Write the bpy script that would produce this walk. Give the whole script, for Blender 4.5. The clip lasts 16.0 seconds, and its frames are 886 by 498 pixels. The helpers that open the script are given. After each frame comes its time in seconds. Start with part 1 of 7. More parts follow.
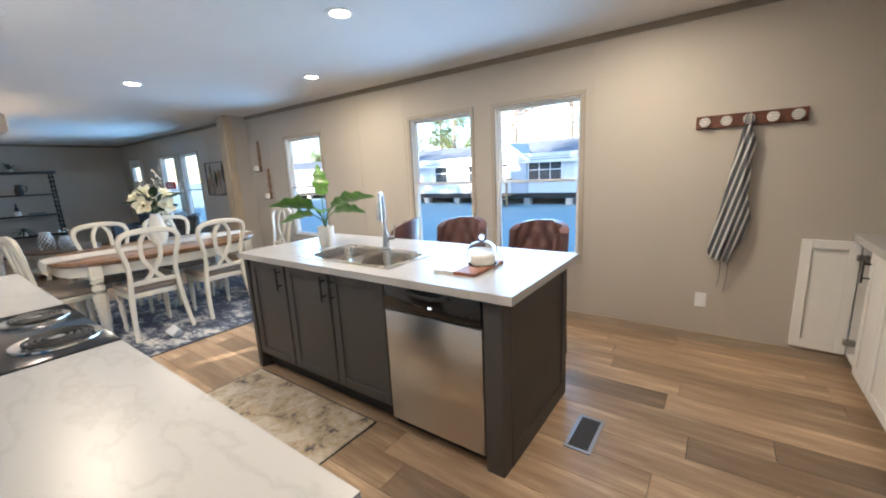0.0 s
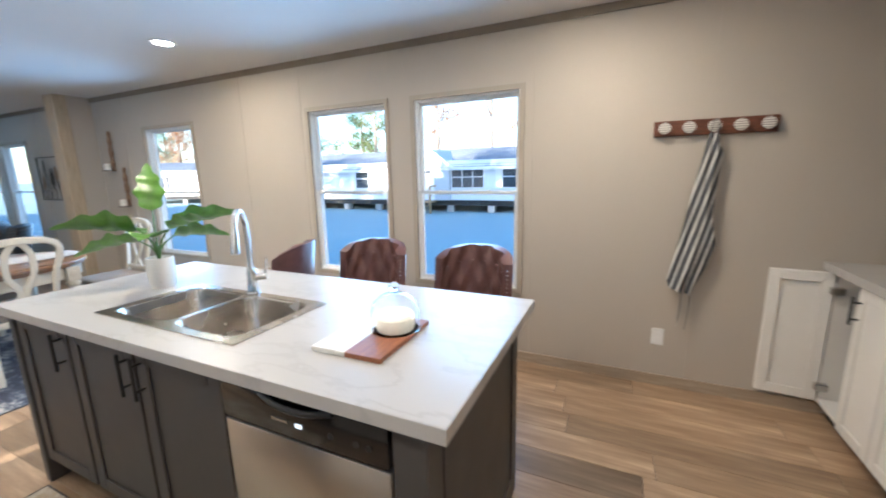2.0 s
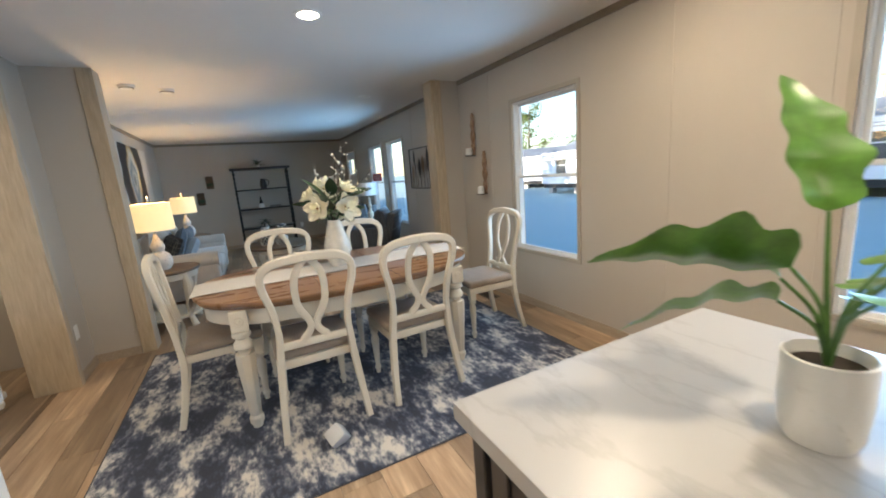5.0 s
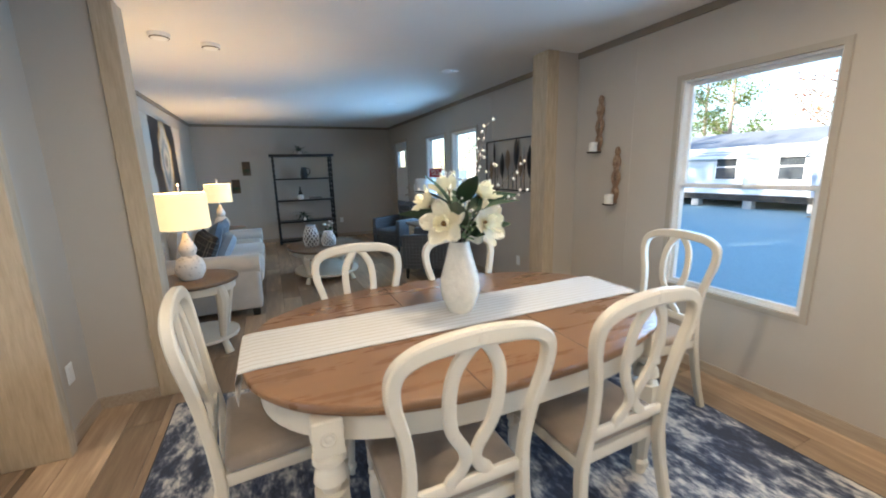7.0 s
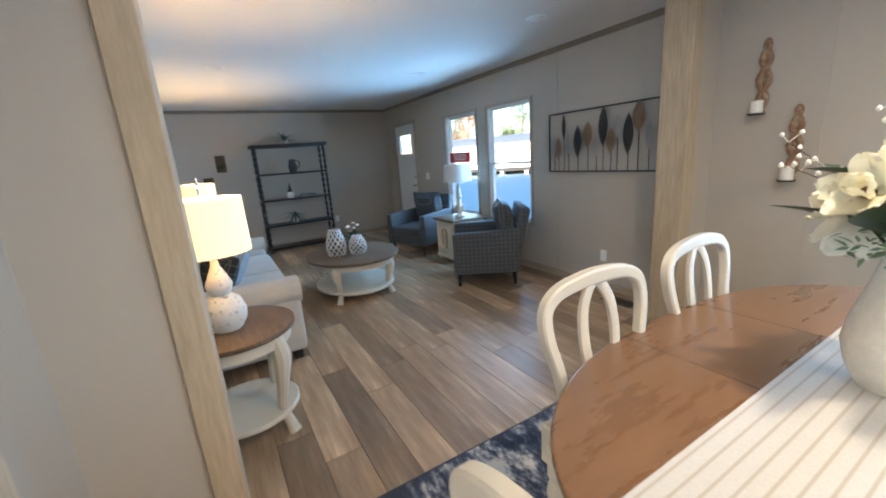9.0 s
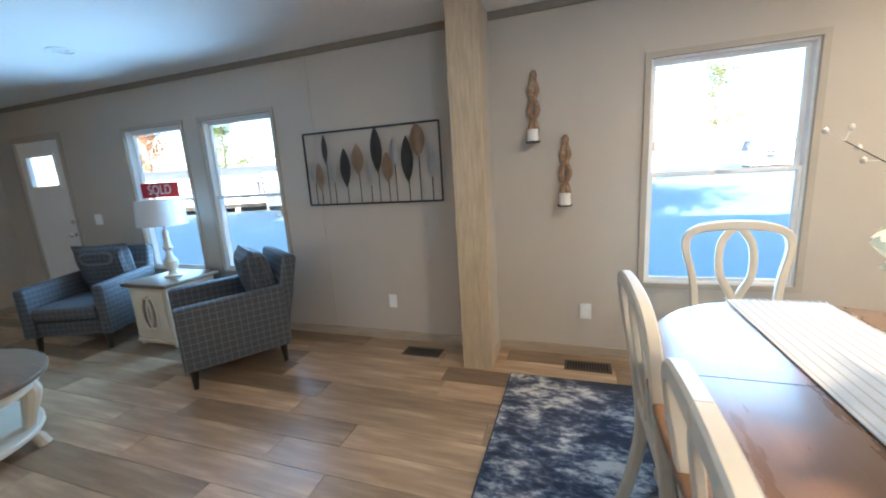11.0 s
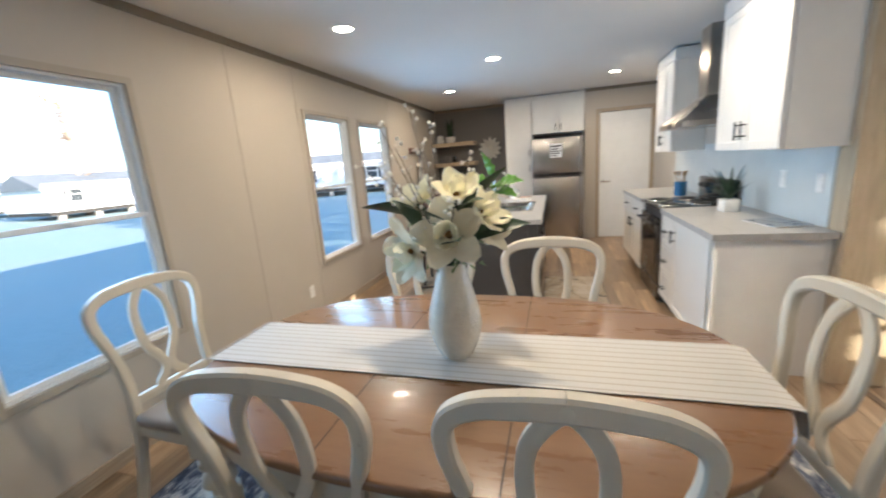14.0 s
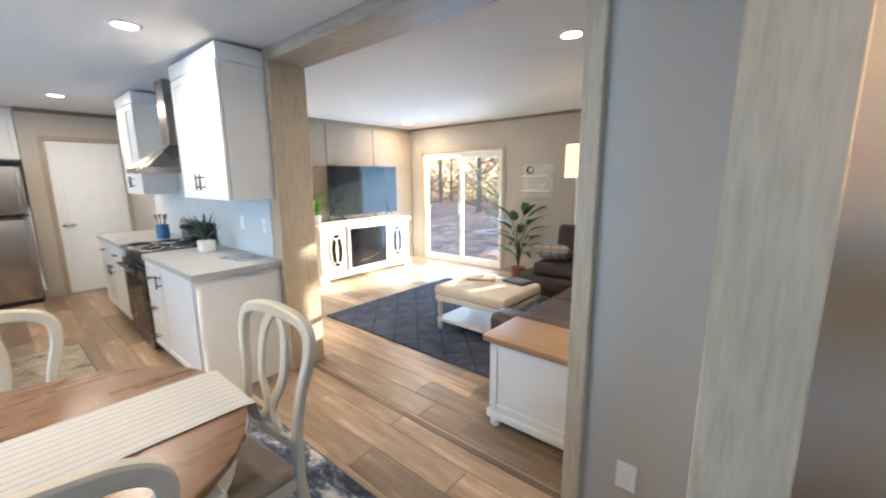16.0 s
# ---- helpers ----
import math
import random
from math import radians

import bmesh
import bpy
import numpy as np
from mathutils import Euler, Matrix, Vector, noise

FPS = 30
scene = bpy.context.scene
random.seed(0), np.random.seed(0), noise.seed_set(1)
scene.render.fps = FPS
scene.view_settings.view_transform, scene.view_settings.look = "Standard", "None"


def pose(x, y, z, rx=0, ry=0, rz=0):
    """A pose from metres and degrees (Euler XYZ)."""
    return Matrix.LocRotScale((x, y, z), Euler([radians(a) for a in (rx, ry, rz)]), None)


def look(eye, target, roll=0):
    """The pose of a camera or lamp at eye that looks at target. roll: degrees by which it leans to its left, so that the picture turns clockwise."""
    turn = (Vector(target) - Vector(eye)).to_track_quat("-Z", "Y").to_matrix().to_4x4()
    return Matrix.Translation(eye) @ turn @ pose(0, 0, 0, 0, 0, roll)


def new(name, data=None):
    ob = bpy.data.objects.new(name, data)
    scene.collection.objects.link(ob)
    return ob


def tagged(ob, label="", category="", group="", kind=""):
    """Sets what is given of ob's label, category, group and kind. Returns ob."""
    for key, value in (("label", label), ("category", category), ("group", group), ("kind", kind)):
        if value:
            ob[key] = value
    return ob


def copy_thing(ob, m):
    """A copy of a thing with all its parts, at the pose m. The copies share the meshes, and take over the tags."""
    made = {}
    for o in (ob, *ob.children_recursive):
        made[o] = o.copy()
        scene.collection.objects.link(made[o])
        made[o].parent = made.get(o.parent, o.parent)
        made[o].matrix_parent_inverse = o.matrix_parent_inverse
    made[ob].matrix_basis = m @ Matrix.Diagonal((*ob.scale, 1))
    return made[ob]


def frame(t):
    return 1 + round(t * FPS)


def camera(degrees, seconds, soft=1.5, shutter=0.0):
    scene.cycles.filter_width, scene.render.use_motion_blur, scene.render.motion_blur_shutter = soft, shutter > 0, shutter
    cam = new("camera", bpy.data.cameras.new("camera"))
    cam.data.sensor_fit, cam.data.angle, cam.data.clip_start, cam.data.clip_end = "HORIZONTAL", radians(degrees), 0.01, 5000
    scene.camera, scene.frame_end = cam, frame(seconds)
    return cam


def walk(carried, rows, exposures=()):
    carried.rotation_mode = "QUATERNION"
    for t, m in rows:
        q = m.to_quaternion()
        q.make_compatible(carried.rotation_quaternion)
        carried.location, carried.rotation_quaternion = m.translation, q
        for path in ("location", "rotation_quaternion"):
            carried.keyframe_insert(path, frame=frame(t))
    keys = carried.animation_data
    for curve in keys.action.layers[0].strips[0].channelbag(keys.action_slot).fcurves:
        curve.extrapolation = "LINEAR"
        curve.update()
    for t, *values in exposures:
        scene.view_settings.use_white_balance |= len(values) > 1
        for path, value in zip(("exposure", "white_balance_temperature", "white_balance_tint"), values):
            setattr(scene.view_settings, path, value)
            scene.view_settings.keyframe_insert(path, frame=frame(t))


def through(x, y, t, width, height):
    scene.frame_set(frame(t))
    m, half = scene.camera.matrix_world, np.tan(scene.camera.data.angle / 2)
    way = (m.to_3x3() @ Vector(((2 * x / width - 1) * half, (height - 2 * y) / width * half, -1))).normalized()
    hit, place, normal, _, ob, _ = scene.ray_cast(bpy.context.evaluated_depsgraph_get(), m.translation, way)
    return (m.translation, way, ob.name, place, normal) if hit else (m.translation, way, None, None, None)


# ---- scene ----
# ---- camera ----
cam = camera(97.7, 16.0, soft=1.9, shutter=0.25)
EXPOSURES = [(t, stops, kelvin, 10) for t, stops, kelvin in ((0.0, 2.38, 5800), (1.5, 2.46, 5710), (2.5, 2.23, 5400), (3.0, 1.95, 5430), (3.5, 1.77, 5860), (4.5, 1.96, 6380), (6.5, 2.26, 5990), (7.0, 2.32, 5980), (8.2, 2.49, 5980), (10.4, 2.81, 5880), (11.5, 2.78, 6170), (12.5, 2.65, 6360), (13.0, 2.65, 6280), (13.5, 2.54, 6180), (14.0, 2.20, 6080), (14.5, 1.97, 6410), (15.2, 2.14, 6300), (16.0, 2.42, 5720))]
PATH = [
    (0, (0.169, 0.329, 1.432), (-0.985, 1.914, 1.036), -2.8),
    (0.5, (0.163, 0.444, 1.432), (-0.861, 2.125, 1.076), -2.5),
    (1, (0.182, 0.682, 1.435), (-0.59, 2.502, 1.131), -1.9),
    (1.5, (0.083, 0.892, 1.412), (-0.501, 2.769, 1.048), -1.5),
    (2, (-0.192, 1.041, 1.443), (-1.01, 2.825, 1.061), -1.2),
    (2.5, (-0.475, 1.169, 1.434), (-1.707, 2.704, 1.079), -1.7),
    (3, (-0.751, 1.317, 1.433), (-2.261, 2.578, 1.072), -2.3),
    (3.5, (-1.091, 1.301, 1.418), (-2.704, 2.435, 1.084), -1.4),
    (4, (-1.382, 1.324, 1.402), (-3.056, 2.358, 1.045), -2.4),
    (6.3, (-2.884, 1.372, 1.418), (-4.686, 2.138, 1.011), -4.1),
    (6.5, (-3.006, 1.33, 1.433), (-4.804, 2.097, 1.01), -3.3),
    (7, (-3.303, 1.157, 1.447), (-5.096, 1.945, 1.047), -1.5),
    (7.5, (-3.656, 1.052, 1.45), (-5.495, 1.769, 1.117), -2.9),
    (8, (-4.01, 0.91, 1.47), (-5.851, 1.569, 1.051), -5.3),
    (8.2, (-4.14, 0.847, 1.483), (-5.94, 1.581, 1.013), -5.4),
    (8.7, (-4.47, 0.67, 1.465), (-6.22, 1.49, 0.99), -4.8),
    (9.3, (-4.87, 0.50, 1.42), (-6.44, 1.68, 0.95), -3.6),
    (9.9, (-5.16, 0.56, 1.38), (-6.43, 2.03, 0.92), -2.3),
    (10.3, (-5.333, 0.72, 1.365), (-6.398, 2.351, 0.913), -1.6),
    (10.5, (-5.425, 0.825, 1.364), (-6.31, 2.56, 0.912), -1.8),
    (11, (-5.652, 0.987, 1.397), (-6.304, 2.838, 1.011), -3.6),
    (11.5, (-5.879, 1.124, 1.412), (-6.133, 3.062, 0.99), -4.9),
    (12, (-5.974, 1.265, 1.413), (-5.761, 3.206, 0.981), -4.7),
    (12.5, (-6.083, 1.507, 1.421), (-5.463, 3.359, 0.987), -4.6),
    (13, (-6.207, 1.604, 1.441), (-5.112, 3.216, 1.014), -4.4),
    (13.5, (-6.189, 1.609, 1.467), (-4.63, 2.779, 1.023), -4.0),
    (14, (-6.1, 1.59, 1.457), (-4.222, 2.149, 1.021), -4.4),
    (14.5, (-6.134, 1.551, 1.483), (-4.189, 1.408, 1.041), -4.7),
    (15, (-6.235, 1.503, 1.48), (-4.44, 0.75, 1.018), -3.9),
    (15.5, (-6.305, 1.478, 1.499), (-4.773, 0.273, 1.05), -2.6),
    (16, (-6.319, 1.495, 1.53), (-5.048, -0.006, 1.17), -0.5),
]
walk(cam, [(t, look(eye, target, roll)) for t, eye, target, roll in PATH], EXPOSURES)

SUN = Vector((0.36, 1.0, -0.243)).normalized()   # the way the low sun shines

# ---- world, sun, exposure ----
world = bpy.data.worlds.new("sky")
scene.world = world
world.use_nodes = True
wn = world.node_tree.nodes
sky = wn.new("ShaderNodeTexSky")
sky.sky_type, sky.sun_disc = "NISHITA", False
sky.ozone_density, sky.dust_density = 2.4, 0.4
sky.sun_elevation = math.asin(-SUN.z)
sky.sun_rotation = math.atan2(-SUN.x, -SUN.y)
wn["Background"].inputs["Strength"].default_value = 0.15
world.node_tree.links.new(sky.outputs[0], wn["Background"].inputs["Color"])
sun_data = bpy.data.lights.new("sun", "SUN")
sun_data.energy, sun_data.angle, sun_data.color = 4.8, radians(0.5), (1.0, 0.86, 0.66)
sun_lamp = new("sun", sun_data)
sun_lamp.matrix_basis = look((0, -30, 20), Vector((0, -30, 20)) + SUN)


# ---- shapes ----
def mesh_of(name, bm, material, smooth=True):
    me = bpy.data.meshes.new(name)
    bmesh.ops.recalc_face_normals(bm, faces=bm.faces)
    if smooth:
        for f in bm.faces:
            f.smooth = True
        for e in bm.edges:
            if len(e.link_faces) == 2 and e.calc_face_angle(0) > 0.6:
                e.smooth = False
    bm.to_mesh(me)
    bm.free()
    mats = material if isinstance(material, (list, tuple)) else [material]
    for m in mats:
        me.materials.append(m)
    return me


def part(name, bm, material, parent=None, label="", smooth=True):
    ob = new(name, mesh_of(name, bm, material, smooth))
    if parent is not None:
        ob.parent = parent
    if label:
        ob["label"] = label
    return ob


def thing(name, label, category, m=None, group=""):
    ob = new(name)
    ob.empty_display_size = 0.1
    if m is not None:
        ob.matrix_basis = m
    return tagged(ob, label, category, group)


def setting(name, bm, material, smooth=False):
    ob = part(name, bm, material, None, "", smooth)
    return tagged(ob, kind="structure")


def box(x0, x1, y0, y1, z0, z1, bevel=0.0, seg=2, bm=None):
    """A box, with rounded edges where bevel is given; joined into bm where that is given."""
    b = bmesh.new()
    v = [b.verts.new((x, y, z)) for x in (x0, x1) for y in (y0, y1) for z in (z0, z1)]
    for f in ((0, 1, 3, 2), (4, 6, 7, 5), (0, 4, 5, 1), (2, 3, 7, 6), (0, 2, 6, 4), (1, 5, 7, 3)):
        b.faces.new([v[i] for i in f])
    if bevel:
        bmesh.ops.bevel(b, geom=b.edges[:], offset=bevel, segments=seg, profile=0.5, affect="EDGES")
    return join(bm, b)


def join(bm, b, m=None):
    """Adds the bmesh b to bm and frees it."""
    if m is not None:
        bmesh.ops.transform(b, matrix=m, verts=b.verts)
    if bm is None:
        return b
    off = [bm.verts.new(v.co) for v in b.verts]
    b.verts.index_update()
    for f in b.faces:
        try:
            g = bm.faces.new([off[v.index] for v in f.verts])
            g.material_index = f.material_index
        except ValueError:
            pass
    b.free()
    return bm


def lathe(profile, seg=24, bm=None, at=(0, 0, 0), squash=1.0):
    """Turns (radius, height) pairs round the upright axis."""
    b = bmesh.new()
    rings = []
    for r, z in profile:
        if r < 1e-5:
            rings.append([b.verts.new((at[0], at[1], at[2] + z))])
        else:
            rings.append([b.verts.new((at[0] + r * math.cos(2 * math.pi * i / seg), at[1] + squash * r * math.sin(2 * math.pi * i / seg), at[2] + z)) for i in range(seg)])
    for p, q in zip(rings, rings[1:]):
        for i in range(seg):
            a, c = p[i % len(p)], p[(i + 1) % len(p)]
            d, e = q[i % len(q)], q[(i + 1) % len(q)]
            vs = [a, c, e, d]
            vs = [v for k, v in enumerate(vs) if v not in vs[:k]]
            if len(vs) > 2:
                b.faces.new(vs)
    for ring in (rings[0], rings[-1]):
        if len(ring) > 2:
            b.faces.new(ring)
    return join(bm, b)


def curve_points(pts, n=8, closed=False):
    """A smooth line (Catmull-Rom) through the points."""
    pts = [Vector(p) for p in pts]
    out = []
    count = len(pts) if closed else len(pts) - 1
    for i in range(count):
        p = [pts[(i + k) % len(pts)] if closed else pts[max(0, min(len(pts) - 1, i + k))] for k in (-1, 0, 1, 2)]
        for s in range(n):
            t = s / n
            out.append(0.5 * (2 * p[1] + (p[2] - p[0]) * t + (2 * p[0] - 5 * p[1] + 4 * p[2] - p[3]) * t * t + (3 * p[1] - p[0] - 3 * p[2] + p[3]) * t ** 3))
    if not closed:
        out.append(pts[-1])
    return out


def sweep(pts, a, b=None, seg=8, normal=None, closed=False, bm=None, square=1.0):
    """A bar along pts: half width a in the plane across normal, half depth b along normal; either may be a list."""
    pts = [Vector(p) for p in pts]
    n = len(pts)
    b = a if b is None else b
    aa = a if isinstance(a, (list, tuple)) else [a] * n
    bb = b if isinstance(b, (list, tuple)) else [b] * n
    aa = [np.interp(i / max(1, n - 1), np.linspace(0, 1, len(aa)), aa) for i in range(n)]
    bb = [np.interp(i / max(1, n - 1), np.linspace(0, 1, len(bb)), bb) for i in range(n)]
    me, rings = bmesh.new(), []
    side_before = None
    for i, p in enumerate(pts):
        if closed:
            t = pts[(i + 1) % n] - pts[i - 1]
        else:
            t = pts[min(n - 1, i + 1)] - pts[max(0, i - 1)]
        t = t.normalized() if t.length > 1e-9 else Vector((0, 0, 1))
        ref = Vector(normal) if normal is not None else (side_before if side_before is not None else (Vector((0, 0, 1)) if abs(t.z) < 0.9 else Vector((1, 0, 0))))
        if normal is None and side_before is not None:
            s = (side_before - t * side_before.dot(t)).normalized()
        else:
            s = t.cross(ref).normalized()
        side_before = s
        d = s.cross(t).normalized()
        ring = []
        for k in range(seg):
            w = 2 * math.pi * (k + 0.5) / seg
            c, q = math.cos(w), math.sin(w)
            c, q = math.copysign(abs(c) ** square, c), math.copysign(abs(q) ** square, q)
            ring.append(me.verts.new(p + s * (c * aa[i]) + d * (q * bb[i])))
        rings.append(ring)
    pairs = list(zip(rings, rings[1:])) + ([(rings[-1], rings[0])] if closed else [])
    for p, q in pairs:
        for k in range(seg):
            me.faces.new((p[k], p[(k + 1) % seg], q[(k + 1) % seg], q[k]))
    if not closed:
        me.faces.new(rings[0])
        me.faces.new(rings[-1])
    return join(bm, me)


def prism(outline, z0, z1, bevel=0.0, seg=2, bm=None):
    """A slab with the outline (x, y) pairs, from z0 to z1, its rims rounded by bevel."""
    b = bmesh.new()
    f = b.faces.new([b.verts.new((x, y, z0)) for x, y in outline])
    top = bmesh.ops.extrude_face_region(b, geom=[f])
    bmesh.ops.translate(b, vec=(0, 0, z1 - z0), verts=[v for v in top["geom"] if isinstance(v, bmesh.types.BMVert)])
    if bevel:
        rim = [e for e in b.edges if abs(e.verts[0].co.z - e.verts[1].co.z) < 1e-6]
        bmesh.ops.bevel(b, geom=rim, offset=bevel, segments=seg, profile=0.5, affect="EDGES")
    return join(bm, b)


def oval(a, b, power=2.0, n=48):
    out = []
    for i in range(n):
        c, s = math.cos(2 * math.pi * i / n), math.sin(2 * math.pi * i / n)
        out.append((a * math.copysign(abs(c) ** (2 / power), c), b * math.copysign(abs(s) ** (2 / power), s)))
    return out


def pillow(w, h, d, n=10, bm=None):
    """A stuffed cushion lying in x and z, thickest in the middle."""
    b = bmesh.new()
    grids = []
    for side in (-1, 1):
        rows = []
        for j in range(n + 1):
            row = []
            for i in range(n + 1):
                u, v = 2 * i / n - 1, 2 * j / n - 1
                bulge = max(0.0, (1 - u ** 4) * (1 - v ** 4)) ** 0.5
                pinch = 1 - 0.05 * (1 - abs(u)) * abs(v) - 0.05 * (1 - abs(v)) * abs(u)
                row.append(b.verts.new((u * w / 2 * pinch, side * d / 2 * bulge, v * h / 2 * pinch)))
            rows.append(row)
        grids.append(rows)
    for g in grids:
        for j in range(n):
            for i in range(n):
                b.faces.new((g[j][i], g[j][i + 1], g[j + 1][i + 1], g[j + 1][i]))
    bmesh.ops.remove_doubles(b, verts=b.verts, dist=0.0005)
    return join(bm, b)


# ---- materials ----
def graph(name):
    m = bpy.data.materials.new(name)
    m.use_nodes = True
    return m, m.node_tree.nodes, m.node_tree.links, m.node_tree.nodes["Principled BSDF"]


def mixed(n, l, fac, a, b):
    mix = n.new("ShaderNodeMix")
    mix.data_type = "RGBA"
    for socket, value in ((mix.inputs[0], fac), (mix.inputs[6], a), (mix.inputs[7], b)):
        if isinstance(value, (tuple, list)):
            socket.default_value = (*value, 1) if len(value) == 3 else value
        elif isinstance(value, (int, float)):
            socket.default_value = value
        else:
            l.new(value, socket)
    return mix.outputs[2]


def noise_of(n, l, scale, detail=4.0, rough=0.6, stretch=(1, 1, 1), turn=(0, 0, 0), coord="Object"):
    tc, mp, nz = n.new("ShaderNodeTexCoord"), n.new("ShaderNodeMapping"), n.new("ShaderNodeTexNoise")
    mp.inputs["Scale"].default_value = stretch
    mp.inputs["Rotation"].default_value = turn
    nz.inputs["Scale"].default_value, nz.inputs["Detail"].default_value, nz.inputs["Roughness"].default_value = scale, detail, rough
    l.new(tc.outputs[coord], mp.inputs[0])
    l.new(mp.outputs[0], nz.inputs["Vector"])
    return nz.outputs[0]


def ramp_of(n, l, value, *stops):
    r = n.new("ShaderNodeValToRGB")
    while len(r.color_ramp.elements) < len(stops):
        r.color_ramp.elements.new(0.5)
    for e, (at, colour) in zip(r.color_ramp.elements, stops):
        e.position = at
        e.color = (*colour, 1) if isinstance(colour, tuple) else (colour, colour, colour, 1)
    l.new(value, r.inputs[0])
    return r.outputs[0]


def bump_of(n, l, bsdf, height, strength=0.2, distance=0.01):
    b = n.new("ShaderNodeBump")
    b.inputs["Strength"].default_value, b.inputs["Distance"].default_value = strength, distance
    l.new(height, b.inputs["Height"])
    l.new(b.outputs[0], bsdf.inputs["Normal"])


def surface(name, colour, rough=0.5, metal=0.0, vary=0.12, scale=6.0, fine=90.0, bump=0.08, stretch=(1, 1, 1), coat=0.0, sheen=0.0, spec=0.5):
    """A plain painted, woven or cast surface with broad and fine unevenness."""
    m, n, l, b = graph(name)
    broad, small = noise_of(n, l, scale, 3, stretch=stretch), noise_of(n, l, fine, 3, stretch=stretch)
    dark = tuple(c * (1 - vary) for c in colour)
    light = tuple(min(1, c * (1 + vary)) for c in colour)
    tone = mixed(n, l, ramp_of(n, l, broad, (0.3, 0.0), (0.7, 1.0)), dark, light)
    tone = mixed(n, l, ramp_of(n, l, small, (0.35, 0.0), (0.75, 0.35)), tone, dark)
    l.new(tone, b.inputs["Base Color"])
    b.inputs["Metallic"].default_value = metal
    b.inputs["Specular IOR Level"].default_value = spec
    l.new(ramp_of(n, l, broad, (0.3, max(0.02, rough - 0.06)), (0.7, min(1.0, rough + 0.06))), b.inputs["Roughness"])
    b.inputs["Coat Weight"].default_value = coat
    b.inputs["Sheen Weight"].default_value = sheen
    if bump:
        bump_of(n, l, b, small, bump, 0.004)
    return m


def wood(name, dark, light, rough=0.45, scale=3.0, stretch=(1, 9, 9), random=0.0, bump=0.12, coat=0.0, streak=0.5):
    """Grain along the stretch's smallest axis; random: tone shift by object."""
    m, n, l, b = graph(name)
    grain = noise_of(n, l, scale * 2.5, 6, 0.65, stretch)
    cloud = noise_of(n, l, scale * 0.6, 3, 0.5, tuple(1 + 0.35 * (s - 1) for s in stretch))
    tone = mixed(n, l, ramp_of(n, l, grain, (0.32, 0.0), (0.68, 1.0)), dark, light)
    tone = mixed(n, l, ramp_of(n, l, cloud, (0.42, streak), (0.62, 0.0)), tone, dark)
    if random:
        info = n.new("ShaderNodeObjectInfo")
        isl = n.new("ShaderNodeNewGeometry")
        add = n.new("ShaderNodeMath")
        add.operation = "ADD"
        l.new(info.outputs["Random"], add.inputs[0])
        l.new(isl.outputs["Random Per Island"], add.inputs[1])
        fr = n.new("ShaderNodeMath")
        fr.operation = "FRACT"
        l.new(add.outputs[0], fr.inputs[0])
        hsv = n.new("ShaderNodeHueSaturation")
        l.new(tone, hsv.inputs["Color"])
        val = n.new("ShaderNodeMapRange")
        val.inputs["To Min"].default_value, val.inputs["To Max"].default_value = 1 - random, 1 + random
        l.new(fr.outputs[0], val.inputs["Value"])
        l.new(val.outputs[0], hsv.inputs["Value"])
        tone = hsv.outputs[0]
    l.new(tone, b.inputs["Base Color"])
    l.new(ramp_of(n, l, grain, (0.3, rough - 0.05), (0.7, rough + 0.1)), b.inputs["Roughness"])
    b.inputs["Coat Weight"].default_value = coat
    bump_of(n, l, b, grain, bump, 0.003)
    return m


def two_tone(name, base, under, rough=0.5, scale=14.0, cut=(0.6, 0.68), bump=0.15):
    """Paint rubbed through to another colour in places."""
    m, n, l, b = graph(name)
    wear, broad = noise_of(n, l, scale, 6, 0.7), noise_of(n, l, 4, 2)
    tone = mixed(n, l, ramp_of(n, l, broad, (0.3, 0.0), (0.7, 1.0)), tuple(c * 0.9 for c in base), base)
    tone = mixed(n, l, ramp_of(n, l, wear, (cut[0], 0.0), (cut[1], 0.8)), tone, under)
    l.new(tone, b.inputs["Base Color"])
    b.inputs["Roughness"].default_value = rough
    bump_of(n, l, b, wear, bump, 0.003)
    return m


def glowing(name, colour, strength):
    m, n, l, b = graph(name)
    b.inputs["Base Color"].default_value = (*colour, 1)
    b.inputs["Emission Color"].default_value = (*colour, 1)
    b.inputs["Emission Strength"].default_value = strength
    return m


def foliage(name, colour, through=0.45, vary=0.4, scale=0.7):
    """Thin leaves that let light through."""
    m, n, l, b = graph(name)
    tone = mixed(n, l, ramp_of(n, l, noise_of(n, l, scale, 4), (0.3, 0.0), (0.7, 1.0)), tuple(c * (1 - vary) for c in colour), tuple(min(1.0, c * (1 + vary)) for c in colour))
    isl = n.new("ShaderNodeNewGeometry")
    hsv = n.new("ShaderNodeHueSaturation")
    for socket, a, c in (("Value", 0.65, 1.35), ("Hue", 0.475, 0.525)):
        mr = n.new("ShaderNodeMapRange")
        mr.inputs["To Min"].default_value, mr.inputs["To Max"].default_value = a, c
        l.new(isl.outputs["Random Per Island"], mr.inputs["Value"])
        l.new(mr.outputs[0], hsv.inputs[socket])
    l.new(tone, hsv.inputs["Color"])
    l.new(hsv.outputs[0], b.inputs["Base Color"])
    b.inputs["Roughness"].default_value = 0.7
    tr, mx = n.new("ShaderNodeBsdfTranslucent"), n.new("ShaderNodeMixShader")
    l.new(hsv.outputs[0], tr.inputs["Color"])
    mx.inputs[0].default_value = through
    l.new(b.outputs[0], mx.inputs[1])
    l.new(tr.outputs[0], mx.inputs[2])
    l.new(mx.outputs[0], n["Material Output"].inputs["Surface"])
    return m


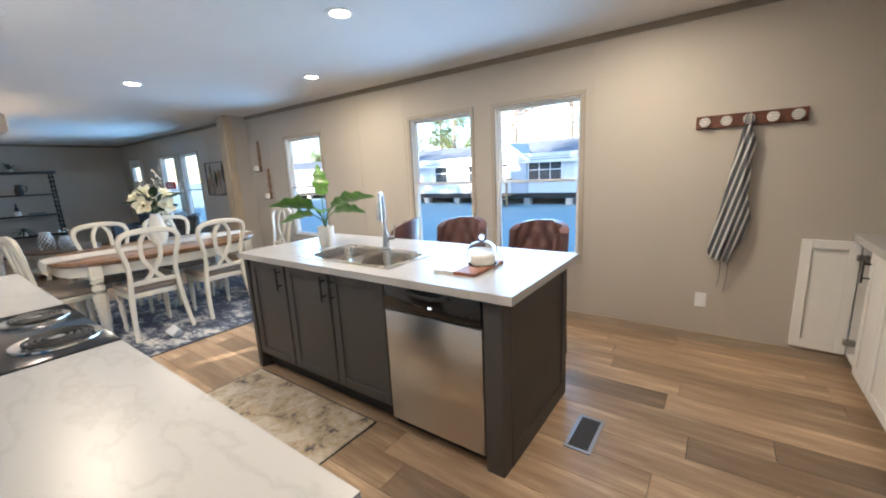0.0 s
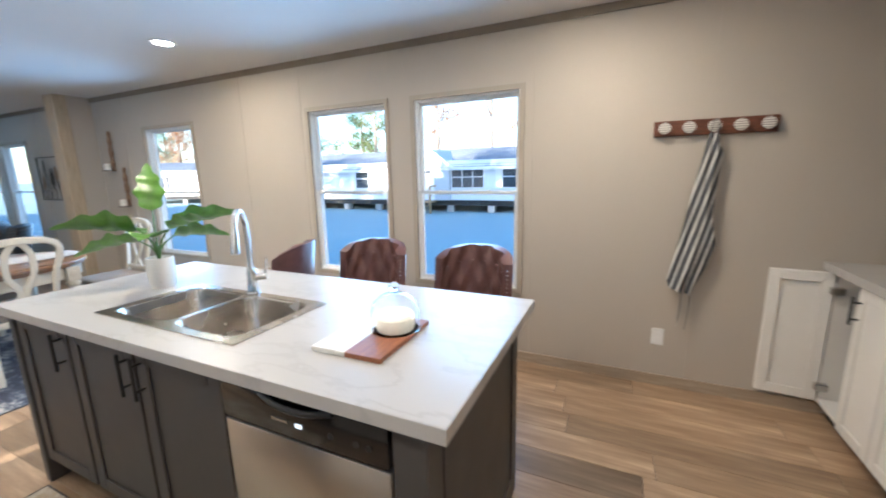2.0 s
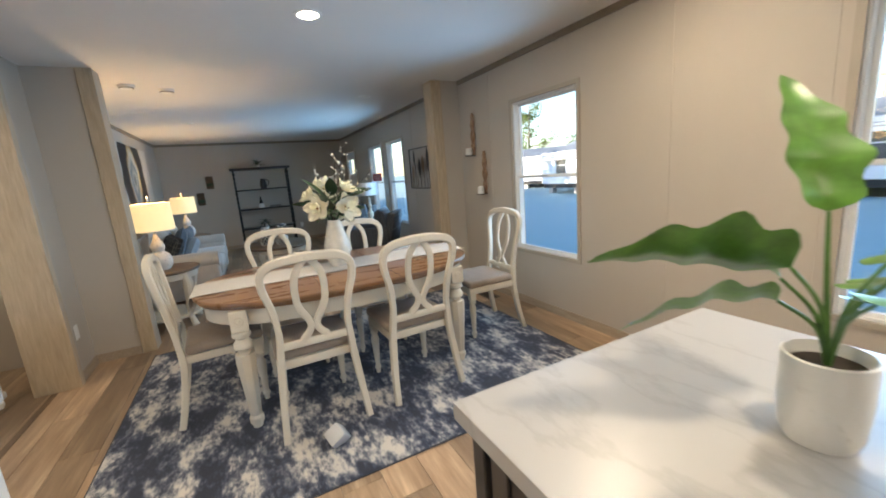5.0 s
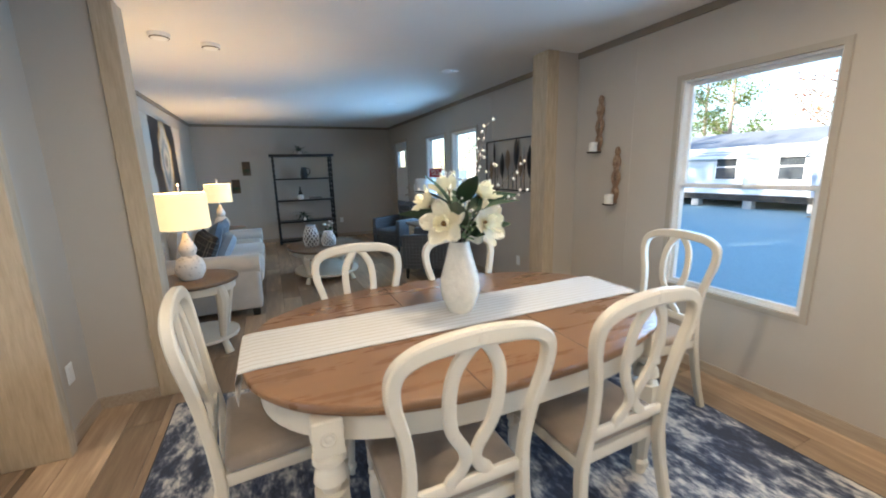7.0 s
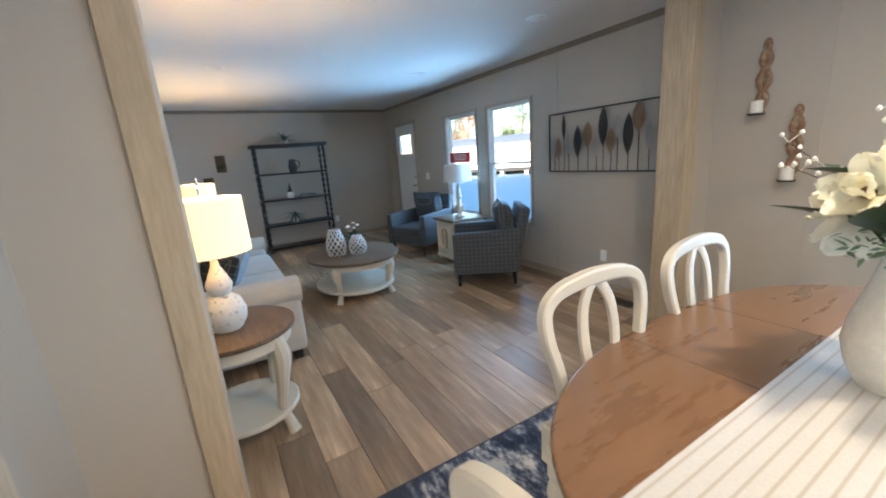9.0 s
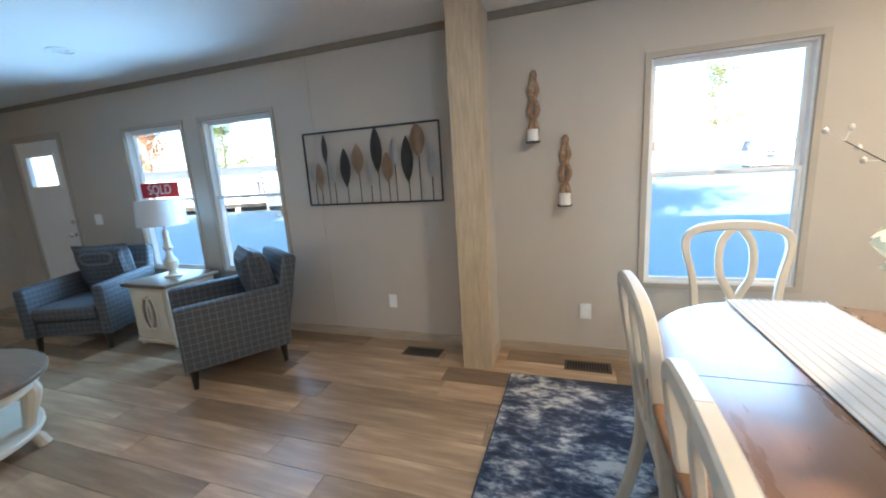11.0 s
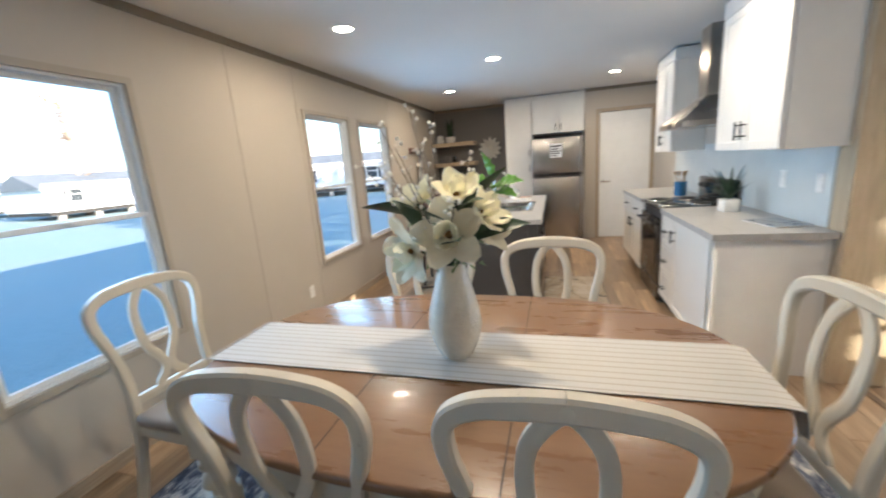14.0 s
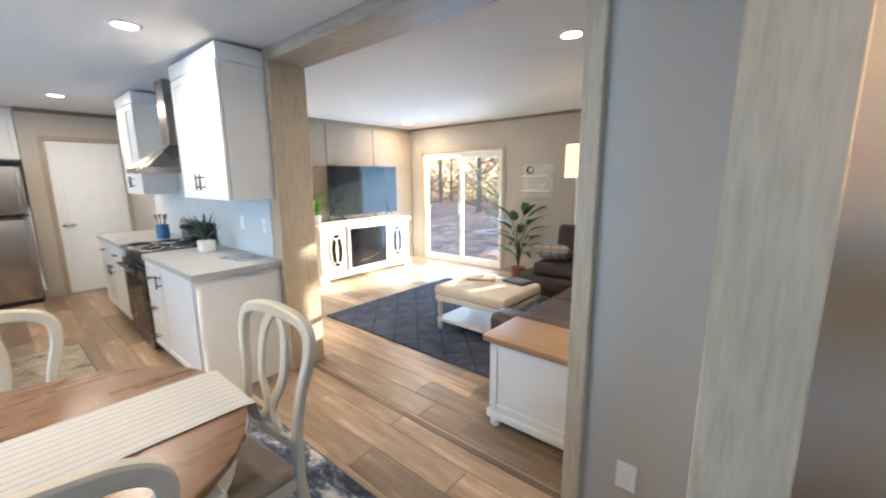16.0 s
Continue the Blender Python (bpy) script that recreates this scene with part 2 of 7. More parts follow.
def glass(name, colour=(1, 1, 1), rough=0.0, ior=1.45):
    m, n, l, b = graph(name)
    b.inputs["Base Color"].default_value = (*colour, 1)
    b.inputs["Transmission Weight"].default_value, b.inputs["Roughness"].default_value, b.inputs["IOR"].default_value = 1.0, rough, ior
    return m


def rug_material(name, colours, scale, stretch=(1, 1, 1), fine=120.0, rough=0.95, low=0.52, span=0.22):
    m, n, l, b = graph(name)
    big = noise_of(n, l, scale, 8, 0.68, stretch)
    fleck = noise_of(n, l, scale * 6, 5, 0.7, stretch)
    add = n.new("ShaderNodeMath")
    add.operation = "MULTIPLY_ADD"
    l.new(fleck, add.inputs[0])
    add.inputs[1].default_value = 0.35
    sub = n.new("ShaderNodeMath")
    sub.operation = "MULTIPLY"
    l.new(big, sub.inputs[0])
    sub.inputs[1].default_value = 0.85
    l.new(sub.outputs[0], add.inputs[2])
    k = len(colours)
    tone = ramp_of(n, l, add.outputs[0], *[(low + span * i / (k - 1), c) for i, c in enumerate(colours)])
    l.new(tone, b.inputs["Base Color"])
    b.inputs["Roughness"].default_value = rough
    b.inputs["Sheen Weight"].default_value = 0.1
    bump_of(n, l, b, noise_of(n, l, fine, 2), 0.4, 0.004)
    return m


def striped(name, a, b_col, axis, period, share, rough=0.9, soft=0.04, wobble=0.0, bump=0.2):
    """Even stripes across one axis of the object's own space."""
    m, n, l, b = graph(name)
    tc, sep = n.new("ShaderNodeTexCoord"), n.new("ShaderNodeSeparateXYZ")
    l.new(tc.outputs["Object"], sep.inputs[0])
    div = n.new("ShaderNodeMath")
    div.operation = "DIVIDE"
    l.new(sep.outputs[axis], div.inputs[0])
    div.inputs[1].default_value = period
    pos = div.outputs[0]
    fr = n.new("ShaderNodeMath")
    fr.operation = "FRACT"
    l.new(pos, fr.inputs[0])
    mask = ramp_of(n, l, fr.outputs[0], (0.0, 0.0), (soft, 1.0), (share, 1.0), (min(1.0, share + soft), 0.0))
    weave = noise_of(n, l, 160, 2)
    tone = mixed(n, l, mask, a, b_col)
    tone = mixed(n, l, ramp_of(n, l, weave, (0.35, 0.0), (0.8, 0.35)), tone, tuple(c * 0.7 for c in a))
    l.new(tone, b.inputs["Base Color"])
    b.inputs["Roughness"].default_value = rough
    bump_of(n, l, b, weave, bump, 0.003)
    return m


def plaid(name, base, line, period=0.07, share=0.1, second=None, rough=0.95):
    """Crossing thread lines on cloth."""
    m, n, l, b = graph(name)
    tc, sep = n.new("ShaderNodeTexCoord"), n.new("ShaderNodeSeparateXYZ")
    l.new(tc.outputs["Object"], sep.inputs[0])
    masks = []
    for axis, shift in ((0, 0.0), (2, 0.3), (1, 0.6)):
        div = n.new("ShaderNodeMath")
        div.operation = "MULTIPLY_ADD"
        l.new(sep.outputs[axis], div.inputs[0])
        div.inputs[1].default_value, div.inputs[2].default_value = 1 / period, shift
        fr = n.new("ShaderNodeMath")
        fr.operation = "FRACT"
        l.new(div.outputs[0], fr.inputs[0])
        masks.append(ramp_of(n, l, fr.outputs[0], (0.0, 0.7), (share, 0.7), (share + 0.03, 0.0), (0.5, 0.0)))
    weave = noise_of(n, l, 140, 3)
    tone = mixed(n, l, ramp_of(n, l, weave, (0.3, 0.0), (0.75, 1.0)), tuple(c * 0.65 for c in base), base)
    for k, mk in enumerate(masks):
        tone = mixed(n, l, mk, tone, line if k != 1 or second is None else second)
    l.new(tone, b.inputs["Base Color"])
    b.inputs["Roughness"].default_value = rough
    bump_of(n, l, b, weave, 0.3, 0.003)
    return m


M_WALL = surface("wall_vinyl", (0.47, 0.425, 0.365), 0.6, vary=0.035, scale=1.2, fine=140, bump=0.06, stretch=(1, 1, 0.35))
M_ACCENT = surface("accent_wall", (0.16, 0.15, 0.145), 0.6, vary=0.05, scale=1.5, fine=140)
M_CEIL = surface("ceiling_paint", (0.74, 0.73, 0.71), 0.85, vary=0.02, scale=1.0, fine=60, bump=0.12)
M_TRIM = wood("greige_trim", (0.33, 0.26, 0.19), (0.45, 0.37, 0.28), 0.5, 2.0, (1, 12, 12), streak=0.25)
M_POST = wood("limed_wood_post", (0.40, 0.315, 0.21), (0.56, 0.46, 0.33), 0.5, 2.2, (9, 9, 1), streak=0.3)
M_CROWN = surface("crown_trim", (0.22, 0.185, 0.14), 0.5, vary=0.08)
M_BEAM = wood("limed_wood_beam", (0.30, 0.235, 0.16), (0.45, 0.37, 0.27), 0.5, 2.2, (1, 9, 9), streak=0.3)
M_PLANK = wood("floor_plank", (0.23, 0.148, 0.088), (0.80, 0.60, 0.395), 0.33, 1.3, (0.6, 6, 6), random=0.42, bump=0.08, streak=0.7)
M_JOINT = wood("joint_strip_wood", (0.10, 0.065, 0.04), (0.26, 0.18, 0.11), 0.4, 1.5, (0.6, 6, 6))
M_SUBFLOOR = surface("subfloor", (0.05, 0.035, 0.025), 0.9)
M_WHITE = surface("white_vinyl", (0.80, 0.80, 0.79), 0.35, vary=0.03, bump=0.02)
M_CASING = surface("window_casing", (0.40, 0.35, 0.285), 0.5, vary=0.05)
M_GLASS = glass("window_glass", ior=1.2)
M_CAB_WHITE = surface("white_cabinet_paint", (0.79, 0.77, 0.73), 0.38, vary=0.025, bump=0.03)
M_CAB_GREY = surface("charcoal_cabinet_paint", (0.062, 0.058, 0.056), 0.5, vary=0.1, scale=3, fine=60, bump=0.05)
# near-black for dark parts; in toe kicks and wells the colour stands for shade
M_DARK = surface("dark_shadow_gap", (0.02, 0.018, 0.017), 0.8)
M_BLACK = surface("black_metal", (0.018, 0.018, 0.019), 0.4, 0.0, vary=0.15)
M_BLACK_GLOSS = surface("black_enamel", (0.012, 0.012, 0.013), 0.12, vary=0.1, bump=0.0)
M_STEEL = surface("brushed_steel", (0.60, 0.575, 0.54), 0.3, 1.0, vary=0.025, scale=2, fine=300, bump=0.0, stretch=(1, 1, 0.05))
M_SINK = surface("satin_sink_steel", (0.55, 0.515, 0.47), 0.24, 1.0, vary=0.05, scale=4, fine=120, bump=0.02)
M_CHROME = surface("brushed_nickel", (0.66, 0.64, 0.61), 0.2, 1.0, vary=0.04, bump=0.0)
M_FRIDGE = surface("dark_stainless", (0.40, 0.375, 0.35), 0.27, 1.0, vary=0.025, scale=2, fine=300, bump=0.0, stretch=(1, 1, 0.05))


def marble():
    m, n, l, b = graph("white_marble_laminate")
    warp, vein = noise_of(n, l, 1.3, 5, 0.6), noise_of(n, l, 2.4, 8, 0.55, (1, 2.2, 1), (0, 0, 0.6))
    tone = mixed(n, l, ramp_of(n, l, vein, (0.47, 0.0), (0.5, 0.6), (0.53, 0.0)), (0.46, 0.449, 0.433), (0.36, 0.346, 0.328))
    tone = mixed(n, l, ramp_of(n, l, warp, (0.35, 0.25), (0.65, 0.0)), tone, (0.42, 0.408, 0.393))
    l.new(tone, b.inputs["Base Color"])
    b.inputs["Roughness"].default_value = 0.32
    b.inputs["Specular IOR Level"].default_value = 0.6
    return m


M_MARBLE = marble()
M_BACKSPLASH = surface("glass_backsplash", (0.62, 0.67, 0.68), 0.18, vary=0.03, bump=0.0)
M_LED = glowing("lamp_lens", (1.0, 0.86, 0.66), 14.0)
M_GREEN = surface("leaf_green", (0.07, 0.16, 0.025), 0.4, vary=0.35, scale=18, fine=60, bump=0.1)
M_GREEN_DARK = surface("leaf_dark", (0.022, 0.05, 0.02), 0.45, vary=0.35, scale=18, bump=0.1)
M_CERAMIC = surface("white_ceramic", (0.76, 0.74, 0.70), 0.3, vary=0.05, scale=12, bump=0.05)

# ---- the large structure ----
NORTH, WEST, EAST, SOUTH_LIV, SOUTH_DEN, TOP = 3.84, -12.4, 1.57, -0.14, -3.95, 2.44
T = 0.12


def wall_x(name, y0, y1, x0, x1, holes, material, z1=TOP):
    """A wall along x between y0 and y1, pierced by holes (x0, x1, z0, z1) in order of x."""
    bm = bmesh.new()
    at = x0
    for a, b, c, d in holes:
        box(at, a, y0, y1, 0, z1, bm=bm)
        if c > 0:
            box(a, b, y0, y1, 0, c, bm=bm)
        box(a, b, y0, y1, d, z1, bm=bm)
        at = b
    box(at, x1, y0, y1, 0, z1, bm=bm)
    return setting(name, bm, material)


WZ0, WZ1 = 0.575, 2.005            # window openings
WIN = {"window_1": (-2.765, -1.965), "window_2": (-1.695, -0.865), "window_3": (-5.22, -4.385), "window_4": (-10.03, -9.23), "window_5": (-8.97, -8.16)}
DOOR_X = (-11.93, -11.11)
holes = sorted([(a, b, WZ0, WZ1) for a, b in WIN.values()] + [(DOOR_X[0], DOOR_X[1], 0, 2.04)])
wall_x("wall_north", NORTH, NORTH + T, WEST - T, EAST + T, holes, M_WALL)
setting("wall_west", box(WEST - T, WEST, SOUTH_LIV - 0.2, NORTH, 0, TOP), M_WALL)
setting("wall_east", box(EAST, EAST + T, 0.98, NORTH, 0, TOP), M_ACCENT)
# the low hole is added, out of view, to let a sun patch in
wall_x("wall_living_south", SOUTH_LIV - 0.2, SOUTH_LIV, WEST, -6.40, [(-12.15, -11.35, 0.06, 0.80)], M_WALL)
setting("wall_stub_south", box(-6.40, -6.25, SOUTH_LIV - 0.2, 0.36, 0, TOP), M_WALL)
setting("wall_stub_north", box(-6.41, -6.23, 3.60, NORTH, 0, TOP), M_WALL)
setting("wall_marriage", box(-6.25, -5.828, -0.20, 0.02, 0, TOP), M_WALL)
setting("wall_kitchen_south", box(-3.36, 0.925, -0.20, 0.06, 0, TOP), M_WALL)
# the wall with the utility door
bm = bmesh.new()
box(0.93, 1.05, 0.06, 0.115, 0, TOP, bm=bm)
box(0.93, 1.05, 0.875, 1.10, 0, TOP, bm=bm)
box(0.93, 1.05, 0.115, 0.875, 2.055, TOP, bm=bm)
setting("wall_utility", bm, M_WALL)
setting("wall_behind_door", box(1.05, 1.12, 0.0, 1.10, 0, TOP), M_WALL)
# the first, narrow hole is added to shape the sun strip on the kitchen floor
wall_x("wall_den_south", SOUTH_DEN - T, SOUTH_DEN, -6.6, -0.83, [(-5.25, -5.085, 0.55, 1.98), (-4.955, -4.18, 0.55, 1.98), (-2.97, -1.25, 0.02, 1.98)], M_WALL)
setting("wall_den_west", box(-6.72, -6.6, SOUTH_DEN, -0.20, 0, TOP), M_WALL)
setting("wall_den_north", box(-6.6, -6.40, -0.36, -0.20, 0, TOP), M_WALL)
setting("wall_tv_backing", box(-0.93, -0.83, SOUTH_DEN, -0.20, 0, TOP), M_TRIM)
setting("ceiling", box(WEST - T, EAST + T, SOUTH_DEN - T, NORTH + T, TOP, TOP + 0.1), M_CEIL)
setting("floor", box(WEST - T, EAST + T, SOUTH_DEN - T, NORTH + T, -0.12, -0.008), M_SUBFLOOR)
# the roof over the whole home, unseen, added to cast its shadow on the lot
bm = bmesh.new()
roof = [bm.verts.new(v) for v in ((-13, -4.5, 2.56), (2.2, -4.5, 2.56), (2.2, -0.1, 3.45), (-13, -0.1, 3.45), (-13, 4.35, 2.56), (2.2, 4.35, 2.56))]
for f in ((0, 1, 2, 3), (3, 2, 5, 4), (0, 3, 4), (1, 5, 2), (0, 4, 5, 1)):
    bm.faces.new([roof[i] for i in f])
M_ROOF = surface("roof_shingle", (0.14, 0.15, 0.17), 0.9, vary=0.2, scale=3)
setting("roof", bm, M_ROOF)
setting("foundation_skirt", box(WEST - 0.05, EAST + 0.05, SOUTH_DEN - 0.05, NORTH + 0.05, -1.2, -0.13), M_WHITE)


# posts cased in limed boards at the wall ends
def cased_post(x0, x1, y0, y1, name="post_casing"):
    ob = setting(name, box(x0, x1, y0, y1, 0, TOP, 0.004, 1), M_POST)
    return ob


cased_post(-6.425, -6.215, 3.47, 3.60)
cased_post(-6.42, -6.235, 0.35, 0.46)
cased_post(-5.83, -5.757, -0.225, 0.055)
cased_post(-3.50, -3.36, -0.23, 0.062)
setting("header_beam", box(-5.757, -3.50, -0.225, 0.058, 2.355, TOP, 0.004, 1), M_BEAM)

# flat strip over the floor joint in the wide opening
setting("floor_joint_strip", box(-5.75, -3.51, -0.125, -0.085, 0.0005, 0.0045, 0.0015, 1), M_JOINT)

# crown strips, baseboards and seam battens
bm = bmesh.new()
box(WEST, EAST, NORTH - 0.018, NORTH, TOP - 0.05, TOP, bm=bm)
box(WEST, WEST + 0.018, SOUTH_LIV, NORTH - 0.018, TOP - 0.05, TOP, bm=bm)
box(WEST + 0.018, -6.42, SOUTH_LIV, SOUTH_LIV + 0.018, TOP - 0.05, TOP, bm=bm)
box(EAST - 0.018, EAST, 1.0, NORTH - 0.018, TOP - 0.05, TOP, bm=bm)
box(0.912, 0.93, 0.06, 1.09, TOP - 0.05, TOP, bm=bm)
box(-6.6, -0.95, SOUTH_DEN, SOUTH_DEN + 0.018, TOP - 0.04, TOP, bm=bm)
setting("trim", bm, M_CROWN)
bm = bmesh.new()
for a, b in ((-11.04, -6.415), (-6.225, 0.96)):
    box(a, b, NORTH - 0.014, NORTH, 0, 0.075, bm=bm)
box(WEST, WEST + 0.014, SOUTH_LIV, NORTH, 0, 0.075, bm=bm)
box(WEST, -6.42, SOUTH_LIV, SOUTH_LIV + 0.014, 0, 0.075, bm=bm)
box(-6.246, -5.832, 0.02, 0.034, 0, 0.075, bm=bm)
box(-6.25, -6.236, 0.034, 0.345, 0, 0.075, bm=bm)
box(-6.232, -6.218, 3.605, NORTH - 0.014, 0, 0.075, bm=bm)
box(-6.6, -3.05, SOUTH_DEN, SOUTH_DEN + 0.014, 0, 0.075, bm=bm)
setting("baseboard", bm, M_TRIM)
bm = bmesh.new()
for x in (-7.75, -5.62, -3.62, -2.80 - 0.06, -0.78, 0.27):
    for a, b in ((0.076, TOP - 0.051),):
        box(x - 0.011, x + 0.011, NORTH - 0.0035, NORTH, a, b, bm=bm)
for y in (0.9, 2.9):
    box(WEST, WEST + 0.0035, y - 0.011, y + 0.011, 0.076, TOP - 0.051, bm=bm)
setting("wall_batten", bm, M_WALL)


# double-hung windows
def window(name, x0, x1, z0, z1, y, split, inward=-1):
    """A double-hung vinyl window in a wall whose room face is at y; the room lies to the inward side."""
    w = tagged(new(name), kind="structure")
    s = inward
    deep = 0.10

    def span(a, b):
        return (y + s * a, y + s * b) if s > 0 else (y + s * b, y + s * a)

    bm = bmesh.new()
    ya, yb = span(0.0, 0.014)
    c = 0.035
    box(x0 - c, x0, ya, yb, z0 - c, z1 + c, bm=bm)
    box(x1, x1 + c, ya, yb, z0 - c, z1 + c, bm=bm)
    box(x0, x1, ya, yb, z1, z1 + c, bm=bm)
    box(x0, x1, ya, yb, z0 - c, z0, bm=bm)
    part("casing", bm, M_CASING, w)
    f = 0.014
    ya, yb = sorted((y - s * 0.012, y - s * deep))
    bm = bmesh.new()
    box(x0, x0 + f, ya, yb, z0, z1, bm=bm)
    box(x1 - f, x1, ya, yb, z0, z1, bm=bm)
    box(x0 + f, x1 - f, ya, yb, z1 - f, z1, bm=bm)
    box(x0 + f, x1 - f, ya, yb, z0, z0 + f, bm=bm)
    part("window_frame", bm, M_WHITE, w)
    for title, a, b, off in (("upper_sash", split, z1 - f, 0.075), ("lower_sash", z0 + f, split + 0.03, 0.04)):
        r = 0.022
        ya, yb = sorted((y - s * (off - 0.014), y - s * (off + 0.014)))
        bm = bmesh.new()
        box(x0 + f, x0 + f + r, ya, yb, a, b, bm=bm)
        box(x1 - f - r, x1 - f, ya, yb, a, b, bm=bm)
        box(x0 + f + r, x1 - f - r, ya, yb, b - r, b, bm=bm)
        box(x0 + f + r, x1 - f - r, ya, yb, a, a + r, bm=bm)
        sash = part(title, bm, M_WHITE, w)
        ym = y - s * off
        pane = part("pane", box(x0 + f + r, x1 - f - r, ym - 0.002, ym + 0.002, a + r, b - r), M_GLASS, sash)
        pane.visible_shadow = False
    bm = box((x0 + x1) / 2 - 0.03, (x0 + x1) / 2 + 0.03, *sorted((y - s * 0.026, y - s * 0.006)), split + 0.018, split + 0.032, 0.003, 1)
    part("sash_lock", bm, M_WHITE, w)
    return w


for title, (a, b) in WIN.items():
    window(title, a, b, WZ0, WZ1, NORTH, 1.28)
# unseen narrow window, added and sized for the sun strip by the cabinet end
window("window_6", -5.25, -5.085, 0.55, 1.98, SOUTH_DEN, 1.28, 1)
window("window_7", -4.955, -4.18, 0.55, 1.98, SOUTH_DEN, 1.28, 1)
# unseen low window, added to throw sun on the floor by the etagere
window("window_8", -12.15, -11.35, 0.06, 0.80, SOUTH_LIV, 0.42, 1)

# sliding glass door in the den
sd = tagged(new("door_3"), kind="structure")
bm = bmesh.new()
for a, b, c, d in ((-3.03, -2.97, 0, 2.04), (-1.25, -1.19, 0, 2.04), (-2.97, -1.25, 1.98, 2.04)):
    box(a, b, SOUTH_DEN, SOUTH_DEN + 0.015, c, d, bm=bm)
part("casing", bm, M_POST, sd)
bm = bmesh.new()
for a, b, c, d in ((-2.97, -2.93, 0.02, 1.98), (-1.29, -1.25, 0.02, 1.98), (-2.93, -1.29, 1.94, 1.98), (-2.93, -1.29, 0.02, 0.05)):
    box(a, b, SOUTH_DEN - 0.1, SOUTH_DEN - 0.01, c, d, bm=bm)
part("door_frame", bm, M_WHITE, sd)
for a, b, off in ((-2.93, -2.08, 0.075), (-2.14, -1.29, 0.035)):
    bm = bmesh.new()
    r = 0.055
    y = SOUTH_DEN - off
    for c, d, e, g in ((a, a + r, 0.05, 1.94), (b - r, b, 0.05, 1.94), (a + r, b - r, 1.87, 1.94), (a + r, b - r, 0.05, 0.13)):
        box(c, d, y - 0.016, y + 0.016, e, g, bm=bm)
    leaf = part("sliding_panel", bm, M_WHITE, sd)
    part("pane", box(a + r, b - r, y - 0.003, y + 0.003, 0.13, 1.87), M_GLASS, leaf).visible_shadow = False
part("pull_handle", box(-2.105, -2.08, SOUTH_DEN - 0.022, SOUTH_DEN + 0.02, 0.9, 1.12, 0.004, 1), M_WHITE, sd)


# hinged doors
def panel_door(name, width, height, thick, panels, handle_x, knob):
    """A moulded door standing in x and z, its room face towards -y, with raised panels (x0, x1, z0, z1)."""
    d = tagged(new(name), kind="structure")
    if panels:
        part("door_leaf", box(0, width, 0, thick, 0.008, height, 0.003, 1), M_WHITE, d)
    else:
        bm = bmesh.new()
        for a, b, c, e in ((0, width, 0.008, 1.52), (0, width, 1.87, height), (0, 0.14, 1.52, 1.87), (0.66, width, 1.52, 1.87)):
            box(a, b, 0, thick, c, e, bm=bm)
        lf = part("door_leaf", bm, M_WHITE, d)
        part("pane", box(0.14, 0.66, thick / 2 - 0.003, thick / 2 + 0.003, 1.52, 1.87), M_GLASS, lf).visible_shadow = False
    for x0, x1, z0, z1 in panels:
        bm = bmesh.new()
        r = 0.018
        for a, b, c, e in ((x0, x1, z0, z0 + r), (x0, x1, z1 - r, z1), (x0, x0 + r, z0 + r, z1 - r), (x1 - r, x1, z0 + r, z1 - r)):
            box(a, b, -0.007, 0, c, e, 0.003, 1, bm=bm)
        part("moulding", bm, M_WHITE, d)
        part("raised_panel", box(x0 + 0.04, x1 - 0.04, -0.005, 0, z0 + 0.04, z1 - 0.04, 0.004, 1), M_WHITE, d)
    bm = lathe([(0.026, 0), (0.026, 0.008), (0.01, 0.012), (0.01, 0.035)], 16)
    bmesh.ops.transform(bm, matrix=pose(handle_x, 0, 0.95, 90, 0, 0), verts=bm.verts)
    k = part("door_handle", bm, M_CHROME, d, "brushed nickel handle")
    if knob:
        b2 = lathe([(0.0, 0.03), (0.02, 0.032), (0.028, 0.048), (0.02, 0.064), (0, 0.066)], 16)
        part("knob", join(None, b2, pose(handle_x, 0, 0.95, 90, 0, 0)), M_CHROME, k)
    else:
        part("lever", box(handle_x - 0.012, handle_x + 0.11, -0.05, -0.032, 0.938, 0.962, 0.006, 2), M_CHROME, k)
    return d


# entry door with a small light at the top, in the north wall
ed = panel_door("door_1", 0.80, 2.03, 0.045, [], 0.72, True)
ed.matrix_basis = pose(DOOR_X[0] + 0.01, NORTH + 0.01, 0)
bm = bmesh.new()
for a, b, c, d in ((0.12, 0.68, 1.50, 1.53), (0.12, 0.68, 1.86, 1.89), (0.12, 0.15, 1.53, 1.86), (0.65, 0.68, 1.53, 1.86)):
    box(a, b, -0.014, 0.0, c, d, 0.003, 1, bm=bm)
part("light_frame", bm, M_WHITE, ed)
bm = lathe([(0.024, 0), (0.024, 0.012), (0, 0.014)], 16)
part("deadbolt", join(None, bm, pose(0.72, 0, 1.10, 90, 0, 0)), M_CHROME, ed)
bm = bmesh.new()
for a, b, c, d in ((DOOR_X[0] - 0.06, DOOR_X[0], 0, 2.10), (DOOR_X[1], DOOR_X[1] + 0.06, 0, 2.10), (DOOR_X[0], DOOR_X[1], 2.04, 2.10)):
    box(a, b, NORTH - 0.014, NORTH, c, d, bm=bm)
part("casing", bm, M_CASING, ed).matrix_basis = ed.matrix_basis.inverted()
# utility door in the kitchen
ud = panel_door("door_2", 0.76, 2.05, 0.04, [(0.11, 0.65, 0.98, 1.88), (0.11, 0.65, 0.2, 0.82)], 0.06, False)
ud.matrix_basis = pose(0.94, 0.875, 0, 0, 0, -90)
bm = bmesh.new()
